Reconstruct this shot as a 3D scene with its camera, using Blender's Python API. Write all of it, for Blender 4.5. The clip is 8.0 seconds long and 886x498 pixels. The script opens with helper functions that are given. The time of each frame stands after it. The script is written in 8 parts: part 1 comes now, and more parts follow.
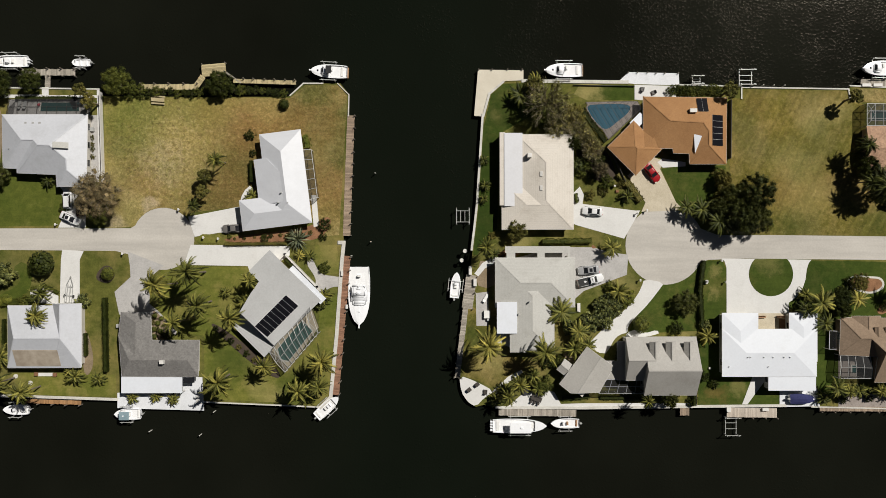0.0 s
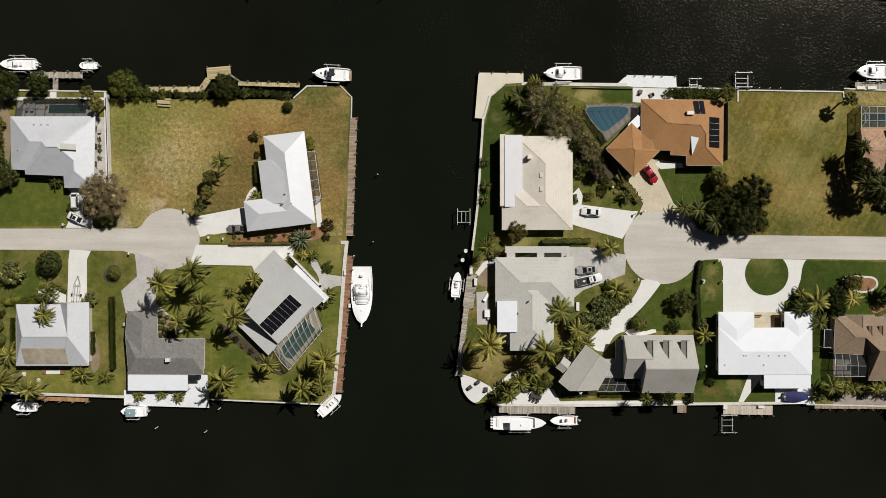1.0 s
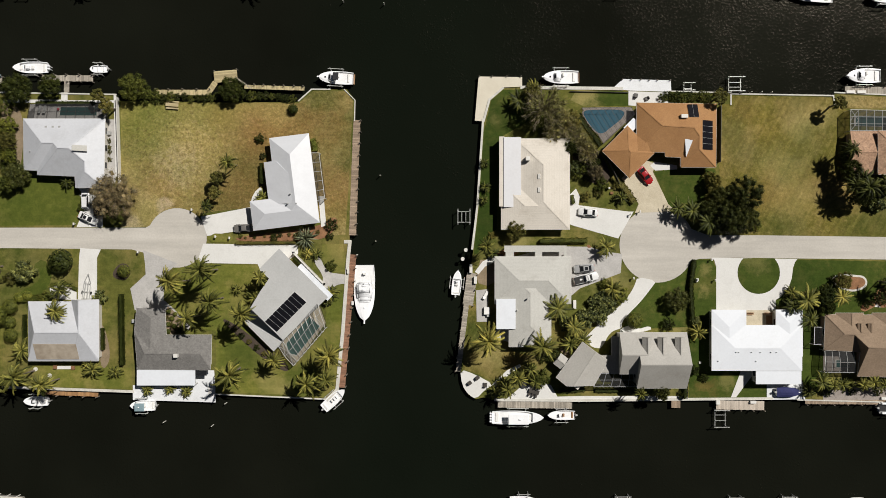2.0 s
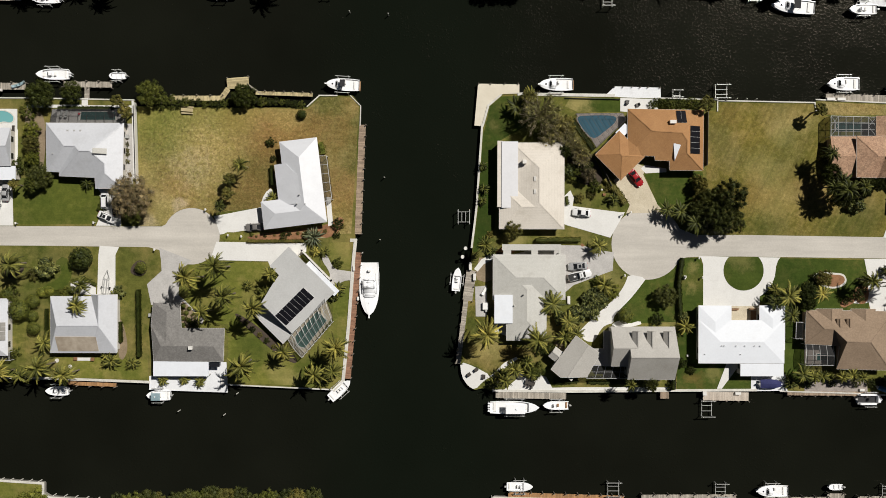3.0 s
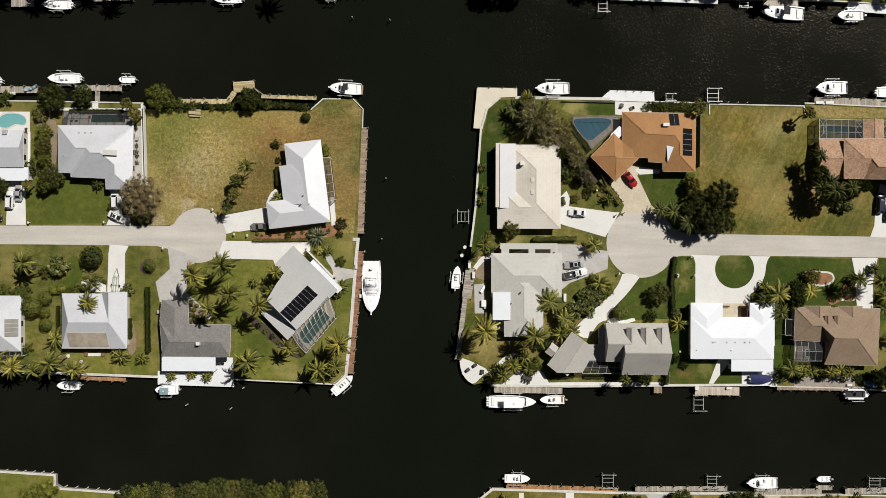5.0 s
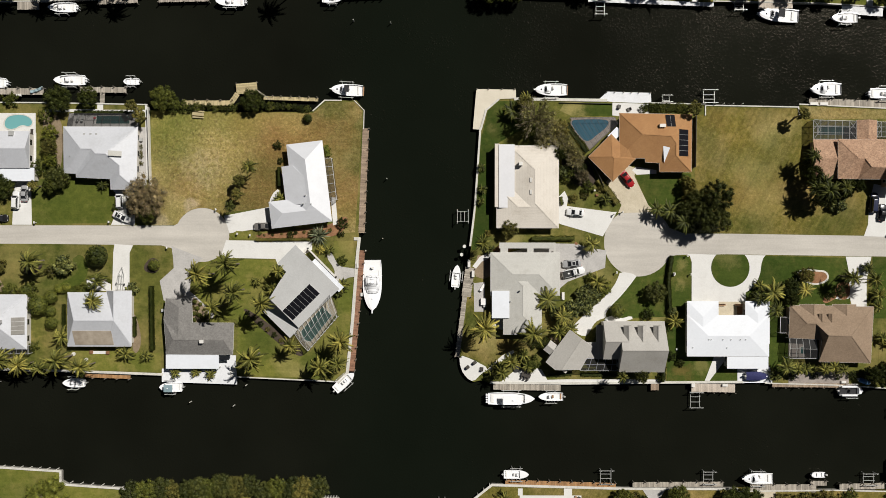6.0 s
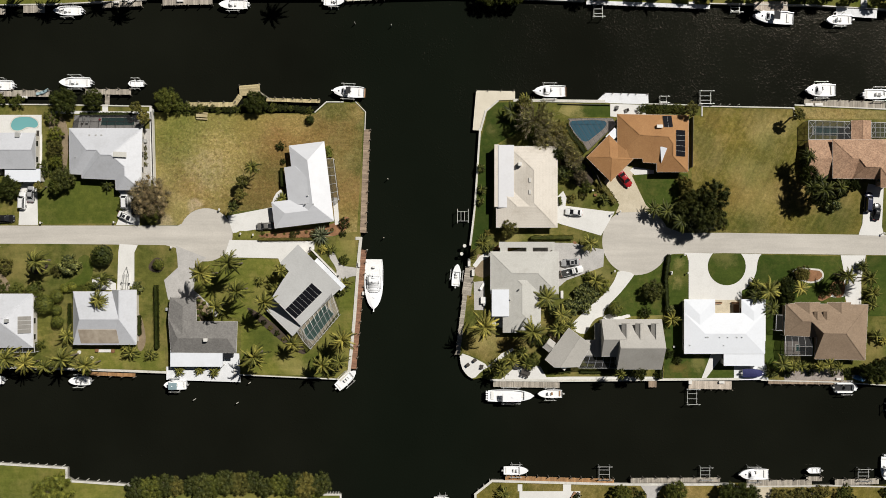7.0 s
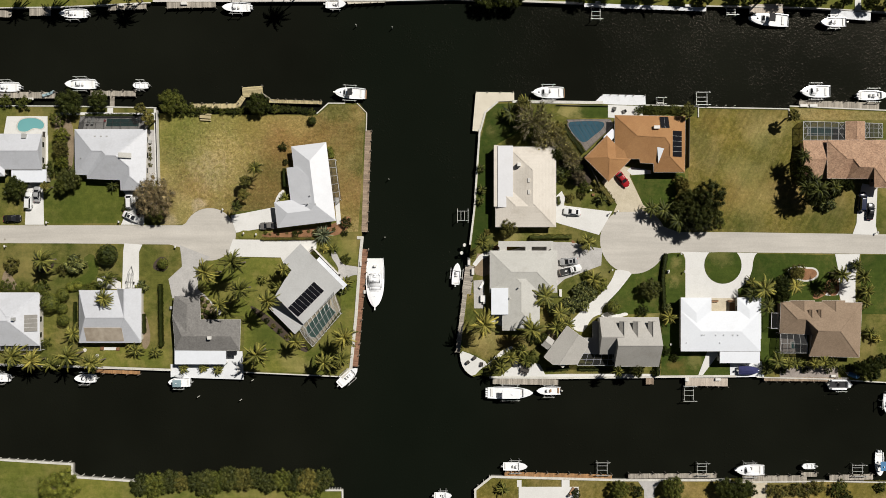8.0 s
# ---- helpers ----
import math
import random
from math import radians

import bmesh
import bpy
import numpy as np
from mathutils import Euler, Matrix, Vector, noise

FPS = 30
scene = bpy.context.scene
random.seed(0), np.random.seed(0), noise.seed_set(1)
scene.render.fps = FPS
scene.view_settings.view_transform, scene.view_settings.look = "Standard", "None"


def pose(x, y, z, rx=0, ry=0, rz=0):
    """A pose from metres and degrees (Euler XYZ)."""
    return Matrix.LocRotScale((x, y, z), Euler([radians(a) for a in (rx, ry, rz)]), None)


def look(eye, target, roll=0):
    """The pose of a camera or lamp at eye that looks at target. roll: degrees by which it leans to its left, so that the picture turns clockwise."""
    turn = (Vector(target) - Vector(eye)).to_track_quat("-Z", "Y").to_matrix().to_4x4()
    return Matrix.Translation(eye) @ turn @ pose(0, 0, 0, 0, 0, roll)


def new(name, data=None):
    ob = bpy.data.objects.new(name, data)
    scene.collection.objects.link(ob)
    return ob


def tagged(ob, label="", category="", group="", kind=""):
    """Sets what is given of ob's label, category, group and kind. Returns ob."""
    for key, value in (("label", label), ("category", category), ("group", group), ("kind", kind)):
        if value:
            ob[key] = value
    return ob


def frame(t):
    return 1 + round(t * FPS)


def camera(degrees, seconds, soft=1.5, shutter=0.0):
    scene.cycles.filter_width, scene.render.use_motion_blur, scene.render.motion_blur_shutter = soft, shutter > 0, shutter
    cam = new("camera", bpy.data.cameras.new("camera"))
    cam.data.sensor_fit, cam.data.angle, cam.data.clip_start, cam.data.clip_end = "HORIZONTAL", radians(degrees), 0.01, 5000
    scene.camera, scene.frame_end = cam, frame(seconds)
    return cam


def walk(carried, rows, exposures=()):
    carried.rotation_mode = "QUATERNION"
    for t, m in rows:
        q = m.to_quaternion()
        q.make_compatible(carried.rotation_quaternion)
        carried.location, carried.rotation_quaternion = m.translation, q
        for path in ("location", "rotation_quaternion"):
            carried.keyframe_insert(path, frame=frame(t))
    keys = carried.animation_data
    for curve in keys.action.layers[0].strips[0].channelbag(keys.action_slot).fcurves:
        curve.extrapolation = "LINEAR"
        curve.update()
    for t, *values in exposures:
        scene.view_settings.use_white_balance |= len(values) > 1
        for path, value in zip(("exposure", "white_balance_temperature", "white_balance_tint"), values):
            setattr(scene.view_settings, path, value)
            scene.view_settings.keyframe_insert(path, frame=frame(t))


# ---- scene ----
cam = camera(62.0, 8.0, soft=0.8)
# seconds, x, y, height, turn: a drone that looks straight down and climbs
PATH = [
    (0.0, 0.78, 1.50, 165.33, -0.106),
    (0.5, 0.66, 1.48, 166.69, -0.090),
    (1.0, 0.50, 1.49, 168.11, -0.086),
    (1.5, 0.44, 1.42, 169.58, -0.049),
    (1.7, 0.42, 1.39, 170.18, -0.040),
    (2.8, 0.14, 0.92, 181.34, 0.112),
    (3.0, 0.13, 0.88, 181.92, 0.119),
    (3.5, 0.14, 0.83, 183.36, 0.131),
    (4.0, 0.13, 0.79, 184.70, 0.143),
    (4.5, 0.13, 0.70, 186.06, 0.155),
    (4.7, 0.14, 0.66, 186.62, 0.152),
    (5.8, 0.16, 0.44, 189.66, 0.124),
    (6.0, 0.17, 0.40, 190.21, 0.115),
    (6.5, 0.15, 0.29, 191.55, 0.066),
    (7.0, 0.06, 0.22, 192.89, 0.033),
    (7.5, -0.01, 0.14, 194.24, 0.008),
    (8.0, 0.00, 0.00, 195.72, 0.0),
]
walk(cam, [(t, pose(x, y, h, 0, 0, turn)) for t, x, y, h, turn in PATH], [(0.0, -0.12), (1.7, -0.06), (2.8, 0.0), (8.0, 0.02)])

# ---- light: a clear noon, the sun in the north-east of the plan ----
SUN_EL, SUN_AZ = 52.0, 48.0
world = bpy.data.worlds.new("sky")
scene.world = world
world.use_nodes = True
wn = world.node_tree
sky = wn.nodes.new("ShaderNodeTexSky")
sky.sky_type = "NISHITA"
sky.sun_disc = False
sky.sun_elevation, sky.sun_rotation = radians(SUN_EL), radians(SUN_AZ)
wn.links.new(sky.outputs[0], wn.nodes["Background"].inputs[0])
wn.nodes["Background"].inputs[1].default_value = 0.0108
sun_data = bpy.data.lights.new("sun", "SUN")
sun_data.energy, sun_data.angle, sun_data.color = 4.68, radians(0.5), (1.0, 0.962, 0.905)
sun = new("sun", sun_data)
to_sun = Vector((math.sin(radians(SUN_AZ)) * math.cos(radians(SUN_EL)), math.cos(radians(SUN_AZ)) * math.cos(radians(SUN_EL)), math.sin(radians(SUN_EL))))
sun.matrix_world = look(to_sun * 300, (0, 0, 0))
scene.view_settings.exposure = 0.0

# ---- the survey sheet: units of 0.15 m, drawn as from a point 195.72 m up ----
UNIT, TOP, WATER = 0.15, 195.72, -1.1


def at(u, v, z=0.0):
    k = UNIT * (TOP - z) / TOP
    return Vector(((u - 784) * k, (441 - v) * k, z))


def arc(u, v, r, a0, a1, n=16):
    return [(u + r * math.cos(radians(a0 + (a1 - a0) * i / n)), v + r * math.sin(radians(a0 + (a1 - a0) * i / n))) for i in range(n + 1)]


def rounded(outline, times=2):
    """The outline with its corners cut to curves."""
    for _ in range(times):
        nxt = []
        for (a, b), (c, d) in zip(outline, outline[1:] + outline[:1]):
            nxt += [(0.75 * a + 0.25 * c, 0.75 * b + 0.25 * d), (0.25 * a + 0.75 * c, 0.25 * b + 0.75 * d)]
        outline = nxt
    return outline


# ---- materials ----
def nodes_of(name):
    m = bpy.data.materials.new(name)
    m.use_nodes = True
    return m, m.node_tree.nodes, m.node_tree.links


def ramp_of(n, stops):
    r = n.new("ShaderNodeValToRGB")
    els = r.color_ramp.elements
    while len(els) < len(stops):
        els.new(0.5)
    for e, (p, c) in zip(els, stops):
        e.position, e.color = p, (*c, 1)
    return r


def noise_of(n, l, coord, scale, detail=4, rough=0.55):
    t = n.new("ShaderNodeTexNoise")
    t.inputs["Scale"].default_value, t.inputs["Detail"].default_value, t.inputs["Roughness"].default_value = scale, detail, rough
    l.new(coord, t.inputs["Vector"])
    return t


def mixed(n, l, a, b, fac, mode="MIX"):
    m = n.new("ShaderNodeMix")
    m.data_type, m.blend_type = "RGBA", mode
    for sock, val in ((m.inputs[6], a), (m.inputs[7], b)):
        if isinstance(val, tuple):
            sock.default_value = (*val, 1)
        else:
            l.new(val, sock)
    if isinstance(fac, float):
        m.inputs[0].default_value = fac
    else:
        l.new(fac, m.inputs[0])
    return m.outputs[2]


def surface(name, dark, light, patch=0.15, grain=3.0, rough=0.8, bump=0.3, depth=0.05, metal=0.0, vary=0.0, island=0.0, courses=0.0, stain=None, stain_amount=0.35, spec=0.5, streak=0.0, spots=False, tiles=0.0, tile=0.34):
    """Broad patches and fine grain between two colours; courses: bands at even heights, as of shingles."""
    m, n, l = nodes_of(name)
    b = n["Principled BSDF"]
    pos = n.new("ShaderNodeNewGeometry").outputs["Position"]
    big, fine = noise_of(n, l, pos, patch, 3), noise_of(n, l, pos, grain, 5, 0.65)
    r1 = ramp_of(n, [(0.32, dark), (0.68, light)])
    add = n.new("ShaderNodeMath")
    add.operation = "MULTIPLY_ADD"
    l.new(fine.outputs[0], add.inputs[0])
    add.inputs[1].default_value = 0.55
    half = n.new("ShaderNodeMath")
    half.operation = "MULTIPLY"
    l.new(big.outputs[0], half.inputs[0])
    half.inputs[1].default_value = 0.45
    l.new(half.outputs[0], add.inputs[2])
    l.new(add.outputs[0], r1.inputs[0])
    col = r1.outputs[0]
    if stain:
        s = noise_of(n, l, pos, patch * 2.7, 6, 0.7)
        rs = ramp_of(n, [(0.52, (0, 0, 0)), (0.72, (stain_amount,) * 3)])
        l.new(s.outputs[0], rs.inputs[0])
        col = mixed(n, l, col, stain, rs.outputs[0])
    height = fine.outputs[0]
    if streak:
        lane = n.new("ShaderNodeMapping")
        lane.inputs["Scale"].default_value = (0.035, 0.42, 1)
        l.new(pos, lane.inputs["Vector"])
        wear = noise_of(n, l, lane.outputs[0], 1.0, 5, 0.6)
        rk = ramp_of(n, [(0.3, (1 - streak,) * 3), (0.7, (1 + streak,) * 3)])
        l.new(wear.outputs[0], rk.inputs[0])
        col = mixed(n, l, col, rk.outputs[0], 1.0, "MULTIPLY")
    if spots:
        cell = n.new("ShaderNodeTexVoronoi")
        cell.inputs["Scale"].default_value = 0.17
        l.new(pos, cell.inputs["Vector"])
        rd = ramp_of(n, [(0.03, (0.62, 0.6, 0.57)), (0.06, (1, 1, 1))])
        l.new(cell.outputs["Distance"], rd.inputs[0])
        col = mixed(n, l, col, rd.outputs[0], 1.0, "MULTIPLY")
    if courses:
        w = n.new("ShaderNodeTexWave")
        w.wave_type, w.bands_direction, w.wave_profile = "BANDS", "Z", "SAW"
        w.inputs["Scale"].default_value, w.inputs["Distortion"].default_value = courses, 0.15
        l.new(pos, w.inputs["Vector"])
        rw = ramp_of(n, [(0.0, (0.87, 0.87, 0.87)), (0.25, (1, 1, 1)), (1.0, (1, 1, 1))])
        l.new(w.outputs[0], rw.inputs[0])
        col = mixed(n, l, col, rw.outputs[0], 1.0, "MULTIPLY")
    if tiles:
        cell = n.new("ShaderNodeTexVoronoi")
        cell.inputs["Scale"].default_value = 1 / tile
        l.new(pos, cell.inputs["Vector"])
        tone = n.new("ShaderNodeSeparateColor")
        l.new(cell.outputs["Color"], tone.inputs[0])
        rt = ramp_of(n, [(0.1, (1 - tiles,) * 3), (0.9, (1 + tiles,) * 3)])
        l.new(tone.outputs[0], rt.inputs[0])
        col = mixed(n, l, col, rt.outputs[0], 1.0, "MULTIPLY")
    for amount, kind in ((vary, "o"), (island, "i")):
        if amount:
            src = n.new("ShaderNodeObjectInfo").outputs["Random"] if kind == "o" else n.new("ShaderNodeNewGeometry").outputs["Random Per Island"]
            rv = ramp_of(n, [(0, (1 - amount,) * 3), (1, (1 + amount,) * 3)])
            l.new(src, rv.inputs[0])
            col = mixed(n, l, col, rv.outputs[0], 1.0, "MULTIPLY")
    l.new(col, b.inputs["Base Color"])
    b.inputs["Roughness"].default_value, b.inputs["Metallic"].default_value = rough, metal
    b.inputs["Specular IOR Level"].default_value = spec
    if bump:
        bp = n.new("ShaderNodeBump")
        bp.inputs["Strength"].default_value, bp.inputs["Distance"].default_value = bump, depth
        l.new(height, bp.inputs["Height"])
        l.new(bp.outputs[0], b.inputs["Normal"])
    return m


def grass(name, deep, mid, dry, amount, spots=(), rugged=0.12, mottle=0.06, mow=0.08, turn=0.0, weeds=None):
    """Turf: broad worn areas, tufts and mowing lanes. amount: how much of it is dry.
    spots: worn, green or darker areas as sheet place, radius, colour and share. turn: degrees of the mowing lanes.
    weeds: share of crinkled weeds, straw and bare earth, thickest round a sheet place within a radius."""
    m, n, l = nodes_of(name)
    b = n["Principled BSDF"]
    pos = n.new("ShaderNodeNewGeometry").outputs["Position"]
    patch, tuft, blade = noise_of(n, l, pos, 0.10, 6, 0.62), noise_of(n, l, pos, 0.55, 8, 0.72), noise_of(n, l, pos, 7.0, 4, 0.75)
    r1 = ramp_of(n, [(0.25, deep), (0.75, mid)])
    l.new(tuft.outputs[0], r1.inputs[0])
    r2 = ramp_of(n, [(0.56 - 0.25 * amount, (0, 0, 0)), (0.78 - 0.25 * amount, (0.8, 0.8, 0.8))])
    s = n.new("ShaderNodeMath")
    s.operation = "MULTIPLY_ADD"
    l.new(tuft.outputs[0], s.inputs[0])
    s.inputs[1].default_value = 0.3
    p2 = n.new("ShaderNodeMath")
    p2.operation = "MULTIPLY"
    l.new(patch.outputs[0], p2.inputs[0])
    p2.inputs[1].default_value = 0.75
    l.new(p2.outputs[0], s.inputs[2])
    l.new(s.outputs[0], r2.inputs[0])
    col = mixed(n, l, r1.outputs[0], dry, r2.outputs[0])
    if spots:
        warp = noise_of(n, l, pos, 0.16, 8, 0.75)
        shift = n.new("ShaderNodeVectorMath")
        shift.operation = "MULTIPLY_ADD"
        l.new(warp.outputs["Color"], shift.inputs[0])
        shift.inputs[1].default_value, shift.inputs[2].default_value = (11, 11, 0), (-5.5, -5.5, 0)
        moved = n.new("ShaderNodeVectorMath")
        l.new(shift.outputs[0], moved.inputs[0])
        l.new(pos, moved.inputs[1])
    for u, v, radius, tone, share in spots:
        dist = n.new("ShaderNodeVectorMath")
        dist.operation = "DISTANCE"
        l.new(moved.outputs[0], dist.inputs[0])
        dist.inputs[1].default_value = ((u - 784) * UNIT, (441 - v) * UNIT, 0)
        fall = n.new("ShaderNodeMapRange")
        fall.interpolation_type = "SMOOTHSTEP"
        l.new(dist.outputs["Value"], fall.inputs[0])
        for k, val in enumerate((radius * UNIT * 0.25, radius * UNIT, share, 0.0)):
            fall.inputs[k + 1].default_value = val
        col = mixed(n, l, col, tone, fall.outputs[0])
    if weeds:
        share, u, v, radius = weeds
        dist = n.new("ShaderNodeVectorMath")
        dist.operation = "DISTANCE"
        l.new(moved.outputs[0], dist.inputs[0])
        dist.inputs[1].default_value = ((u - 784) * UNIT, (441 - v) * UNIT, 0)
        fall = n.new("ShaderNodeMapRange")
        fall.interpolation_type = "SMOOTHSTEP"
        l.new(dist.outputs["Value"], fall.inputs[0])
        for k, val in enumerate((radius * UNIT * 0.5, radius * UNIT, share, 0.35 * share)):
            fall.inputs[k + 1].default_value = val
        for scale, lo, hi, tone, part_share in ((0.8, 0.48, 0.58, (0.225, 0.192, 0.050), 0.9), (1.0, 0.51, 0.60, (0.110, 0.072, 0.028), 0.9), (1.3, 0.53, 0.62, (0.40, 0.335, 0.165), 0.5)):
            tex = noise_of(n, l, pos, scale, 7, 0.75)
            tex.inputs["Distortion"].default_value = 0.4
            grow = n.new("ShaderNodeMapRange")
            l.new(tex.outputs[0], grow.inputs[0])
            for k, val in enumerate((lo, hi, 0.0, part_share)):
                grow.inputs[k + 1].default_value = val
            cover = n.new("ShaderNodeMath")
            cover.operation = "MULTIPLY"
            l.new(grow.outputs[0], cover.inputs[0])
            l.new(fall.outputs[0], cover.inputs[1])
            col = mixed(n, l, col, tone, cover.outputs[0])
    broad = noise_of(n, l, pos, 0.055, 4, 0.55)
    clump, spot = noise_of(n, l, pos, 1.9, 8, 0.85), noise_of(n, l, pos, 1.3, 8, 0.8)
    lane = n.new("ShaderNodeMapping")
    lane.vector_type = "TEXTURE"
    lane.inputs["Rotation"].default_value, lane.inputs["Scale"].default_value = (0, 0, radians(turn)), (18, 1.1, 1)
    l.new(pos, lane.inputs["Vector"])
    mown = noise_of(n, l, lane.outputs[0], 1.0, 4, 0.6)
    for tex, lo, hi, dim, lift in (
            (broad, 0.36, 0.64, (0.74, 0.82, 0.76), (1.24, 1.16, 1.2)),
            (clump, 0.36, 0.64, (1 - rugged, 1 - 0.9 * rugged, 1 - rugged), (1 + rugged, 1 + 0.95 * rugged, 1 + rugged)),
            (spot, 0.38, 0.62, (1 - mottle, 1 - 0.9 * mottle, 1 - 1.1 * mottle), (1 + mottle, 1 + 0.95 * mottle, 1 + mottle)),
            (mown, 0.32, 0.68, (1 - mow, 1 - mow, 1 - mow), (1 + mow, 1 + 0.95 * mow, 1 + mow)),
            (blade, 0.3, 0.7, (0.86, 0.86, 0.86), (1.14, 1.14, 1.14))):
        r = ramp_of(n, [(lo, dim), (hi, lift)])
        l.new(tex.outputs[0], r.inputs[0])
        col = mixed(n, l, col, r.outputs[0], 1.0, "MULTIPLY")
    l.new(col, b.inputs["Base Color"])
    b.inputs["Roughness"].default_value, b.inputs["Specular IOR Level"].default_value = 0.95, 0.1
    bp = n.new("ShaderNodeBump")
    bp.inputs["Strength"].default_value, bp.inputs["Distance"].default_value = 0.5, 0.1
    l.new(blade.outputs[0], bp.inputs["Height"])
    l.new(bp.outputs[0], b.inputs["Normal"])
    return m


def leaves(name, dark, light, sheen=0.12, soft=0.42):
    m, n, l = nodes_of(name)
    b = n["Principled BSDF"]
    isl, obj = n.new("ShaderNodeNewGeometry").outputs["Random Per Island"], n.new("ShaderNodeObjectInfo").outputs["Random"]
    mid = tuple((a + b) / 2 for a, b in zip(dark, light))
    if soft:
        dark, light = (tuple(m_ + soft * (c - m_) for c, m_ in zip(t, mid)) for t in (dark, light))
    r = ramp_of(n, [(0.0, dark), (0.45, tuple(0.6 * a + 0.4 * c for a, c in zip(dark, light))), (1.0, tuple(min(1, 1.35 * c) for c in light))])
    l.new(isl, r.inputs[0])
    rv = ramp_of(n, [(0, (0.72, 0.76, 0.7)), (1, (1.25, 1.2, 1.1))])
    l.new(obj, rv.inputs[0])
    pos = n.new("ShaderNodeNewGeometry").outputs["Position"]
    bough = noise_of(n, l, pos, 0.75, 2, 0.5)
    rb = ramp_of(n, [(0.33, (0.66, 0.72, 0.7)), (0.67, (1.38, 1.3, 1.2))])
    l.new(bough.outputs[0], rb.inputs[0])
    col = mixed(n, l, r.outputs[0], rv.outputs[0], 1.0, "MULTIPLY")
    l.new(mixed(n, l, col, rb.outputs[0], 1.0, "MULTIPLY"), b.inputs["Base Color"])
    b.inputs["Roughness"].default_value, b.inputs["Specular IOR Level"].default_value = 0.55, sheen
    return m


def water_of(name, body, rough, scale, strength, distance, spec=0.5, crest=1.0, reach=None):
    """reach: darker, greener body of the cross canal, north and south at x = -6; its weaker sky reflection is put into
    the colour.
    """
    m, n, l = nodes_of(name)
    b = n["Principled BSDF"]
    pos = n.new("ShaderNodeNewGeometry").outputs["Position"]
    tone = noise_of(n, l, pos, 0.03, 3)
    r = ramp_of(n, [(0.3, tuple(0.8 * c for c in body)), (0.7, tuple(1.2 * c for c in body))])
    l.new(tone.outputs[0], r.inputs[0])
    col = r.outputs[0]
    if reach:
        part_of = n.new("ShaderNodeSeparateXYZ")
        l.new(pos, part_of.inputs[0])
        off = n.new("ShaderNodeMath")
        off.operation = "ADD"
        l.new(part_of.outputs[0], off.inputs[0])
        off.inputs[1].default_value = 6.0
        far = n.new("ShaderNodeMath")
        far.operation = "ABSOLUTE"
        l.new(off.outputs[0], far.inputs[0])
        share = n.new("ShaderNodeMapRange")
        share.interpolation_type = "SMOOTHSTEP"
        l.new(far.outputs[0], share.inputs[0])
        for k, val in enumerate((8.0, 36.0, 0.5, 0.0)):
            share.inputs[k + 1].default_value = val
        # cross canal: weaker sky reflection mixed into the body colour
        col = mixed(n, l, col, reach, share.outputs[0])
    l.new(col, b.inputs["Base Color"])
    b.inputs["Specular Tint"].default_value = (1.0, 0.86, 0.68, 1) if reach else (1, 1, 1, 1)
    b.inputs["Roughness"].default_value, b.inputs["IOR"].default_value, b.inputs["Specular IOR Level"].default_value = rough, 1.33, spec
    ripple = noise_of(n, l, pos, scale, 3.4, 0.55)
    bp = n.new("ShaderNodeBump")
    bp.inputs["Strength"].default_value, bp.inputs["Distance"].default_value = strength, distance
    gust = noise_of(n, l, pos, 0.07, 3, 0.6)
    calm = n.new("ShaderNodeMapRange")
    l.new(gust.outputs[0], calm.inputs[0])
    for k, val in enumerate((0.38, 0.62, 0.4, 1.8)):
        calm.inputs[k + 1].default_value = val
    wave = n.new("ShaderNodeMath")
    wave.operation = "MULTIPLY"
    peak = n.new("ShaderNodeMath")
    peak.operation = "POWER"
    l.new(ripple.outputs[0], peak.inputs[0])
    peak.inputs[1].default_value = crest
    l.new(peak.outputs[0], wave.inputs[0])
    l.new(calm.outputs[0], wave.inputs[1])
    l.new(wave.outputs[0], bp.inputs["Height"])
    l.new(bp.outputs[0], b.inputs["Normal"])
    return m


def screen_of(name, cover, color):
    """Insect mesh: open between fine dark threads."""
    m, n, l = nodes_of(name)
    mix, tr = n.new("ShaderNodeMixShader"), n.new("ShaderNodeBsdfTransparent")
    n["Principled BSDF"].inputs["Base Color"].default_value = (*color, 1)
    n["Principled BSDF"].inputs["Roughness"].default_value = 0.7
    mix.inputs[0].default_value = cover
    l.new(tr.outputs[0], mix.inputs[1])
    l.new(n["Principled BSDF"].outputs[0], mix.inputs[2])
    l.new(mix.outputs[0], n["Material Output"].inputs[0])
    return m


WATER_M = water_of("canal_water", (0.0072, 0.0078, 0.0053), 0.16, 2.0, 1.0, 0.14, 0.042, 5.0, (0.0046, 0.0078, 0.0046))
POOL_M = water_of("pool_water", (0.065, 0.145, 0.125), 0.05, 2.0, 0.2, 0.05)
POOL_LIGHT = water_of("turquoise_pool_water", (0.15, 0.36, 0.365), 0.05, 2.0, 0.2, 0.05)
POOL_DARK = water_of("dark_pool_water", (0.02, 0.07, 0.065), 0.05, 2.0, 0.2, 0.05)
POOL_BLUE = water_of("blue_pool_water", (0.045, 0.125, 0.175), 0.14, 1.6, 0.6, 0.1, 0.4, 2.0)
# very dark green, mixed into three spots of the side lawn
DARK_GREEN_T = (0.024, 0.042, 0.007)
GREEN_T = (0.200, 0.188, 0.045)
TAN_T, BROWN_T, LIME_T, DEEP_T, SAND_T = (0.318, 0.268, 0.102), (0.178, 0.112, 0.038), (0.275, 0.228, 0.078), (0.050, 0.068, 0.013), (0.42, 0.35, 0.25)
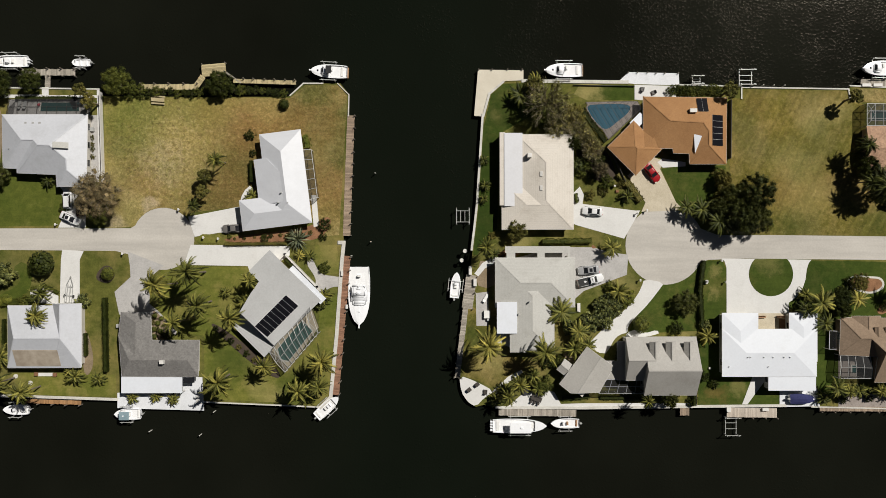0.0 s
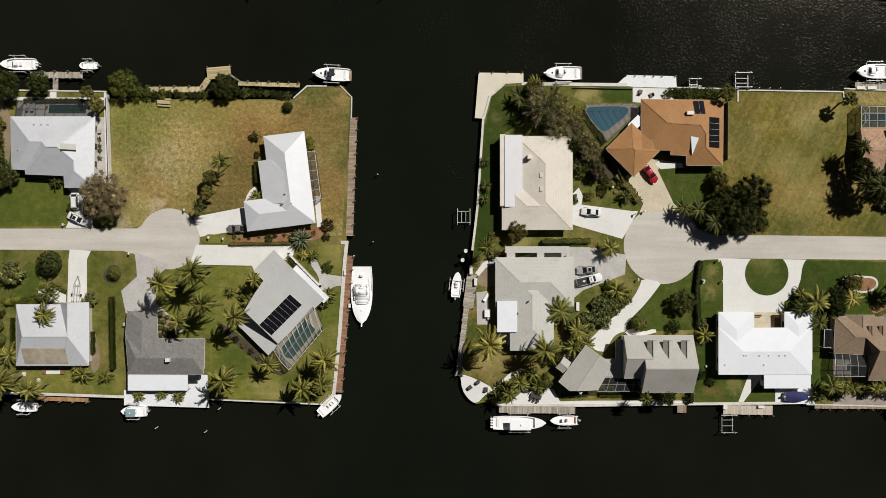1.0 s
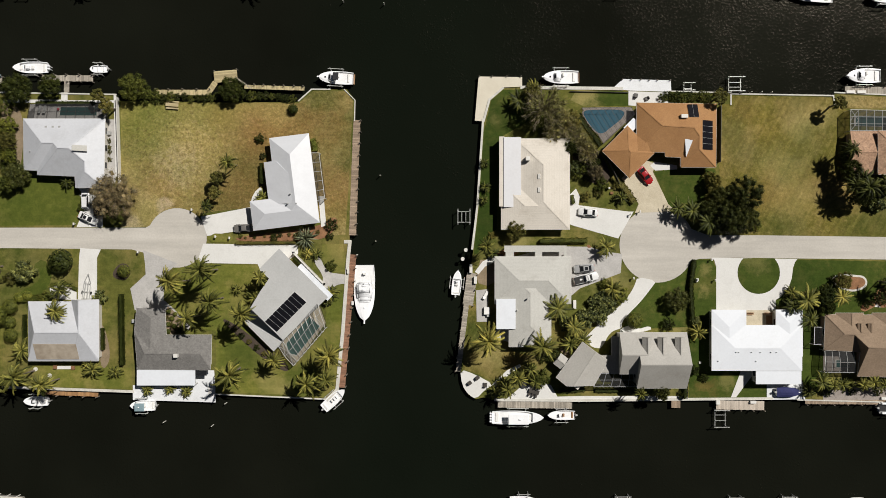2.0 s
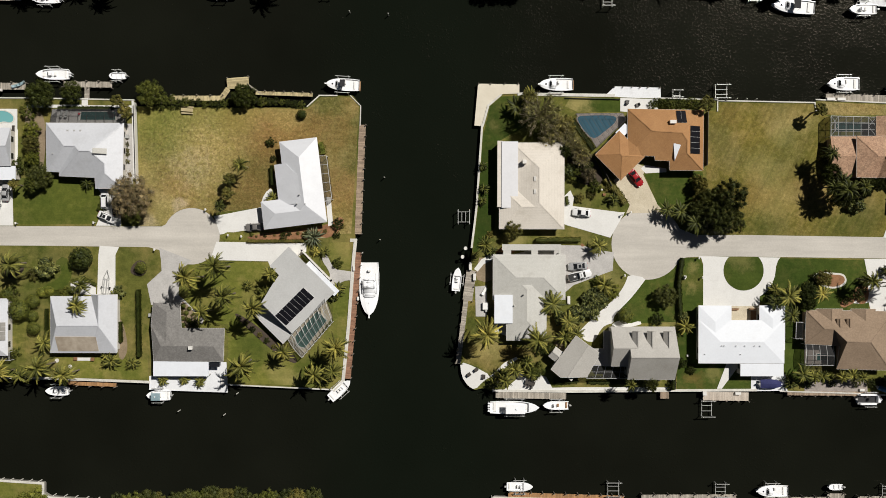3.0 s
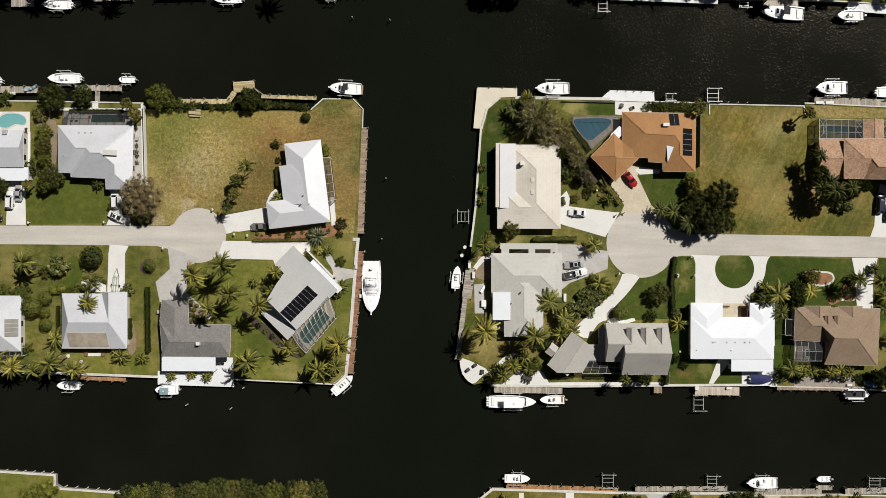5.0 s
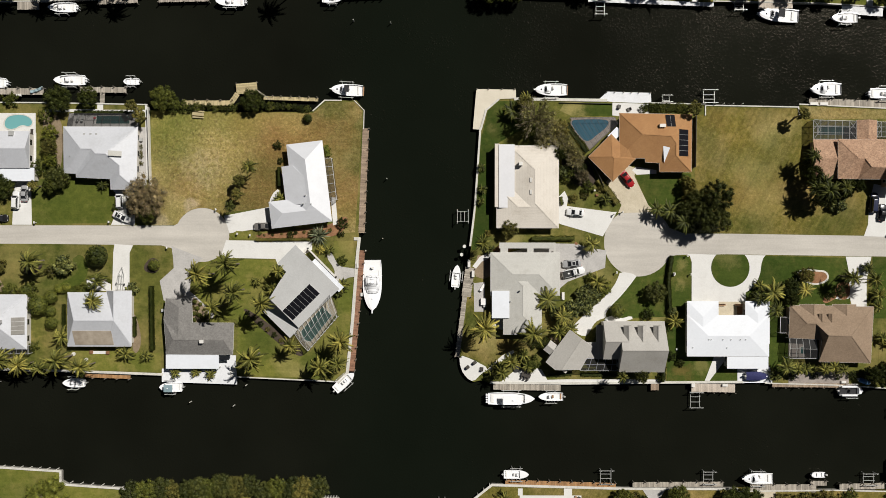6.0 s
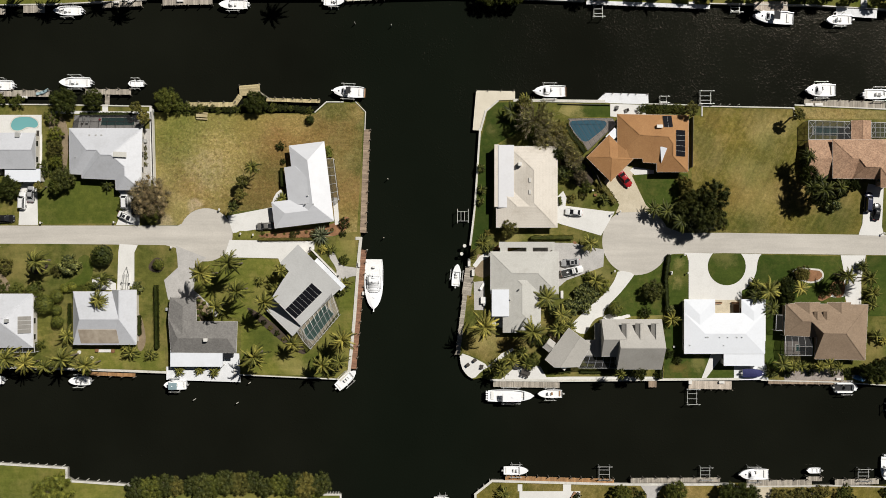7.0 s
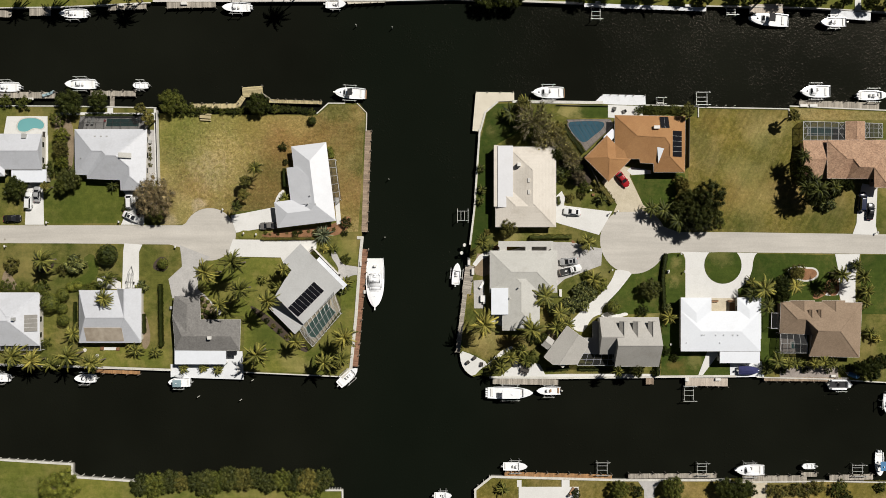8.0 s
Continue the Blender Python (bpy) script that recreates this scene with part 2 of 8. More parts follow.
LAWN = grass("lawn", (0.058, 0.067, 0.013), (0.147, 0.146, 0.034), (0.24, 0.188, 0.068), 0.32, ((180, 470, 30, LIME_T, 0.4), (60, 450, 40, LIME_T, 0.4), (905, 412, 30, TAN_T, 0.6), (960, 405, 25, TAN_T, 0.5), (1050, 490, 35, TAN_T, 0.5), (1200, 520, 30, TAN_T, 0.35), (1120, 500, 22, TAN_T, 0.6), (1150, 560, 20, TAN_T, 0.4)))
LAWN_GREEN = grass("green_lawn", (0.031, 0.051, 0.008), (0.065, 0.089, 0.016), (0.13, 0.112, 0.034), 0.14, ((950, 480, 20, TAN_T, 0.3), (1274, 455, 25, TAN_T, 0.25), (868, 228, 14, TAN_T, 0.3), (1225, 640, 22, TAN_T, 0.3), (1006, 194, 32, TAN_T, 0.75), (857, 300, 60, DARK_GREEN_T, 0.75), (848, 385, 50, DARK_GREEN_T, 0.75), (880, 225, 40, DARK_GREEN_T, 0.4), (1196, 648, 18, BROWN_T, 0.4), (1196, 500, 16, TAN_T, 0.3), (1195, 460, 14, TAN_T, 0.3)))
LAWN_FRESH = grass("fresh_lawn", (0.050, 0.068, 0.011), (0.108, 0.124, 0.022), (0.14, 0.13, 0.04), 0.1)
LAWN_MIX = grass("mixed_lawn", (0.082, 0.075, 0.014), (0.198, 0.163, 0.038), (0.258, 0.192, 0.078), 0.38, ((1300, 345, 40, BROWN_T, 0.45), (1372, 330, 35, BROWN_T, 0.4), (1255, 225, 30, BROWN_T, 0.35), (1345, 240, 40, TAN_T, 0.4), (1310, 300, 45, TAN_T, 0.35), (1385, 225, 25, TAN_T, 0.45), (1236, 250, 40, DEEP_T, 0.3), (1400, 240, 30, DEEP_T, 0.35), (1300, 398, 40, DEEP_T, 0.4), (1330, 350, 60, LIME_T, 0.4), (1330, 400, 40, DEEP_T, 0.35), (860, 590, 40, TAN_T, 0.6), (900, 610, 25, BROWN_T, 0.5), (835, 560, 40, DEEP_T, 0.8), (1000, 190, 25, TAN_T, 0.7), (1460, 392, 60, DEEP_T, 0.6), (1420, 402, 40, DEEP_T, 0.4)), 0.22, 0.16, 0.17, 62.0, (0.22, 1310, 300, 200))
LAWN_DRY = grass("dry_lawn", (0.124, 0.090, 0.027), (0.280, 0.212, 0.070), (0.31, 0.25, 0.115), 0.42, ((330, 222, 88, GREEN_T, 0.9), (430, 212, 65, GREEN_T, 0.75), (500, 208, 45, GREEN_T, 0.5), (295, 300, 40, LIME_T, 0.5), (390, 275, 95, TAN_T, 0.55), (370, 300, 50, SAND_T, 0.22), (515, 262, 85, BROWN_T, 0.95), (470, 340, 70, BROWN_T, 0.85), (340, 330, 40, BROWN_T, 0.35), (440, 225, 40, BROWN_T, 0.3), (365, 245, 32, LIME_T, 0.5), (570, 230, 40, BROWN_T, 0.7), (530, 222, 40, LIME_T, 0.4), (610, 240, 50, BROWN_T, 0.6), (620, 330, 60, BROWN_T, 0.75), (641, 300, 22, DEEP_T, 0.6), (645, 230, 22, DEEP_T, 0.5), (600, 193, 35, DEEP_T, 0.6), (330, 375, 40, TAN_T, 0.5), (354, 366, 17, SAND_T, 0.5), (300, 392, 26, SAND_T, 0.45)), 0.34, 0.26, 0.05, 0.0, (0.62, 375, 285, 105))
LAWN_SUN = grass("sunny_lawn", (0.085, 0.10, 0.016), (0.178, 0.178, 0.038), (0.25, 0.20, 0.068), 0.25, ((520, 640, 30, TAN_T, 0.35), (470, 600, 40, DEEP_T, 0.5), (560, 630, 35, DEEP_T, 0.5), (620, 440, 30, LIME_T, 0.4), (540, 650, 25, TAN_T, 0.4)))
MULCH_GROUND_DARK = surface("dark_mulch_and_ground", (0.03, 0.022, 0.015), (0.09, 0.065, 0.045), 0.5, 6, 0.95, 0.6)
MULCH = surface("mulch", (0.13, 0.060, 0.027), (0.34, 0.175, 0.085), 0.5, 6, 0.95, 0.6)
SOIL = surface("bare_sand", (0.16, 0.12, 0.07), (0.30, 0.23, 0.15), 0.3, 4, 0.95, 0.4)
ROAD_M = surface("worn_pale_asphalt", (0.418, 0.390, 0.346), (0.53, 0.498, 0.446), 0.09, 2.5, 0.9, 0.2, 0.02, stain=(0.55, 0.515, 0.455), stain_amount=0.4, streak=0.13, spots=True)
CONCRETE = surface("pale_concrete", (0.60, 0.59, 0.56), (0.71, 0.70, 0.67), 0.2, 3, 0.85, 0.1, 0.02, stain=(0.48, 0.46, 0.42), stain_amount=0.3)
PAVER = surface("grey_pavers", (0.36, 0.345, 0.325), (0.51, 0.49, 0.465), 0.5, 3, 0.85, 0.3, 0.02, stain=(0.28, 0.265, 0.245))
BROWN_PAVER = surface("brown_pavers", (0.22, 0.185, 0.16), (0.36, 0.315, 0.28), 0.5, 3, 0.85, 0.3, 0.02)
SANDSTONE = surface("tan_pavers", (0.42, 0.36, 0.25), (0.62, 0.55, 0.42), 0.4, 5, 0.85, 0.3, 0.02, stain=(0.3, 0.25, 0.18))
WHITE_DECK = surface("white_deck", (0.61, 0.62, 0.635), (0.78, 0.79, 0.805), 0.2, 3, 0.7, 0.1, 0.02, stain=(0.45, 0.45, 0.43))
CAP = surface("seawall_cap", (0.45, 0.43, 0.38), (0.70, 0.68, 0.62), 0.3, 4, 0.85, 0.2, 0.02, stain=(0.25, 0.23, 0.2))
SEAWALL = surface("seawall_concrete", (0.16, 0.15, 0.13), (0.34, 0.32, 0.28), 0.4, 3, 0.9, 0.3)
WOOD_GREY = surface("weathered_boards", (0.245, 0.215, 0.175), (0.445, 0.40, 0.335), 0.4, 7, 0.9, 0.4, 0.02, island=0.28)
WOOD_TAN = surface("tan_boards", (0.36, 0.29, 0.15), (0.55, 0.46, 0.265), 0.4, 7, 0.9, 0.4, 0.02, island=0.22)
WOOD_PALE = surface("bleached_boards", (0.42, 0.355, 0.29), (0.58, 0.51, 0.43), 0.4, 7, 0.9, 0.4, 0.02, island=0.12)
WOOD_RED = surface("red_brown_boards", (0.20, 0.10, 0.06), (0.33, 0.18, 0.11), 0.4, 7, 0.9, 0.4, 0.02, island=0.25)
WOOD_ORANGE = surface("orange_brown_boards", (0.26, 0.135, 0.055), (0.42, 0.235, 0.105), 0.4, 7, 0.9, 0.4, 0.02, island=0.22)
WOOD_BROWN = surface("brown_boards", (0.22, 0.16, 0.11), (0.38, 0.29, 0.21), 0.4, 7, 0.9, 0.4, 0.02, island=0.25)
DECK_CREAM = surface("cream_deck", (0.52, 0.47, 0.37), (0.66, 0.61, 0.50), 0.3, 6, 0.85, 0.2, 0.02, island=0.06)
PILE = surface("piling", (0.10, 0.085, 0.07), (0.24, 0.21, 0.17), 0.8, 8, 0.9, 0.4)
ROOF_WHITE = surface("white_roof", (0.675, 0.70, 0.74), (0.74, 0.765, 0.805), 0.12, 2.0, 0.45, 0.05, 0.01, stain=(0.55, 0.55, 0.55), stain_amount=0.25)
ROOF_METAL = surface("white_metal_roof", (0.565, 0.575, 0.60), (0.615, 0.625, 0.65), 0.12, 2.0, 0.45, 0.05, 0.01, stain=(0.5, 0.5, 0.5), stain_amount=0.2, streak=0.04)
ROOF_PALE = surface("pale_metal_roof", (0.49, 0.50, 0.525), (0.58, 0.59, 0.618), 0.12, 2.0, 0.45, 0.05, 0.01, stain=(0.37, 0.37, 0.37), stain_amount=0.3)
ROOF_PLAIN = surface("plain_light_grey_roof", (0.42, 0.42, 0.41), (0.52, 0.52, 0.51), 0.12, 3.0, 0.6, 0.1, 0.02, stain=(0.33, 0.325, 0.31), stain_amount=0.3)
ROOF_STONE = surface("warm_grey_roof", (0.41, 0.40, 0.365), (0.525, 0.515, 0.475), 0.12, 3.0, 0.7, 0.1, 0.02, stain=(0.3, 0.28, 0.24), courses=4.2)
ROOF_TAUPE = surface("taupe_roof", (0.33, 0.315, 0.285), (0.45, 0.43, 0.395), 0.12, 3.0, 0.7, 0.1, 0.02, stain=(0.26, 0.24, 0.2), courses=4.2)
ROOF_BEIGE = surface("beige_tile_roof", (0.565, 0.518, 0.448), (0.70, 0.648, 0.572), 0.14, 4.0, 0.8, 0.2, 0.03, stain=(0.36, 0.31, 0.24), courses=3.0)
ROOF_DARK = surface("dark_grey_shingle_roof", (0.158, 0.150, 0.140), (0.222, 0.212, 0.198), 0.3, 3.0, 0.9, 0.4, 0.03, stain=(0.15, 0.145, 0.138), stain_amount=0.2, courses=4.2, tiles=0.12)
ROOF_ORANGE = surface("terracotta_shingle_roof", (0.278, 0.133, 0.046), (0.412, 0.222, 0.091), 0.16, 5.0, 0.85, 0.3, 0.03, stain=(0.24, 0.115, 0.05), courses=4.2, tiles=0.04)
ROOF_BROWN = surface("brown_shingle_roof", (0.215, 0.152, 0.100), (0.305, 0.222, 0.152), 0.2, 5.0, 0.9, 0.3, 0.03, stain=(0.18, 0.126, 0.088), courses=4.2, tiles=0.07)
ROOF_TILE = surface("rose_tile_roof", (0.282, 0.162, 0.098), (0.45, 0.288, 0.184), 0.5, 3.2, 0.85, 0.4, 0.05, stain=(0.2, 0.12, 0.085), courses=4.2, tiles=0.2, tile=0.3)
TARP = surface("tan_roof_patch", (0.29, 0.235, 0.175), (0.53, 0.46, 0.37), 0.3, 0.5, 0.8, 0.2)
FASCIA = surface("painted_trim", (0.60, 0.58, 0.54), (0.74, 0.72, 0.68), 0.5, 4, 0.6, 0.05)
ROOF_STRIP = surface("cool_white_roof", (0.61, 0.61, 0.625), (0.68, 0.68, 0.695), 0.12, 2.0, 0.6, 0.05, 0.01, stain=(0.48, 0.47, 0.45), stain_amount=0.25)
STUCCO = surface("pale_stucco", (0.46, 0.43, 0.37), (0.62, 0.59, 0.52), 0.4, 10, 0.9, 0.4)
STUCCO_WARM = surface("warm_stucco", (0.40, 0.27, 0.19), (0.55, 0.40, 0.30), 0.4, 10, 0.9, 0.4)
SOLAR = surface("solar_panel_glass", (0.005, 0.005, 0.007), (0.011, 0.011, 0.014), 0.6, 3, 0.35, 0.0, spec=0.12)
# pale grey base: the panels' reflective sheen put into their colour
SOLAR_PALE = surface("sheen_grey_solar_panel", (0.20, 0.19, 0.17), (0.28, 0.265, 0.24), 0.6, 3, 0.35, 0.0)
ALU = surface("white_aluminium", (0.62, 0.62, 0.60), (0.76, 0.76, 0.74), 0.5, 4, 0.45, 0.0)
BRONZE = surface("bronze_aluminium", (0.03, 0.025, 0.02), (0.07, 0.06, 0.05), 0.5, 4, 0.5, 0.0)
GALV = surface("galvanised_steel", (0.38, 0.38, 0.36), (0.56, 0.56, 0.54), 0.8, 6, 0.5, 0.05, metal=0.3)
GEL = surface("white_gelcoat", (0.84, 0.85, 0.865), (0.90, 0.905, 0.915), 0.4, 3, 0.25, 0.0, stain=(0.6, 0.6, 0.57), stain_amount=0.3)
SOLE = surface("boat_sole", (0.76, 0.76, 0.76), (0.85, 0.85, 0.84), 0.6, 8, 0.7, 0.1)
VINYL = surface("cream_vinyl", (0.72, 0.71, 0.68), (0.82, 0.81, 0.78), 0.8, 6, 0.6, 0.05)
TEAK = surface("teak", (0.24, 0.13, 0.06), (0.38, 0.22, 0.12), 0.8, 8, 0.7, 0.2)
GLASS = surface("tinted_glass", (0.012, 0.013, 0.015), (0.022, 0.023, 0.026), 0.5, 2, 0.06, 0.0)
RUBBER = surface("black_rubber", (0.015, 0.015, 0.015), (0.035, 0.035, 0.034), 0.8, 8, 0.8, 0.1)
CANVAS_NAVY = surface("navy_canvas", (0.012, 0.014, 0.07), (0.03, 0.035, 0.13), 0.8, 6, 0.85, 0.2)
CANVAS_BLUE = surface("blue_canvas", (0.05, 0.15, 0.30), (0.10, 0.25, 0.44), 0.8, 6, 0.85, 0.2)
CANVAS_BLACK = surface("black_canvas", (0.012, 0.012, 0.013), (0.03, 0.03, 0.032), 0.8, 6, 0.85, 0.2)
CANVAS_SEA = surface("pale_blue_canvas", (0.16, 0.24, 0.27), (0.28, 0.37, 0.40), 0.8, 6, 0.8, 0.2)
RED_PLASTIC = surface("pink_plastic", (0.40, 0.04, 0.06), (0.55, 0.08, 0.10), 1, 4, 0.5, 0)
BARK = surface("grey_bark", (0.10, 0.08, 0.06), (0.24, 0.20, 0.15), 0.8, 8, 0.95, 0.6)
TWIG = surface("pale_twigs", (0.22, 0.185, 0.12), (0.40, 0.34, 0.24), 0.8, 8, 0.95, 0.4)
LEAF_DARK = leaves("dark_leaves", (0.018, 0.024, 0.005), (0.044, 0.053, 0.012))
LEAF_MID = leaves("leaves", (0.042, 0.052, 0.010), (0.100, 0.108, 0.024))
LEAF_OLIVE = leaves("olive_leaves", (0.065, 0.062, 0.016), (0.155, 0.138, 0.040))
LEAF_GREY = leaves("grey_brown_leaves", (0.10, 0.080, 0.046), (0.20, 0.162, 0.096), 0.1, 0.5)
LEAF_SAGE = leaves("sage_leaves", (0.10, 0.096, 0.036), (0.27, 0.245, 0.10), 0.1, 0.8)
LEAF_DEEP = leaves("deep_green_leaves", (0.024, 0.031, 0.007), (0.066, 0.072, 0.018), 0.2)
LEAF_GLOSS = leaves("glossy_leaves", (0.020, 0.029, 0.007), (0.150, 0.160, 0.052), 0.3, 1.0)
LEAF_LIME = leaves("yellow_green_leaves", (0.075, 0.09, 0.015), (0.17, 0.175, 0.036))
FROND = leaves("palm_fronds", (0.020, 0.028, 0.006), (0.185, 0.178, 0.046), 0.15, 1.0)
FROND_LIME = leaves("yellow_palm_fronds", (0.045, 0.050, 0.011), (0.27, 0.24, 0.062), 0.15, 1.0)
FROND_DARK = leaves("dark_palm_fronds", (0.016, 0.022, 0.005), (0.075, 0.082, 0.017), 0.3, 1.0)
AGAVE = leaves("blue_grey_blades", (0.09, 0.105, 0.07), (0.26, 0.27, 0.17), 0.3, 0.9)
SCREEN = screen_of("insect_screen", 0.42, (0.02, 0.02, 0.02))
SCREEN_THIN = screen_of("thin_insect_screen", 0.2, (0.02, 0.02, 0.02))
SCREEN_PALE = screen_of("pale_insect_screen", 0.34, (0.05, 0.05, 0.047))


# ---- building helpers ----
def mesh_of(name, bm):
    me = bpy.data.meshes.new(name)
    bm.normal_update()
    bm.to_mesh(me)
    bm.free()
    return me


def part(name, bm, material, parent=None, label=""):
    """One mesh object from a bmesh (or shared mesh data), under a thing or a part."""
    me = bm if isinstance(bm, bpy.types.Mesh) else mesh_of(name, bm)
    if not me.materials:
        me.materials.append(material)
    ob = new(name, me)
    if parent:
        ob.parent = parent
    return tagged(ob, label)


def box(bm, x0, y0, z0, x1, y1, z1, m=None):
    vs = [bm.verts.new((x, y, z)) for z in (z0, z1) for x, y in ((x0, y0), (x1, y0), (x1, y1), (x0, y1))]
    if m is not None:
        for v in vs:
            v.co = m @ v.co
    for q in ((3, 2, 1, 0), (4, 5, 6, 7), (0, 1, 5, 4), (1, 2, 6, 5), (2, 3, 7, 6), (3, 0, 4, 7)):
        bm.faces.new([vs[i] for i in q])
    return vs


def beam(bm, p, q, w, h):
    """A bar of w x h from p to q."""
    p, q = Vector(p), Vector(q)
    d = q - p
    x = d.normalized()
    up = Vector((0, 0, 1)) if abs(x.z) < 0.95 else Vector((0, 1, 0))
    y = up.cross(x).normalized()
    z = x.cross(y)
    m = Matrix((x, y, z)).transposed().to_4x4()
    m.translation = p
    box(bm, 0, -w / 2, -h / 2, d.length, w / 2, h / 2, m)


def tube(bm, p, r0, z0, z1, r1=None, n=8):
    r1 = r0 if r1 is None else r1
    lo = [bm.verts.new((p[0] + r0 * math.cos(6.2832 * i / n), p[1] + r0 * math.sin(6.2832 * i / n), z0)) for i in range(n)]
    hi = [bm.verts.new((p[0] + r1 * math.cos(6.2832 * i / n), p[1] + r1 * math.sin(6.2832 * i / n), z1)) for i in range(n)]
    for i in range(n):
        bm.faces.new((lo[i], lo[(i + 1) % n], hi[(i + 1) % n], hi[i]))
    bm.faces.new(hi)
    bm.faces.new(lo[::-1])


def prism(bm, pts, z0, z1):
    """Upright prism on a plan outline of metres."""
    area = sum(a[0] * b[1] - b[0] * a[1] for a, b in zip(pts, pts[1:] + pts[:1]))
    if area < 0:
        pts = pts[::-1]
    lo = [bm.verts.new((p[0], p[1], z0)) for p in pts]
    hi = [bm.verts.new((p[0], p[1], z1)) for p in pts]
    bm.faces.new(hi)
    bm.faces.new(lo[::-1])
    for i in range(len(pts)):
        j = (i + 1) % len(pts)
        bm.faces.new((lo[i], lo[j], hi[j], hi[i]))


def slab(name, outline, z0, z1, material, label, category, kind="structure", parent=None):
    bm = bmesh.new()
    prism(bm, [tuple(at(u, v, z1)[:2]) for u, v in outline], z0, z1)
    ob = part(name, bm, material, parent)
    return tagged(ob, label, category if not parent else "", kind=kind if not parent else "")


def holder(name, place, label, category, group=""):
    ob = new(name)
    ob.empty_display_size = 0.2
    ob.matrix_basis = place if isinstance(place, Matrix) else Matrix.Translation(place)
    return tagged(ob, label, category, group)

# ---- water and land ----
bm = bmesh.new()
bmesh.ops.create_grid(bm, x_segments=2, y_segments=2, size=2600, matrix=Matrix.Translation((0, 0, WATER)))
tagged(part("water", bm, WATER_M), "dark still canal water with sun glints", "water", kind="structure")
bm = bmesh.new()
bmesh.ops.create_grid(bm, x_segments=2, y_segments=2, size=2600, matrix=Matrix.Translation((0, 0, WATER - 2.6)))
tagged(part("ground_bed", bm, SOIL), "sandy canal bed under the dark water", "ground", kind="structure")

BED = WATER - 2.6
WEST = [(-190, 188), (100, 188), (276, 191), (279, 201), (420, 203), (558, 203), (581, 183), (636, 183), (649, 199), (645, 300), (640, 418), (636, 470), (628, 560), (619, 655), (604, 668), (562, 665), (430, 659), (300, 655), (160, 650), (-190, 641)]
EAST = [(880, 181), (910, 180), (1065, 182), (1212, 188), (1236, 190), (1396, 193), (1400, 188), (1790, 204), (1790, 690), (1568, 676), (1460, 670), (1360, 667), (1170, 667), (1000, 669), (870, 669), (850, 664), (838, 667), (826, 660), (817, 645), (813, 622), (820, 560), (829, 470), (838, 400), (849, 240), (859, 199)]
SOUTHWEST = [(-190, 808), (0, 814), (127, 822), (128, 839), (138, 845), (238, 852), (300, 862), (420, 862), (540, 862), (573, 868), (606, 868), (608, 980), (608, 1110), (-190, 1110)]
SOUTHEAST = [(842, 885), (840, 867), (870, 844), (1100, 850), (1290, 849), (1460, 852), (1600, 853), (1790, 858), (1790, 1110), (842, 1110)]
NORTH = [(-190, 18), (20, 14), (105, 13), (266, 5), (272, 2), (680, 1), (800, -2), (1030, 6), (1250, 12), (1430, 14), (1568, 22), (1790, 34), (1790, -190), (-190, -190)]
for name, outline, material, label in (
        ("ground_west", WEST, LAWN, "green and olive lawn of the western block"),
        ("ground_east", EAST, LAWN, "green and olive lawn of the eastern block"),
        ("ground_southwest", SOUTHWEST, LAWN_SUN, "bright sunlit lawn behind a white seawall"),
        ("ground_southeast", SOUTHEAST, LAWN_MIX, "olive lawn behind the southern docks"),
        ("ground_north", NORTH, LAWN_SUN, "green lawn along the northern canal bank")):
    slab(name, outline, BED, 0.0, material, label, "ground")


def seawall(name, run, width=0.3, material=None, label="pale concrete seawall cap along the lawn"):
    """A cap on the bank, with the wall face below it."""
    root = holder(name, Matrix(), label, "seawall")
    root["kind"] = "structure"
    pts = [at(u, v, 0.12) for u, v in run]
    bm, face = bmesh.new(), bmesh.new()
    for k, (p, q) in enumerate(zip(pts, pts[1:])):
        p, q = p + Vector((0, 0, 0.006 * (k % 3))), q + Vector((0, 0, 0.006 * (k % 3)))
        d = (q - p).normalized() * width * 0.4
        beam(bm, p - d + Vector((0, 0, -0.02)), q + d + Vector((0, 0, -0.02)), width, 0.2)
        beam(face, Vector((p.x, p.y, -1.6)), Vector((q.x, q.y, -1.6)), width * 0.55, 3.0)
    part("cap", bm, material or CAP, root)
    part("wall_face", face, SEAWALL, root)


seawall("seawall", [(-190, 187), (100, 188), (276, 191)])
seawall("seawall", [(561, 201), (581, 183), (610, 183)])
seawall("seawall", [(632, 183), (649, 200), (648, 232)], 0.2)
seawall("seawall", [(634, 421), (641, 421), (638, 450), (630, 560), (621, 652), (606, 667)], 0.8, label="wide pale concrete seawall cap along the lawn")
seawall("seawall", [(606, 667), (562, 665), (430, 659)])
seawall("seawall", [(302, 655), (160, 650), (-190, 641)], 0.6)
seawall("seawall", [(849, 230), (840, 365), (836, 400), (832, 432)], 0.5, CAP, "white painted seawall cap along the lawn")
seawall("seawall", [(880, 181), (859, 199), (850, 232)], 0.5)
seawall("seawall", [(909, 180), (1065, 182)], 0.75, label="wide pale concrete seawall cap along the lawn")
seawall("seawall", [(1138, 186), (1210, 188), (1236, 189)])
seawall("seawall", [(1236, 207), (1236, 190), (1396, 193), (1398, 208)])
seawall("seawall", [(1398, 188), (1600, 197), (1790, 205)])
seawall("seawall", [(868, 668), (1000, 669), (1170, 667), (1300, 666)], 0.6, label="wide pale concrete seawall cap along the lawn")
seawall("seawall", [(1340, 668), (1460, 671), (1790, 690)])
seawall("seawall", [(-190, 808), (0, 814), (128, 822), (128, 839), (138, 845), (240, 852)], 0.55, CAP, "white seawall with small piles along it")
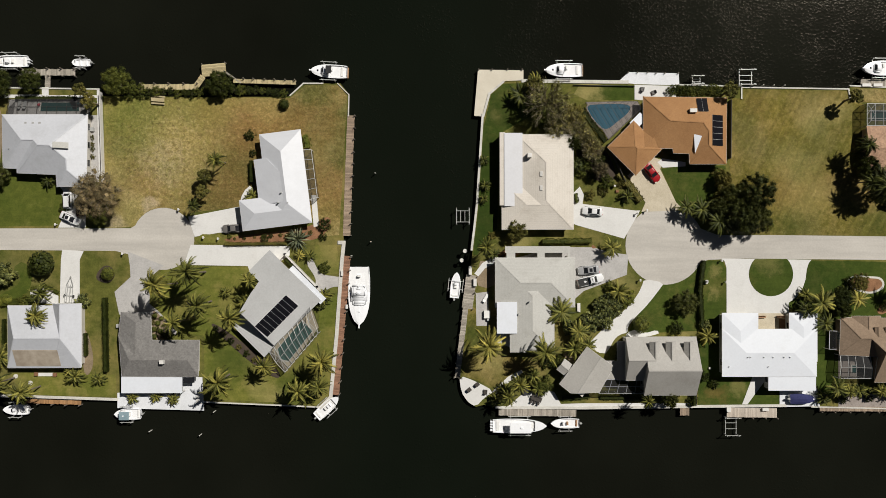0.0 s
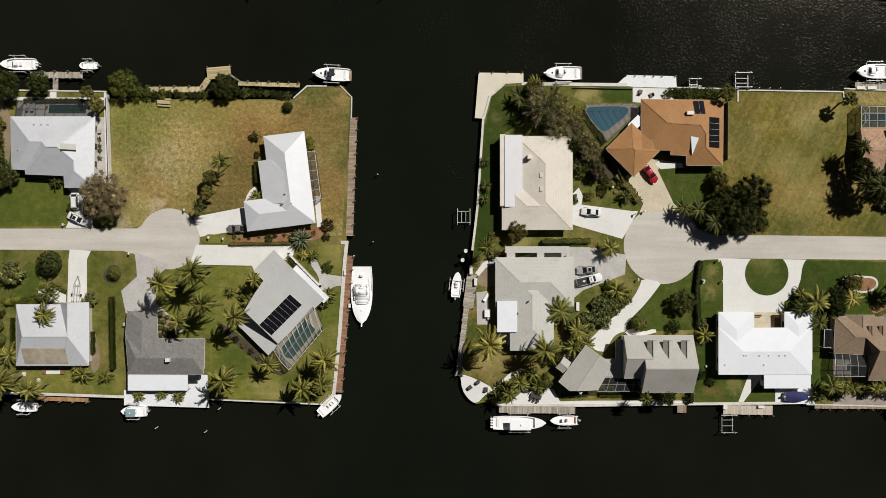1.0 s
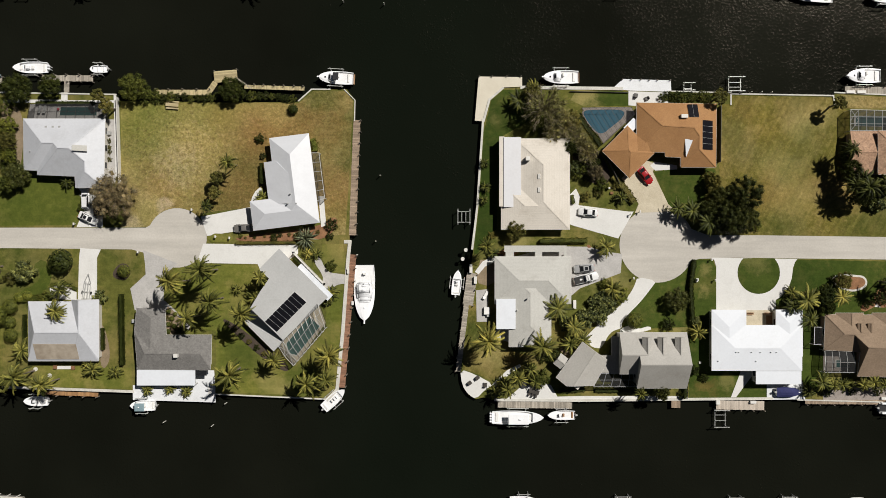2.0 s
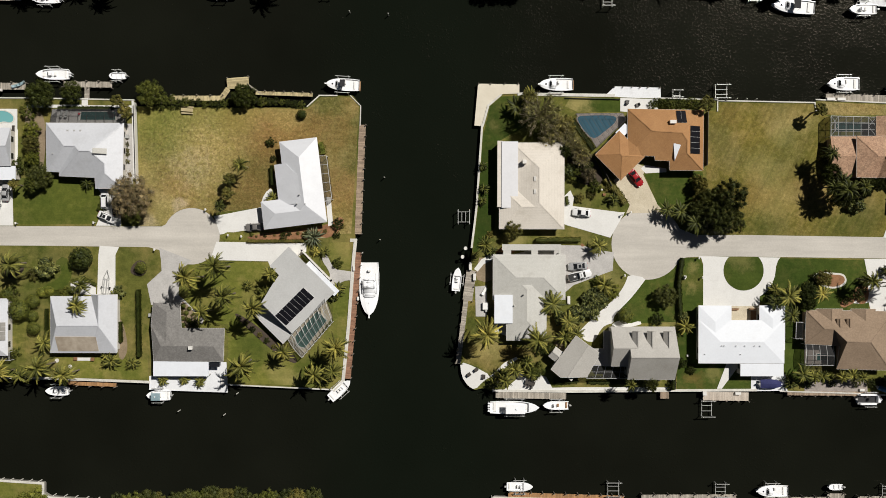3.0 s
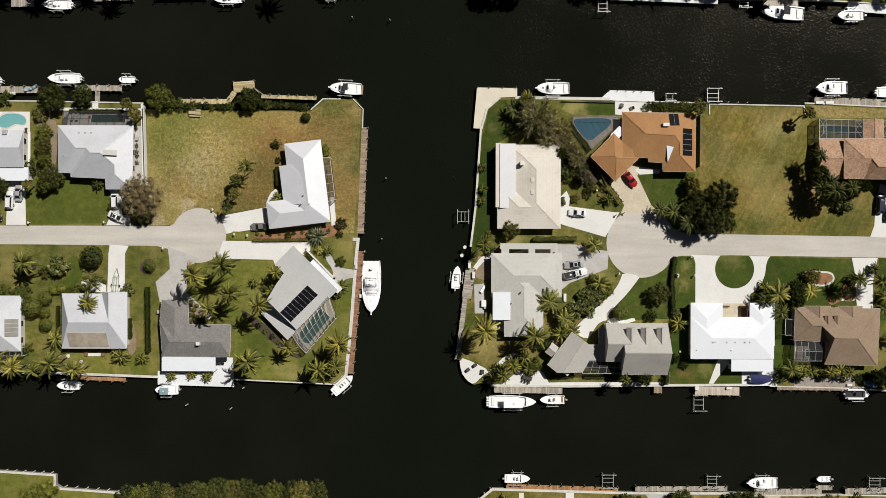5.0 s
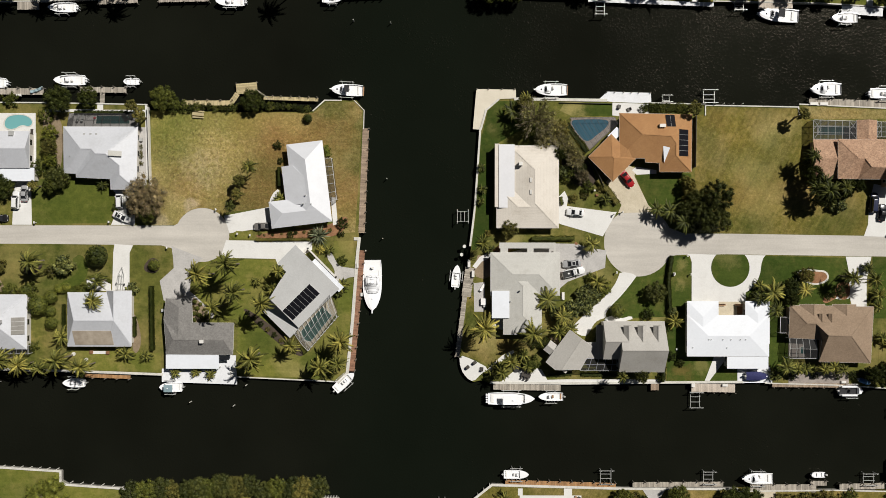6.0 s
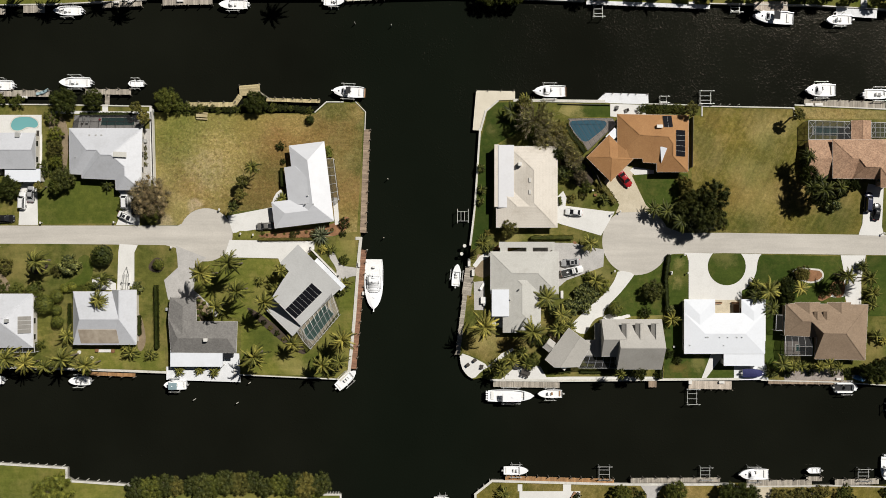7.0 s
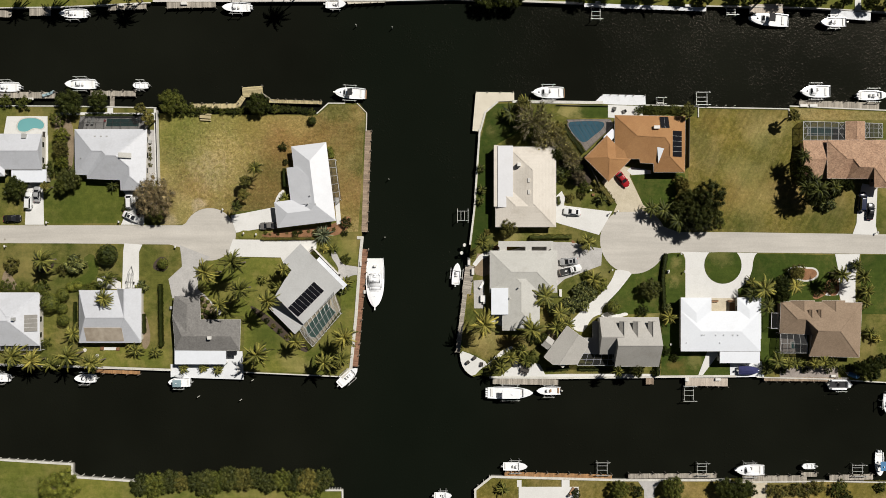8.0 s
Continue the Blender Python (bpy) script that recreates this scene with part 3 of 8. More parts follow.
seawall("seawall", [(573, 868), (606, 868), (608, 980), (608, 1110)], 0.45, CAP, "white seawall with small piles along it")
seawall("seawall", [(842, 1000), (841, 867), (870, 844), (1100, 850), (1292, 850)], 0.6, label="wide pale concrete seawall cap along the lawn")
seawall("seawall", [(1292, 854), (1460, 852), (1790, 858)])
seawall("seawall", [(-190, 18), (20, 14), (105, 13), (266, 5)])
seawall("seawall", [(272, 2), (680, 1), (800, -2), (1030, 6)], 0.55, label="wide pale concrete seawall cap along the lawn")
seawall("seawall", [(1250, 11), (1430, 14), (1568, 22), (1790, 34)])

# lots with turf of their own
LAWN_Z = 0.008
for outline, material, label in (
        ([(283, 203), (560, 205), (584, 186), (634, 186), (646, 201), (641, 300), (634, 410), (604, 412), (600, 385), (560, 380), (480, 368), (412, 376)] + arc(371, 415, 46.8, -45, -158, 12) + [(300, 398), (283, 398)], LAWN_DRY, "dry brown and olive grass of an empty lot"),
        ([(1238, 193), (1394, 196), (1396, 210), (1420, 216), (1420, 318), (1512, 340), (1514, 413), (1290, 411), (1240, 409), (1206, 400), (1206, 330), (1218, 318), (1218, 207), (1238, 206)], LAWN_MIX, "olive mown grass of an empty lot"),
        ([(78, 320), (150, 318), (210, 335), (232, 356), (214, 395), (78, 396)], LAWN_FRESH, "fresh green mown front lawn"),
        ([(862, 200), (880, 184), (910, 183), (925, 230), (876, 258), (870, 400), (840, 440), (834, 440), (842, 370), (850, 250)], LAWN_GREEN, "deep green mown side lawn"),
        ([(995, 184), (1076, 187), (1076, 209), (1005, 209), (985, 200)], LAWN_GREEN, "olive grass strip behind the seawall"),
        (rounded([(120, 512), (127, 497), (150, 488), (160, 471), (144, 459), (163, 446), (176, 470), (172, 488), (162, 500), (157, 516)], 1), LAWN_FRESH, "lush green curved ground cover before the house"),
        ([(356, 474), (372, 460), (402, 456), (500, 458), (520, 500), (470, 545), (432, 560), (392, 555), (362, 522)], LAWN_SUN, "bright green lawn under tall palms"),
        ([(140, 614), (300, 618), (300, 651), (160, 647)], LAWN_SUN, "bright green back lawn by the seawall"),
        ([(432, 560), (470, 545), (520, 592), (557, 616), (604, 560), (604, 520), (628, 480), (633, 500), (625, 580), (617, 652), (603, 664), (562, 661), (432, 655)], LAWN_SUN, "bright green lawn round the angled house"),
        ([(598, 425), (630, 424), (634, 450), (632, 468), (612, 470), (596, 445)], LAWN_SUN, "bright green lawn beside the dock"),
        ([(820, 518), (868, 520), (890, 590), (920, 600), (900, 620), (862, 638), (840, 628), (817, 620), (826, 560)], LAWN_MIX, "green and worn lawn in a back yard"),
        ([(1405, 192), (1568, 199), (1790, 209), (1790, 216), (1568, 213), (1405, 213)], LAWN_DRY, "dry olive grass strip behind the seawall"),
        ([(1181, 449), (1207, 449), (1213, 462), (1213, 530), (1204, 532), (1204, 620), (1272, 622), (1292, 640), (1292, 666), (1170, 665), (1172, 560)], LAWN_GREEN, "deep green lawn round the white house"),
        ([(1346, 540), (1382, 540), (1380, 650), (1352, 650), (1346, 630)], LAWN_GREEN, "deep green strip of lawn between two houses"),
        ([(848, 868), (872, 848), (920, 850), (920, 1000), (848, 1000)], LAWN_MIX, "olive lawn behind the seawall"),
        ([(1116, 312), (1157, 306), (1212, 308), (1212, 345), (1195, 368), (1150, 374), (1138, 362)], LAWN_GREEN, "deep green lawn before the terracotta house"),
        ([(1336, 449), (1480, 452), (1486, 480), (1486, 524), (1484, 540), (1382, 540), (1348, 534), (1306, 520), (1306, 512), (1321, 500), (1331, 478)], LAWN_GREEN, "deep green front lawn of the brown house"),
        ([(1116, 484), (1160, 460), (1184, 448), (1177, 490), (1178, 554), (1066, 558), (1076, 534), (1100, 506)], LAWN_GREEN, "deep green front lawn of the dormered house"),
        ([(1530, 450), (1790, 452), (1790, 640), (1535, 640)], LAWN, "olive lawn beside the brown house"),
        ([(1524, 451), (1790, 453), (1790, 560), (1524, 556)], LAWN_GREEN, "deep green lawn beside the driveway")):
    slab("lawn", outline, -0.3, LAWN_Z, material, label, "lawn")
    LAWN_Z += 0.001

# ---- roads and paving ----
slab("road_west", [(-190, 399), (120, 399), (322, 399)] + arc(371, 415, 46.5, 205, 505, 30) + [(300, 433), (120, 431), (-190, 430)], -0.3, 0.03, ROAD_M, "worn pale asphalt street with a round turning head", "road")
slab("road_east", arc(1121, 426, 59, 25, 335, 34) + [(1200, 411), (1280, 411), (1568, 415), (1790, 418), (1790, 453), (1568, 450), (1240, 446), (1186, 448)], -0.3, 0.03, ROAD_M, "worn pale asphalt street with a round turning head", "road")
PAVED = (
    ("driveway", [(408, 382), (480, 368), (494, 366), (500, 402), (455, 406), (418, 412)], CONCRETE, "pale concrete driveway beside the white house"),
    ("driveway", [(412, 424), (560, 426), (560, 440), (505, 475), (497, 456), (402, 454)], CONCRETE, "pale concrete driveway to the angled house"),
    ("driveway", [(220, 431), (252, 433), (246, 446), (246, 518), (216, 518), (218, 446)], CONCRETE, "pale concrete driveway with a trailer"),
    ("driveway", [(318, 434), (372, 455), (352, 472), (350, 512), (354, 526), (305, 528), (298, 494), (322, 472), (321, 455)], PAVER, "grey paver driveway to the dark-roofed house"),
    ("footpath", [(350, 512), (362, 522), (392, 552), (388, 560), (350, 524)], PAVER, "grey paver garden path"),
    ("driveway", [(48, 320), (76, 322), (78, 398), (44, 398)], CONCRETE, "pale concrete driveway with two parked cars"),
    ("driveway", [(216, 336), (255, 336), (255, 398), (214, 398), (232, 358)], CONCRETE, "pale concrete driveway under a grey tree"),
    ("driveway", [(980, 352), (994, 338), (1000, 350), (998, 364), (1076, 374), (1084, 374), (1060, 416), (990, 396), (980, 392)], CONCRETE, "white paver driveway with a white sedan"),
    ("driveway", [(1065, 322), (1098, 292), (1120, 300), (1114, 312), (1138, 362), (1150, 374), (1086, 376), (1092, 362)], SANDSTONE, "tan paver driveway with a red car"),
    ("footpath", [(1110, 302), (1117, 296), (1152, 302), (1152, 308), (1118, 310)], CONCRETE, "pale concrete entrance path"),
    ("driveway", [(960, 428), (1015, 429), (1036, 436), (1066, 440), (1064, 470), (1000, 494), (986, 506), (975, 505), (975, 444), (900, 444)], PAVER, "grey paver driveway with two parked vehicles"),
    ("driveway", [(1090, 476), (1120, 482), (1112, 493), (1102, 506), (1092, 518), (1078, 532), (1068, 543), (1065, 550), (1066, 556), (1052, 560), (1044, 568), (1038, 580), (1030, 590), (1003, 577), (1022, 557), (1040, 540), (1056, 527), (1070, 513), (1080, 500), (1086, 488)], CONCRETE, "curving pale concrete driveway to the dormered house"),
    ("footpath", [(1064, 556), (1080, 551), (1090, 558), (1110, 552), (1112, 560), (1062, 566)], CONCRETE, "pale curving garden footpath"),
    ("driveway", [(1206, 446), (1210, 450), (1213, 460), (1213, 530), (1306, 530), (1306, 512), (1314, 507), (1321, 500), (1327, 490), (1331, 478), (1333, 462), (1336, 453), (1340, 448)], CONCRETE, "white concrete horseshoe driveway to the white house"),
    ("driveway", [(1478, 450), (1522, 450), (1514, 490), (1514, 536), (1490, 540), (1485, 520), (1484, 480)], CONCRETE, "pale concrete driveway crossed by palm shadows"),
    ("driveway", [(1526, 325), (1553, 330), (1550, 400), (1554, 416), (1509, 415), (1516, 395), (1518, 360)], CONCRETE, "white concrete driveway with two dark vehicles"),
    ("footpath", [(1486, 515), (1486, 522), (1470, 524), (1456, 522), (1444, 530), (1440, 526), (1454, 517), (1470, 518)], CONCRETE, "thin curving pale path to the brown house"),
    # brown pavers here: dark paving, with the palms' shade put into the colour
    ("terrace", [(1380, 649), (1482, 648), (1484, 668), (1380, 669)], BROWN_PAVER, "grey-brown stone terrace with waterside palm shade in its colour"),
    ("terrace", [(302, 645), (400, 645), (400, 621), (429, 622), (431, 672), (302, 668)], WHITE_DECK, "white waterside terrace with three palms"),
    ("terrace", [(813, 620), (836, 628), (866, 644), (852, 652), (838, 667), (826, 660), (816, 645)], CONCRETE, "rounded pale concrete terrace on the point"),
    ("footpath", [(862, 645), (886, 622), (906, 612), (908, 616), (890, 628), (868, 648)], CONCRETE, "thin pale garden path"),
    ("terrace", [(905, 650), (935, 640), (955, 645), (965, 663), (1000, 662), (1168, 662), (1168, 667), (905, 668), (885, 667)], CONCRETE, "pale concrete terrace along the seawall"),
    ("terrace", [(845, 449), (866, 450), (867, 484), (856, 490), (842, 486), (838, 474)], SOIL, "bare sandy yard beside the dock"),
    ("terrace", [(838, 497), (857, 495), (857, 546), (839, 546)], PAVER, "pale grey stone patio with a lounger"),
    ("footpath", [(836, 468), (848, 452), (868, 442), (880, 440), (880, 446), (852, 460), (842, 472)], CONCRETE, "pale concrete path to the dock"),
    ("footpath", [(1252, 622), (1275, 622), (1262, 640), (1244, 664), (1236, 664)], CONCRETE, "white angled footpath to the dock"),
    ("terrace", [(1292, 640), (1348, 640), (1352, 667), (1292, 668)], WHITE_DECK, "white boat terrace with a covered boat"),
    ("terrace", [(1076, 186), (1138, 188), (1138, 206), (1086, 209), (1076, 208)], CONCRETE, "pale stone terrace by the water"),
    ("footpath", [(190, 188), (200, 188), (200, 200), (278, 200), (278, 204), (100, 204), (100, 199), (190, 199)], CONCRETE, "pale concrete path to the dock"),
    ("footpath", [(272, 192), (276, 192), (279, 320), (275, 320)], CONCRETE, "white garden wall foot along the empty lot"),
    ("footpath", [(76, 240), (85, 240), (85, 300), (76, 300)], CONCRETE, "pale concrete strip beside the house"),
    ("pool_deck", [(12, 206), (84, 206), (84, 240), (6, 240)], CONCRETE, "pale stone deck round a turquoise pool"),
    ("pool_deck", [(142, 206), (262, 206), (262, 230), (138, 230)], PAVER, "grey paved deck round a screened pool"),
    ("footpath", [(260, 230), (273, 230), (275, 330), (262, 330)], PAVER, "grey paved strip beside the house"),
    ("footpath", [(592, 350), (600, 350), (604, 396), (596, 398)], CONCRETE, "pale concrete strip beside the house"),
    ("footpath", [(484, 368), (490, 345), (504, 333), (510, 360)], CONCRETE, "pale curved entrance path"),
    ("footpath", [(588, 443), (595, 447), (601, 460), (607, 468), (615, 470), (624, 471), (636, 473), (637, 487), (625, 487), (616, 491), (610, 499), (602, 505), (594, 490), (600, 480), (596, 469), (588, 458), (585, 450)], PAVER, "curving pale grey flagstone path to the dock"),
    ("terrace", [(172, 492), (186, 486), (214, 500), (214, 512), (174, 510)], CONCRETE, "white entrance terrace among palms"),
    ("terrace", [(918, 862), (1024, 862), (1024, 1000), (918, 1000)], CONCRETE, "broad pale concrete terrace"),
    ("footpath", [(915, 850), (923, 850), (923, 862), (915, 862)], CONCRETE, "pale concrete path across the lawn"),
    ("footpath", [(994, 850), (1008, 850), (1008, 862), (994, 862)], CONCRETE, "pale concrete path across the lawn"),
    ("footpath", [(1128, 850), (1170, 850), (1158, 868), (1158, 1000), (1140, 1000), (1140, 868)], PAVER, "grey paver path to the dock"),
    ("footpath", [(1330, 852), (1358, 852), (1354, 1000), (1328, 1000)], SANDSTONE, "pink stone path to the dock"),
    ("footpath", [(1513, -190), (1524, -190), (1524, 18), (1513, 18)], CONCRETE, "pale concrete path to the dock"),
    ("footpath", [(975, 570), (1000, 600), (990, 610), (968, 590)], SOIL, "bare soil beside the dormered house"),
    ("terrace", [(870, 557), (890, 557), (890, 578), (866, 570)], CONCRETE, "small white corner patio"),
)
PAVED_Z = 0.04
for name, outline, material, label in PAVED:
    if "rounded" in label or "curv" in label:
        outline = rounded(outline, 1)
    PAVED_Z += 0.0012
    slab(name, outline, -0.3, PAVED_Z, material, label, name.replace("_", " "))
slab("garden_edge", rounded([(1392, 478), (1404, 471), (1430, 473), (1444, 474), (1450, 484), (1446, 494), (1427, 500), (1412, 496), (1396, 488)]), -0.2, 0.062, CAP, "pale stone edging round a red mulch bed", "edging")
slab("lawn", arc(1279.5, 469.5, 33, -43, 223, 26), 0, 0.1, LAWN_GREEN, "round green lawn inside the horseshoe driveway", "lawn")
slab("lawn", [(417, 415), (430, 408), (455, 409), (458, 416), (452, 422), (426, 422)], 0, 0.1, LAWN_SUN, "lens-shaped green island between driveways", "lawn")
for outline, label in (
        ([(458, 413), (590, 400), (615, 380), (624, 390), (610, 412), (585, 420), (470, 422)], "reddish mulch bed along the white house"),
        ([(353, 522), (362, 524), (388, 556), (378, 566), (354, 566)], "sandy mulch bed with low shrubs"),
        ([(440, 545), (448, 540), (525, 596), (548, 618), (540, 626), (500, 600)], "dark mulch bed along the angled house"),
        ([(1395, 479), (1405, 474), (1430, 476), (1442, 477), (1447, 484), (1443, 491.5), (1427, 497), (1413, 493), (1398, 486)], "red mulch bed with a pale border"),
        ([(1437, 526), (1443, 517), (1455, 513), (1463, 514), (1462, 522), (1452, 527), (1444, 531)], "reddish mulch bed beside the entrance path"),
        ([(1457, 508), (1464, 497), (1476, 492), (1485, 497), (1486, 512), (1480, 524), (1468, 524)], "reddish mulch bed beside the driveway"),
        # dark sheet that fills the ground between the feathery trees
        ([(988, 262), (1004, 258), (1032, 280), (1050, 318), (1040, 334), (1015, 328), (990, 316)], "dark ground patch under feathery trees"),
        ([(1011, 431), (1020, 430), (1012, 424)], "red mulch corner at the hedge"),
        ([(870, 436), (905, 428), (905, 442), (870, 446)], "brown mulch bed beside the grey house"),
        ([(6, 480), (14, 480), (30, 502), (30, 515), (0, 512)], "tan mulch bed with shrubs"),
        ([(96, 206), (112, 202), (132, 222), (129, 306), (112, 312), (98, 262)], "tan mulch bed between two houses"),
        ([(250, 545), (260, 560), (268, 600), (258, 622), (250, 610)], "tan mulch strip beside the house"),
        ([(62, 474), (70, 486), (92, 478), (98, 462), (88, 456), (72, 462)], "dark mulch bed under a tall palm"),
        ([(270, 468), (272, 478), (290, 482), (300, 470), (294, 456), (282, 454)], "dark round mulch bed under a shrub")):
    slab("garden_bed", rounded(outline), -0.2, 0.07, MULCH_GROUND_DARK if "dark" in label else SOIL if "tan" in label or "sandy" in label else MULCH, label, "garden bed")

# ---- houses ----
def unit_box(w, h, d):
    bm = bmesh.new()
    box(bm, -w / 2, -d, -h / 2, w / 2, d, h / 2)
    return mesh_of("window", bm)


WINDOW_ME, PANE_ME = unit_box(1.6, 1.3, 0.05), unit_box(1.4, 1.1, 0.07)
DOOR_ME, GARAGE_ME = unit_box(1.0, 2.1, 0.05), unit_box(4.8, 2.2, 0.05)
for me, m in ((WINDOW_ME, FASCIA), (PANE_ME, GLASS), (DOOR_ME, TEAK), (GARAGE_ME, FASCIA)):
    me.materials.append(m)


class House:
    """A house on the sheet: wings with their own pitched roofs, which meet in valleys."""

    def __init__(self, label, roof, walls=None, eave=2.9, pitch=0.36, angle=0.0, origin=None):
        self.roof, self.walls, self.eave, self.pitch, self.angle = roof, walls or STUCCO, eave, pitch, angle
        self.spot = origin or (0, 0)
        self.origin = at(*self.spot, eave)
        self.root = holder("house", Matrix.Translation((self.origin.x, self.origin.y, 0)) @ pose(0, 0, 0, 0, 0, angle), label, "house")
        self.rects = []
        self.capped = True

    def local(self, u0, v0, u1, v1, z, turned):
        """A sheet rectangle as the house's own metres: x along the sheet's u, y up the sheet."""
        if turned:
            k = UNIT * (TOP - z) / TOP
            x0, x1, y0, y1 = u0 * k, u1 * k, -v1 * k, -v0 * k
        else:
            a, b = at(u0, v1, z) - self.origin, at(u1, v0, z) - self.origin
            x0, x1, y0, y1 = a.x, b.x, a.y, b.y
        return x0, y0, x1, y1

    def wing(self, u0, v0, u1, v1, ends="hh", axis=None, eave=None, pitch=None, roof=None, turned=False, walls=True, ridge=0.0, top=None, runs=None):
        """runs: metres from the two ends to the ridge. ridge: metres by which the ridge lies off the middle. ends: h for a hip, g for a gable, at the low and the high end of the ridge."""
        eave, pitch = (eave or self.eave) - 0.025 * len(self.rects), pitch or self.pitch
        x0, y0, x1, y1 = self.local(u0, v0, u1, v1, eave, turned)
        along = axis or ("x" if x1 - x0 >= y1 - y0 else "y")
        length, width = (x1 - x0, y1 - y0) if along == "x" else (y1 - y0, x1 - x0)
        m = Matrix.Translation(((x0 + x1) / 2, (y0 + y1) / 2, 0)) @ pose(0, 0, 0, 0, 0, 0 if along == "x" else 90)
        half, w = length / 2, width / 2
        top = top or eave + pitch * w
        run = min(w, half * 0.999)
        low, high = runs or (run, run)
        a = -half + (low if ends[0] == "h" else 0)
        b = half - (high if ends[1] == "h" else 0)
        bm = bmesh.new()
        lo = [bm.verts.new(m @ Vector(p)) for p in ((-half, -w, eave - 0.2), (half, -w, eave - 0.2), (half, w, eave - 0.2), (-half, w, eave - 0.2))]
        hi = [bm.verts.new(m @ Vector(p)) for p in ((-half, -w, eave), (half, -w, eave), (half, w, eave), (-half, w, eave))]
        r = [bm.verts.new(m @ Vector((a, ridge, top))), bm.verts.new(m @ Vector((b, ridge, top)))]
        bm.faces.new(lo[::-1])
        for i in range(4):
            bm.faces.new((lo[i], lo[(i + 1) % 4], hi[(i + 1) % 4], hi[i]))
        bm.faces.new((hi[0], hi[1], r[1], r[0]))
        bm.faces.new((hi[2], hi[3], r[0], r[1]))
        bm.faces.new((hi[1], hi[2], r[1]))
        bm.faces.new((hi[3], hi[0], r[0]))
        roof_ob = part("roof", bm, roof or self.roof, self.root)
        up = Vector((0, 0, 0.005))
        lines = [(r0, r1) for r0, r1 in (((a, ridge, top), (b, ridge, top)),)]
        if ends[0] == "h":
            lines += [((-half, -w, eave), (a, 0, top)), ((-half, w, eave), (a, 0, top))]
        if ends[1] == "h":
            lines += [((half, -w, eave), (b, 0, top)), ((half, w, eave), (b, 0, top))]
        if self.capped:
            self.bars("ridge_cap", [(m @ Vector(p) + up, m @ Vector(q) + up) for p, q in lines], 0.24, 0.05, roof or self.roof, roof_ob)
        if not walls:
            return roof_ob
        c = [m @ Vector((*k, eave - 0.09)) for k in ((-half, -w), (half, -w), (half, w), (-half, w))]
        self.bars("gutter", list(zip(c, c[1:] + c[:1])), 0.06, 0.17, FASCIA, roof_ob)
        if walls:
            self.rects.append((x0 + 0.55, y0 + 0.55, x1 - 0.55, y1 - 0.55, eave))
        return roof_ob

    def sheet(self, points, roof=None, label="", thick=0.2):
        """A sloping roof sheet on an outline of the turned house: along, across and height of each corner."""
        bm = bmesh.new()
        top = []
        c, s = math.cos(radians(self.angle)), math.sin(radians(self.angle))
        for u, v, z in points:
            p = at(self.spot[0] + u * c + v * s, self.spot[1] - u * s + v * c, z) - self.origin
            top.append(Vector((p.x * c + p.y * s, p.y * c - p.x * s, z)))
        hi, lo = [bm.verts.new(p) for p in top], [bm.verts.new(p - Vector((0, 0, thick))) for p in top]
        bm.faces.new(hi[::-1])
        bm.faces.new(lo)
        for i in range(len(top)):
            j = (i + 1) % len(top)
            bm.faces.new((hi[i], hi[j], lo[j], lo[i]))
        bmesh.ops.recalc_face_normals(bm, faces=bm.faces)
        return part("roof", bm, roof or self.roof, self.root, label)

    def facets(self, corners, faces, roof=None, caps=True):
        """One roof of sloping planes. corners: letter to sheet place and height; faces: the letters round each plane."""
        top = {}
        for key, (u, v, z) in corners.items():
            p = pose(0, 0, 0, 0, 0, -self.angle) @ (at(u, v, z) - self.origin)
            top[key] = Vector((p.x, p.y, z))
        bm, use = bmesh.new(), {}
        hi = {key: bm.verts.new(p) for key, p in top.items()}
        lo = {key: bm.verts.new(p - Vector((0, 0, 0.2))) for key, p in top.items()}
        for f in faces:
            bm.faces.new([hi[c] for c in f])
            bm.faces.new([lo[c] for c in reversed(f)])
            for a, b in zip(f, f[1:] + f[:1]):
                use.setdefault(frozenset((a, b)), []).append((a, b))
        ridges, rims = [], []
        for runs in use.values():
            a, b = runs[0]
            if len(runs) == 1:
                bm.faces.new((hi[a], lo[a], lo[b], hi[b]))
                rims.append((top[a] - Vector((0, 0, 0.09)), top[b] - Vector((0, 0, 0.09))))
            else:
                ridges.append((top[a] + Vector((0, 0, 0.005)), top[b] + Vector((0, 0, 0.005))))
        bmesh.ops.recalc_face_normals(bm, faces=bm.faces)
        roof_ob = part("roof", bm, roof or self.roof, self.root)
        if caps:
            self.bars("ridge_cap", ridges, 0.24, 0.06, roof or self.roof, roof_ob)
        self.bars("gutter", rims, 0.06, 0.17, FASCIA, roof_ob)
        return roof_ob

    def bars(self, name, runs, w, h, material, parent):
        """Straight pieces along the edges of a roof, each a part of its own."""
        for p, q in runs:
            if (q - p).length > 0.3:
                bm = bmesh.new()
                beam(bm, p, q, w, h)
                part(name, bm, material, parent)

    def under(self, u0, v0, u1, v1, height):
        """Walls under a part of the roof, inset from its outline."""
        x0, y0, x1, y1 = self.local(u0, v0, u1, v1, height, False)
        self.rects.append((x0 + 0.55, y0 + 0.55, x1 - 0.55, y1 - 0.55, height))

    def block(self, u0, v0, u1, v1, height):
        """Walls under a sheet, inset from the outline of the turned house."""
        k = UNIT
        self.rects.append((u0 * k, -v1 * k, u1 * k, -v0 * k, height))

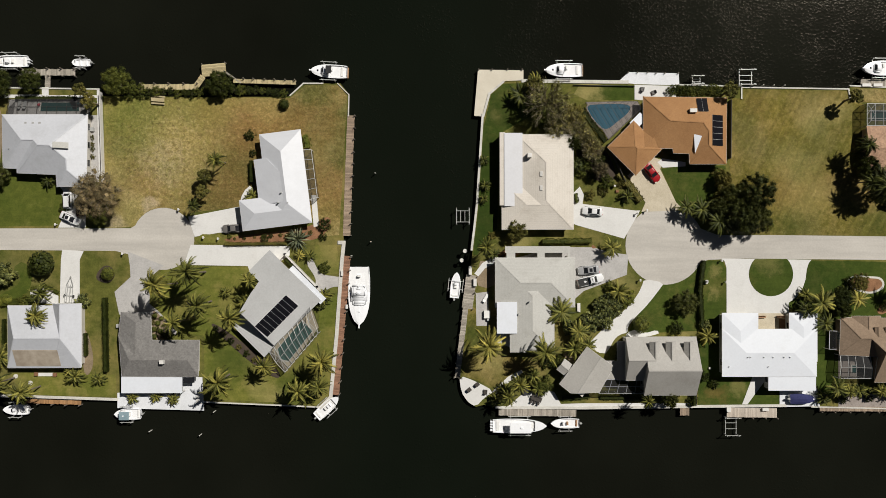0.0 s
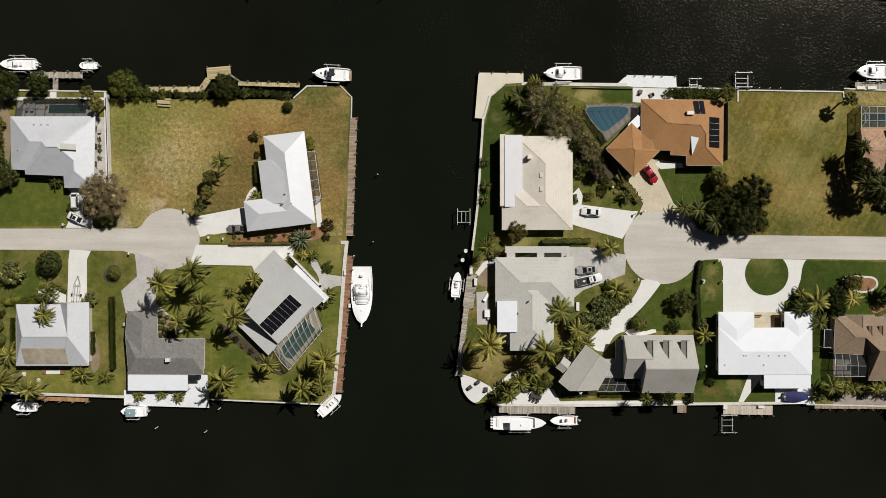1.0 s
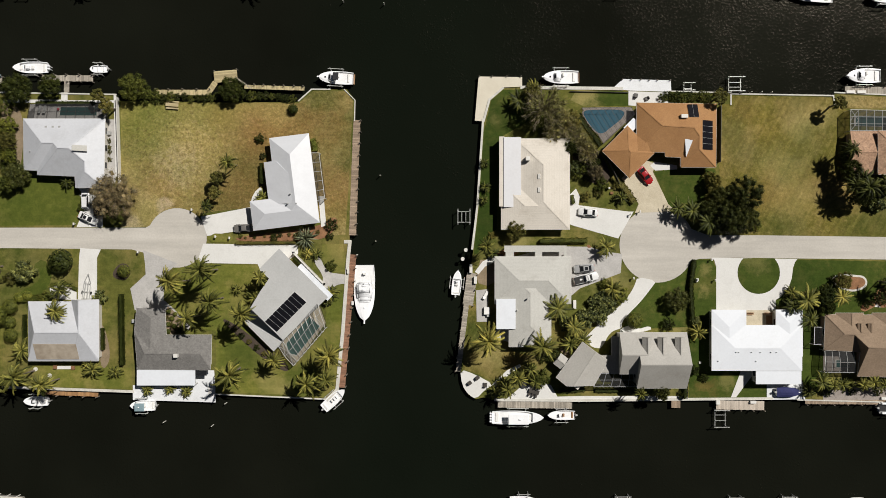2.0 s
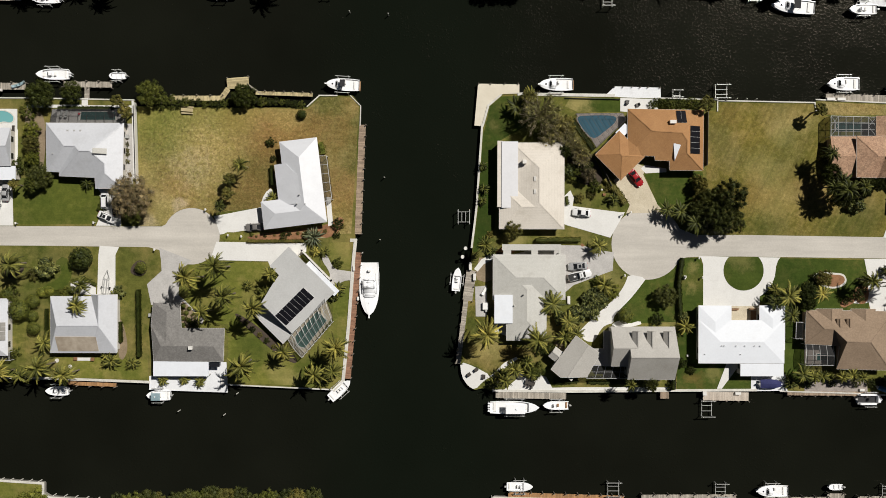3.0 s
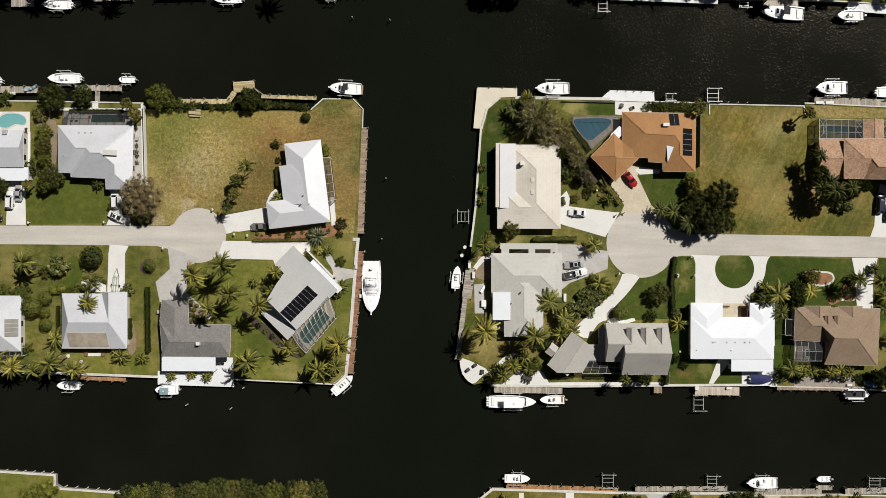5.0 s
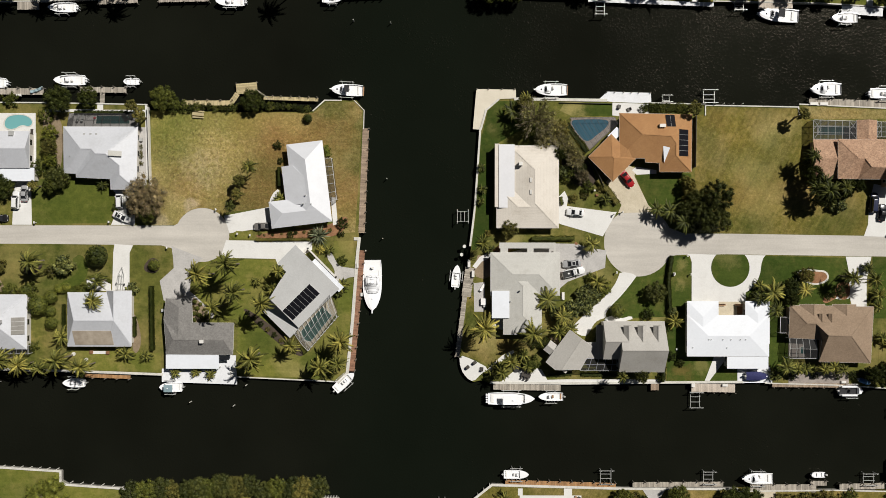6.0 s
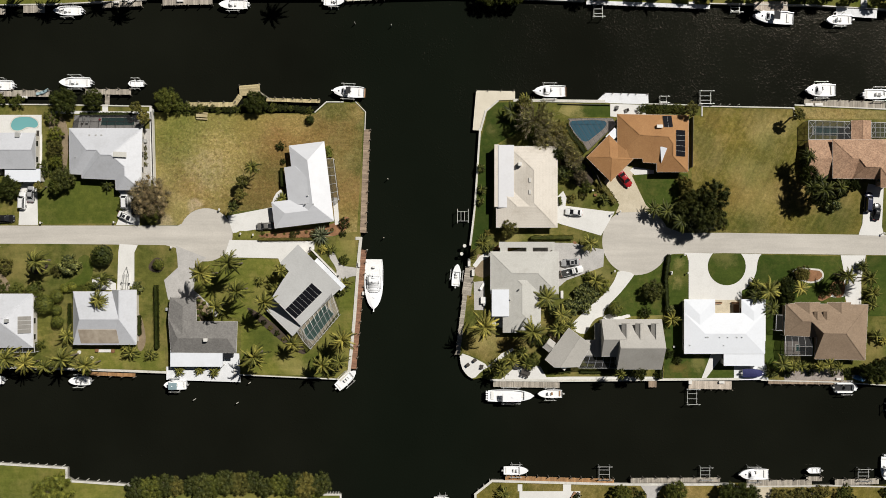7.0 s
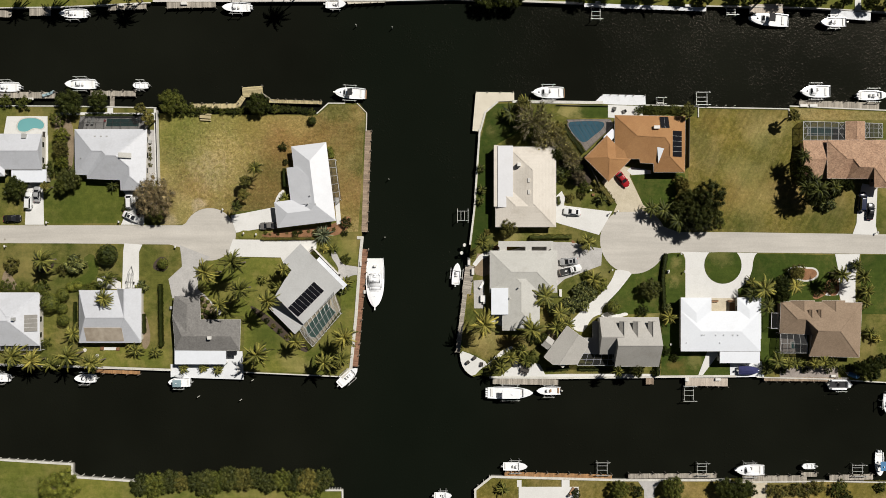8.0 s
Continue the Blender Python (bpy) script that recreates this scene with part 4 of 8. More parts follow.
    def flat(self, u0, v0, u1, v1, z, roof, turned=False, posts=False, name="flat_roof", label=""):
        x0, y0, x1, y1 = self.local(u0, v0, u1, v1, z, turned)
        bm = bmesh.new()
        box(bm, x0, y0, z - 0.18, x1, y1, z)
        ob = part(name, bm, roof, self.root, label)
        if posts:
            for x in (x0 + 0.2, x1 - 0.2):
                for y in (y0 + 0.2, y1 - 0.2):
                    pb = bmesh.new()
                    box(pb, x - 0.08, y - 0.08, 0, x + 0.08, y + 0.08, z - 0.18)
                    part("post", pb, FASCIA, ob)
        else:
            self.rects.append((x0 + 0.3, y0 + 0.3, x1 - 0.3, y1 - 0.3, z))
        return ob

    def extra(self, name, u, v, z, sx, sy, sz, material, turned=False, tilt=(0, 0), label="", base=None):
        """A small thing on the roof: vent, chimney, skylight."""
        if turned:
            k = UNIT * (TOP - z) / TOP
            x, y = u * k, -v * k
        else:
            p = at(u, v, z) - self.origin
            x, y = p.x, p.y
        bm = bmesh.new()
        box(bm, -sx / 2, -sy / 2, -(base or 0.3), sx / 2, sy / 2, sz, Matrix.Translation((x, y, z)) @ pose(0, 0, 0, tilt[0], tilt[1], 0))
        return part(name, bm, material, self.root, label)

    def solar(self, cols, rows, u, v, z, sx, sy, tilt, rail=0.03, glass=None):
        """Panels of sx by sy with bright rails between, on a tilted bed. u, v: the middle, in metres of the house if a pair of floats."""
        m = Matrix.Translation((u, v, z)) @ pose(0, 0, 0, tilt[0], tilt[1], 0)
        bed = bmesh.new()
        box(bed, -cols * sx / 2 + 0.02, -rows * sy / 2 + 0.02, -0.05, cols * sx / 2 - 0.02, rows * sy / 2 - 0.02, 0.03, m)
        array = part("panel_bed", bed, ALU, self.root, "grey rails under black solar panels")
        for i in range(cols):
            for j in range(rows):
                bm = bmesh.new()
                x, y = (i - cols / 2 + 0.5) * sx, (j - rows / 2 + 0.5) * sy
                box(bm, x - sx / 2 + rail, y - sy / 2 + rail, 0.034, x + sx / 2 - rail, y + sy / 2 - rail, 0.075, m)
                part("panel", bm, glass or SOLAR, array)

    def finish(self, doors=1):
        """Walls under all the roofs, with windows and doors on their outer sides."""
        def inside(x, y, k):
            return any(i != k and r[0] - 0.3 < x < r[2] + 0.3 and r[1] - 0.3 < y < r[3] + 0.3 for i, r in enumerate(self.rects))
        count = 0
        for k, (x0, y0, x1, y1, h) in enumerate(self.rects):
            bm = bmesh.new()
            box(bm, x0, y0, -0.2, x1, y1, h - 0.22 - 0.004 * k)
            wall = part("wall", bm, self.walls, self.root)
            for side in range(4):
                length = (x1 - x0) if side % 2 == 0 else (y1 - y0)
                n = int(length // 3.6)
                for i in range(n):
                    t = (i + 0.5) / n
                    if side == 0:
                        p, turn = (x0 + t * length, y0), 0
                    elif side == 1:
                        p, turn = (x1, y0 + t * length), 90
                    elif side == 2:
                        p, turn = (x0 + t * length, y1), 180
                    else:
                        p, turn = (x0, y0 + t * length), 270
                    if inside(*p, k) or h < 2.3:
                        continue
                    count += 1
                    if count % 6 == 2 and doors > 0:
                        doors -= 1
                        ob = part("door", DOOR_ME, TEAK, wall)
                        ob.matrix_basis = pose(p[0], p[1], 1.05, 0, 0, turn)
                        continue
                    ob = part("window", WINDOW_ME, FASCIA, wall)
                    ob.matrix_basis = pose(p[0], p[1], 1.45, 0, 0, turn)
                    pane = part("window_pane", PANE_ME, GLASS, wall, "dark window glass")
                    pane.matrix_basis = pose(p[0], p[1], 1.45, 0, 0, turn)
        return self.root


def cage(label, corners, height, nu, nv, frame_m, screen_m, rise=0.0, brace=False):
    """A screened enclosure: posts and bars between four corners (sheet units, in turn), and mesh over them."""
    c = [at(u, v, height) for u, v in corners]
    mid = sum(c, Vector()) / 4
    root = holder("pool_cage", Vector((mid.x, mid.y, 0)), label, "pool cage")

    def g(s, t):
        p = (c[0] * (1 - s) + c[1] * s) * (1 - t) + (c[3] * (1 - s) + c[2] * s) * t - mid
        return Vector((p.x, p.y, height + rise * math.sin(math.pi * t)))
    thin = 0.6 if frame_m == BRONZE else 1.0

    def bar(name, p, q, w=0.095):
        w *= thin
        bm = bmesh.new()
        beam(bm, p, q, w, w)
        part(name, bm, frame_m, root)
    for i in range(nu + 1):
        for j in range(nv):
            bar("rafter", g(i / nu, j / nv), g(i / nu, (j + 1) / nv))
    for j in range(nv + 1):
        bar("purlin", g(0, j / nv), g(1, j / nv), 0.09)
    for i in range(nu + 1):
        for t in (0, 1):
            p = g(i / nu, t)
            bar("post", Vector((p.x, p.y, 0.0)), p)
    if brace:
        for s0, s1 in ((0, 1 / nu), (1, 1 - 1 / nu)):
            for t in (0, 0.5, 1):
                bar("brace", g(s0, t), g(s1, 0.5 if t != 0.5 else 0.0), 0.07)
    bm = bmesh.new()
    for j in range(nv):
        vs = [bm.verts.new(g(s, t) + Vector((0, 0, 0.06))) for s, t in ((0, j / nv), (1, j / nv), (1, (j + 1) / nv), (0, (j + 1) / nv))]
        bm.faces.new(vs)
    for s0, t0, s1, t1 in ((0, 0, 1, 0), (1, 0, 1, 1), (1, 1, 0, 1), (0, 1, 0, 0)):
        p, q = g(s0, t0), g(s1, t1)
        bm.faces.new([bm.verts.new(x) for x in (Vector((p.x, p.y, 0)), Vector((q.x, q.y, 0)), q, p)])
    part("screen", bm, screen_m, root, "fine dark insect screen")
    return root


def pool(label, outline, water_m, z=0.115, soft=False, edge=None):
    """A pool: coping stones round a sunken sheet of water."""
    pts = [at(u, v) for u, v in rounded(outline, 2 if soft else 0)]
    mid = sum(pts, Vector()) / len(pts)
    root = holder("swimming_pool", Vector((mid.x, mid.y, z)), label, "swimming pool")
    bm, rim = bmesh.new(), bmesh.new()
    loc = [p - mid for p in pts]
    prism(bm, [(p.x, p.y) for p in loc], -0.1, 0.012)
    rings = [[rim.verts.new((p.x * k + p.normalized().x * w, p.y * k + p.normalized().y * w, z)) for p in loc] for k, w, z in ((1, -0.02, -0.05), (1, -0.02, 0.05), (1, 0.3, 0.05), (1, 0.3, -0.05))]
    for r0, r1 in zip(rings, rings[1:]):
        for a in range(len(loc)):
            b = (a + 1) % len(loc)
            rim.faces.new((r0[a], r0[b], r1[b], r1[a]))
    part("water_surface", bm, water_m, root)
    part("coping", rim, edge or CAP, root)


def house_far_west():
    h = House("white metal-roofed house beside a turquoise pool", ROOF_PALE, eave=3.0, pitch=0.46, origin=(40, 268))
    h.wing(-70, 237, 74, 300, "gg", "x")
    h.wing(-70, 262, 8, 312, "hh", "x")
    h.flat(20, 300, 82, 323, 2.6, ROOF_WHITE)
    h.extra("vent", 43, 241, 3.5, 1.1, 1.2, 0.5, GALV)
    h.finish()


def house_hip_west():
    h = House("pale grey hip-roofed house with a brick-red vent patch", ROOF_PALE, eave=2.9, pitch=0.42, origin=(195, 280))
    e = 2.9
    h.facets({"a": (132, 229, e), "b": (260, 229, e), "d": (258, 337, e), "e": (213.7, 337, e), "f": (212.3, 319, e), "g": (154.2, 316.5, e), "h": (153.8, 310, e), "i": (133, 309, e),
              "p": (162, 266.7, 5.69), "q": (180.2, 267.1, 5.72), "r": (186.8, 274.8, 6.28), "s": (204.3, 275.2, 6.31), "t": (228.4, 295.7, 4.81), "w": (229.1, 311.9, 4.75)},
             ["absrqp", "api", "ipqh", "hqrg", "grstf", "ftwe", "wde", "bdwts"])
    h.under(132, 229, 214, 310, 2.8)
    h.under(160, 229, 260, 318, 2.82)
    h.under(214, 300, 258, 337, 2.79)
    for u in (168, 179, 189):
        h.extra("skylight", u, 242, 3.84, 0.5, 0.5, 0.12, GALV)
    h.extra("roof_patch", 221, 275, 5.86, 3.1, 1.3, 0.06, ROOF_STONE, tilt=(0, 27.5), base=0.1, label="dull red-grey patch on the roof")
    h.extra("vent_pipe", 144, 280, 3.8, 0.2, 0.2, 0.4, GALV)
    h.finish()


def house_white_slanted():
    h = House("white metal-roofed house on the dry lot", ROOF_METAL, eave=3.0, pitch=0.42, angle=7.0, origin=(577, 252))
    h.capped = False
    h.wing(-62, 0, 0, 139, "hh", "y", turned=True)
    h.sheet([(-75, 36.5, 2.8), (-56.7, 36, 3.66), (-36, 61, 4.7), (-36, 104, 4.7), (-75, 104, 2.8)])
    h.block(-71, 41, -58, 98, 2.7)
    h.wing(-104, 94, 0, 140, "hh", "x", turned=True)
    for u, v in ((-38, 92), (-30, 108), (-44, 106)):
        h.extra("vent_pipe", u, v, 4.6, 0.25, 0.25, 0.45, GALV, turned=True)
    h.finish()
    return h


def house_angled_solar():
    h = House("angled light grey house with solar panels", ROOF_PLAIN, eave=3.2, pitch=0.22, angle=-45.0, origin=(530, 433))
    # x runs down the slope to the lower right of the plan, y up to the upper right
    h.sheet([(u, v, 6.9 - 0.054 * (u - 34)) for u, v in ((34, -2), (107, -2), (105, 95), (34, 95))])
    h.sheet([(u, v, 6.9 - 0.03 * (34 - u)) for u, v in ((0, -2), (34, -2), (34, 95), (33.7, 95), (26, 64), (22, 42), (0.5, 42))])
    h.sheet([(36, 92, 2.3), (106, 92, 2.3), (107, 118, 2.1), (42, 118, 2.1)])
    h.block(4, 2, 34, 39, 5.6)
    h.block(34, 2, 60, 39, 5.2)
    h.block(60, 2, 103, 39, 2.85)
    h.block(36, 39, 70, 91, 4.7)
    h.block(70, 39, 103, 91, 2.85)
    h.block(48, 91, 103, 112, 2.15)
    h.flat(40, -9, 110, 3, 2.7, ROOF_WHITE, turned=True, label="flat white porch roof")
    kk = UNIT * (TOP - 4.3) / TOP
    h.solar(1, 8, 78 * kk, -59 * kk, 4.64, 3.7, 1.2, (0, 19.8))
    h.finish()


def house_dark_shingle():
    h = House("dark grey shingle-roofed L-shaped house with white porch", ROOF_DARK, eave=2.8, pitch=0.36, origin=(360, 590))
    e, r = 2.8, 4.23
    h.facets({"a": (308.7, 524, e), "b": (353, 525, e), "c": (355, 566, e), "d": (426, 566, e), "k": (424, 621, e), "f": (310, 620, e), "g": (305.3, 560, e),
              "p": (330.9, 540.1, 3.68), "q": (330.2, 586.6, 3.81), "r": (322, 595.5, r), "s": (408, 596, r)},
             ["abp", "bcqp", "cdsrq", "dks", "kfrs", "frg", "grq", "gqpa"])
    h.under(309, 526, 352, 600, 2.7)
    h.under(311, 567, 424, 618, 2.68)
    h.flat(309, 616, 400, 645, 2.62, ROOF_WHITE, posts=True, label="flat white porch roof")
    h.extra("glass_canopy", 410, 626, 2.2, 2.4, 1.1, 0.08, GLASS, base=0.06, label="small dark glass canopy beside the porch")
    h.extra("chimney", 371, 598, 4.5, 0.9, 0.8, 0.6, FASCIA, label="short white chimney box")
    h.finish()


def house_patched():
    h = House("light grey hip-roofed house with a tan roof patch", ROOF_PALE, eave=2.8, pitch=0.38, origin=(195, 560))
    h.wing(140, 514, 249, 607, "hh", "x", runs=(3.1, 3.2), pitch=0.44)
    h.wing(207, 511, 250, 606, "hg", "y", top=5.9, runs=(6.6, 0))
    h.extra("roof_patch", 184, 592, 3.86, 9.8, 4.0, 0.07, TARP, tilt=(23.7, 0), label="large tan patch on the grey roof", base=0.1)
    h.extra("vent_pipe", 147, 540, 3.5, 0.25, 0.25, 0.4, GALV)
    h.finish()


def house_southwest_corner():
    h = House("pale grey hip-roofed house with a small solar panel", ROOF_PALE, eave=2.9, pitch=0.44, origin=(20, 565))
    h.wing(-75, 520, 70, 612, "hh", "x")
    h.wing(-20, 518, 68, 600, "hh", "x")
    c = at(55, 572, 3.7) - h.origin
    h.solar(1, 4, c.x, c.y, 3.83, 3.1, 1.1, (0, 23.7), glass=SOLAR_PALE)
    h.extra("chimney", 24, 565, 5.6, 0.7, 0.8, 0.7, GALV)
    h.finish()


def house_beige():
    h = House("beige tile-roofed house with a white flat strip", ROOF_BEIGE, eave=3.0, pitch=0.27, origin=(930, 330))
    h.wing(899, 260, 984, 402, "hh", "y")
    h.wing(877, 330, 983, 402, "hh", "x")
    h.flat(881, 258, 908, 367, 3.72, ROOF_STRIP, label="flat cool white roof strip")
    h.flat(874, 257, 882, 366, 3.5, ROOF_BEIGE)
    h.extra("chimney", 918, 292, 3.9, 0.9, 0.9, 1.2, FASCIA, label="white chimney", base=1.0)
    for v in (319, 340):
        h.extra("skylight", 936, v, 4.5, 0.55, 1.1, 0.1, FASCIA, tilt=(0, -15.1))
    h.finish()


def house_orange():
    h = House("terracotta-roofed house with solar panels and angled garage", ROOF_ORANGE, STUCCO_WARM, eave=2.9, pitch=0.32, origin=(1140, 260))
    e = 2.9
    h.facets({"a": (1088, 204, e), "b": (1213, 206, e), "c": (1212, 305, e), "d": (1157.2, 305, e), "k": (1156.8, 289.7, 2.85), "f": (1133, 288.6, 2.77), "g": (1132, 281.7, 3.13), "h": (1088, 281, e),
              "p": (1128, 240.3, 5.27), "q": (1177.3, 243.1, 5.41), "r": (1186.2, 256.2, 4.78), "s": (1186, 277, 4.79)},
             ["abqp", "aph", "hpqrkfg", "rsdk", "sdc", "bcsrq"])
    h.under(1088, 206, 1212, 281, 2.8)
    h.under(1157, 260, 1212, 304, 2.78)
    h.finish()
    a = at(1176, 217, 3.7) - h.origin
    h.solar(2, 1, a.x, a.y, 3.82, 1.15, 3.4, (-22.5, 0))
    b = at(1198, 255, 3.75) - h.origin
    h.solar(1, 5, b.x, b.y, 3.98, 2.9, 1.35, (0, 22.5))
    h.extra("chimney", 1161, 226, 4.3, 1.5, 0.8, 0.9, FASCIA, label="white chimney box", base=1.0)
    bm = bmesh.new()
    o3 = [at(u, v, z) - h.origin + Vector((0, 0, 0)) for u, v, z in ((1163, 261, 4.3), (1176, 261, 4.3), (1165, 289, 3.5))]
    lo, hi = [bm.verts.new((p.x, p.y, p.z + 2.6)) for p in o3], [bm.verts.new((p.x, p.y, p.z + 3.02)) for p in o3]
    bm.faces.new(hi[::-1])
    for i in range(3):
        bm.faces.new((lo[i], lo[(i + 1) % 3], hi[(i + 1) % 3], hi[i]))
    part("skylight", bm, ROOF_WHITE, h.root, "white wedge-shaped skylight")
    g = House("angled terracotta-roofed garage beside the house", ROOF_ORANGE, STUCCO_WARM, eave=2.9, pitch=0.33, angle=-45.0, origin=(1074, 240))
    g.wing(0, 0, 60, 56, "hh", "x", turned=True)
    g.wing(20, -22, 58, 50, "hh", "y", turned=True)
    g.flat(-2, -16, 12, 6, 2.6, ROOF_WHITE, turned=True, label="small white flat roof")
    g.finish()


def house_grey_east():
    h = House("light warm grey hip-roofed house with a white patio roof", ROOF_STONE, eave=2.9, pitch=0.24, origin=(925, 500))
    h.wing(867, 444, 986, 518, "hh", "x")
    h.wing(889, 468, 955, 585, "hh", "y")
    h.flat(869.5, 510, 899.5, 557, 3.5, ROOF_WHITE, label="flat white patio roof")
    h.extra("vent_pipe", 919, 509, 4.6, 0.25, 0.25, 0.4, GALV)
    h.extra("vent_pipe", 902, 528, 3.6, 0.25, 0.25, 0.4, GALV)
    h.finish()
    t = holder("trellis", at(930, 436), "pale grey flat trellis walk with dark openings", "trellis")
    o = at(930, 436, 2.6)
    bm = bmesh.new()
    for u0, v0, u1, v1 in ((880, 427, 977, 437), (882, 437, 895, 444.5), (928, 437, 939, 444.5), (973, 437, 977, 444.5)):
        a, b = at(u0, v1, 2.6) - o, at(u1, v0, 2.6) - o
        box(bm, a.x, a.y, 2.42, b.x, b.y, 2.6)
    part("roof_frame", bm, ROOF_STONE, t)
    for u in (882, 930, 974):
        for v in (431, 442):
            p = at(u, v, 2.4) - o
            bm = bmesh.new()
            box(bm, p.x - 0.1, p.y - 0.1, 0, p.x + 0.1, p.y + 0.1, 2.42)
            part("post", bm, FASCIA, t)


def house_dormers():
    h = House("taupe-roofed two-storey house with three dormers", ROOF_TAUPE, eave=5.2, pitch=0.55, origin=(1125, 605))
    h.wing(1088, 562, 1166, 649, "gg", "x", pitch=0.6, ridge=-0.45)
    h.wing(1061, 562, 1100, 627, "gg", "x", eave=5.2, pitch=0.6)
    h.wing(1049, 569, 1063, 627, "gg", "y", eave=3.0, pitch=0.15)
    h.flat(1032, 598, 1050, 625, 3.0, ROOF_TAUPE, label="low taupe roof over the passage")
    for u in (1103, 1127, 1154):
        h.wing(u - 7, 569, u + 8, 600, "gg", "y", eave=7.1, pitch=0.85, walls=False)
        p = at(u, 575, 6.6) - h.origin
        bm = bmesh.new()
        box(bm, p.x - 0.75, p.y - 2.6, 5.4, p.x + 0.75, p.y + 0.4, 6.95)
        part("dormer_wall", bm, STUCCO, h.root)
    h.finish()
    g = House("taupe-roofed angled wing of the dormered house", ROOF_TAUPE, eave=3.1, pitch=0.4, angle=-38.0, origin=(1003, 577))
    g.facets({"a": (1003.7, 576.8, 3.4), "b": (962.4, 632.3, 3.4), "d": (1044, 606, 3.4), "e": (1022, 645, 3.4), "c": (978.7, 645.7, 4.54), "r": (1024.7, 592.6, 4.84), "s": (990, 646, 5.04)},
             ["arscb", "rdes"])
    g.block(4, 3, 44, 40, 3.6)
    g.block(4, 40, 40, 62, 3.5)
    g.wing(-14, 34, 22, 54, "gh", "x", turned=True, eave=2.7)
    g.finish()


def house_white_east():
    h = House("large bright white hip-roofed house with an entrance court", ROOF_WHITE, eave=3.2, pitch=0.11, origin=(1275, 580))
    h.capped = False
    h.wing(1205, 551, 1346, 622, "hh", "x")
    h.wing(1205, 527, 1259, 600, "hh", "y", pitch=0.09)
    h.wing(1305, 527, 1347, 600, "hh", "y", pitch=0.09)
    h.flat(1274, 612, 1345, 643, 3.02, ROOF_WHITE, label="low white roof over the back porch")
    for u in (1243, 1247, 1267, 1281, 1297, 1306):
        h.extra("vent_pipe", u, 593, 3.72, 0.16, 0.16, 0.25, GALV)
    h.extra("vent_pipe", 1215, 607, 3.35, 0.16, 0.16, 0.25, GALV)
    h.extra("vent_pipe", 1274, 607, 3.5, 0.16, 0.16, 0.25, GALV)
    h.finish()
    slab("terrace", [(1258, 528), (1306, 528), (1306, 554), (1258, 554)], -0.1, 0.12, SANDSTONE, "tan paved entrance court of the white house", "terrace")
    slab("terrace", [(1291, 536), (1306, 536), (1306, 556), (1291, 556)], -0.1, 0.126, MULCH, "red-brown planting strip in the entrance court", "terrace")
    for u, v in ((1264, 533), (1293, 533)):
        p = at(u, v)
        t = holder("garden_bench", Vector((p.x, p.y, 0.12)), "brown wooden bench in the entrance court", "bench")
        for name, x0, y0, z0, x1, y1, z1 in (("seat", -0.9, -0.25, 0.4, 0.9, 0.25, 0.46), ("backrest", -0.9, 0.2, 0.46, 0.9, 0.27, 0.9), ("leg", -0.85, -0.2, 0, -0.75, 0.2, 0.4), ("leg", 0.75, -0.2, 0, 0.85, 0.2, 0.4)):
            bm = bmesh.new()
            box(bm, x0, y0, z0, x1, y1, z1)
            part(name, bm, TEAK, t)


def house_brown():
    h = House("brown shingle-roofed house with a white pool cage", ROOF_BROWN, STUCCO_WARM, eave=3.0, pitch=0.43, origin=(1455, 580))
    e, r = 3.0, 6.1
    h.facets({"a": (1382, 534, e), "b": (1526, 536, e), "c": (1521, 633, e), "d": (1432, 631, e), "k": (1437, 593, e), "f": (1380, 590, e),
              "p": (1412, 565, 4.9), "q": (1428, 565.6, 4.92), "r": (1449.5, 585.9, r), "s": (1488, 586.7, r)},
             ["absrqp", "bcs", "cdrs", "kqr", "krd", "fpqk", "apf"])
    h.under(1381, 535, 1440, 590, 2.9)
    h.under(1438, 536, 1523, 631, 2.88)
    h.wing(1398, 532, 1442, 562, "gg", "y", pitch=0.36)
    h.wing(1455, 532, 1496, 562, "gg", "y", pitch=0.36)
    for u in (1436, 1452):
        h.wing(u - 4, 548, u + 5, 566, "hg", "y", eave=4.5, pitch=0.6, walls=False)
    h.finish()


def house_rose_tile():
    h = House("rose tile-roofed house with white screened lanais", ROOF_TILE, STUCCO_WARM, eave=2.9, pitch=0.52, origin=(1520, 280))
    e = 4.0
    h.facets({"a": (1464, 248, e), "b": (1592, 248, e), "c": (1576, 333, e), "g": (1548, 332, e), "h": (1548, 317, e), "k": (1498, 316.5, e), "i": (1464, 316, e),
              "p": (1500, 281, 5.6), "q": (1511, 281.1, 5.61), "r": (1523, 295.9, 6.3), "s": (1548, 296, 6.31)},
             ["absrqp", "api", "ipqk", "kqr", "krsh", "hsg", "gsc", "bcs"])
    h.under(1464, 248, 1580, 316, 3.9)
    h.under(1550, 300, 1574, 332, 3.88)
    h.wing(1496, 215, 1531, 262, "gg", "y", eave=3.1, pitch=0.3)
    h.wing(1421, 248, 1470, 316, "gg", "x", eave=2.8, pitch=0.24)
    h.finish()


for build in (house_far_west, house_hip_west, house_white_slanted, house_angled_solar, house_dark_shingle, house_patched, house_southwest_corner, house_beige, house_orange, house_grey_east, house_dormers, house_white_east, house_brown, house_rose_tile):
    build()

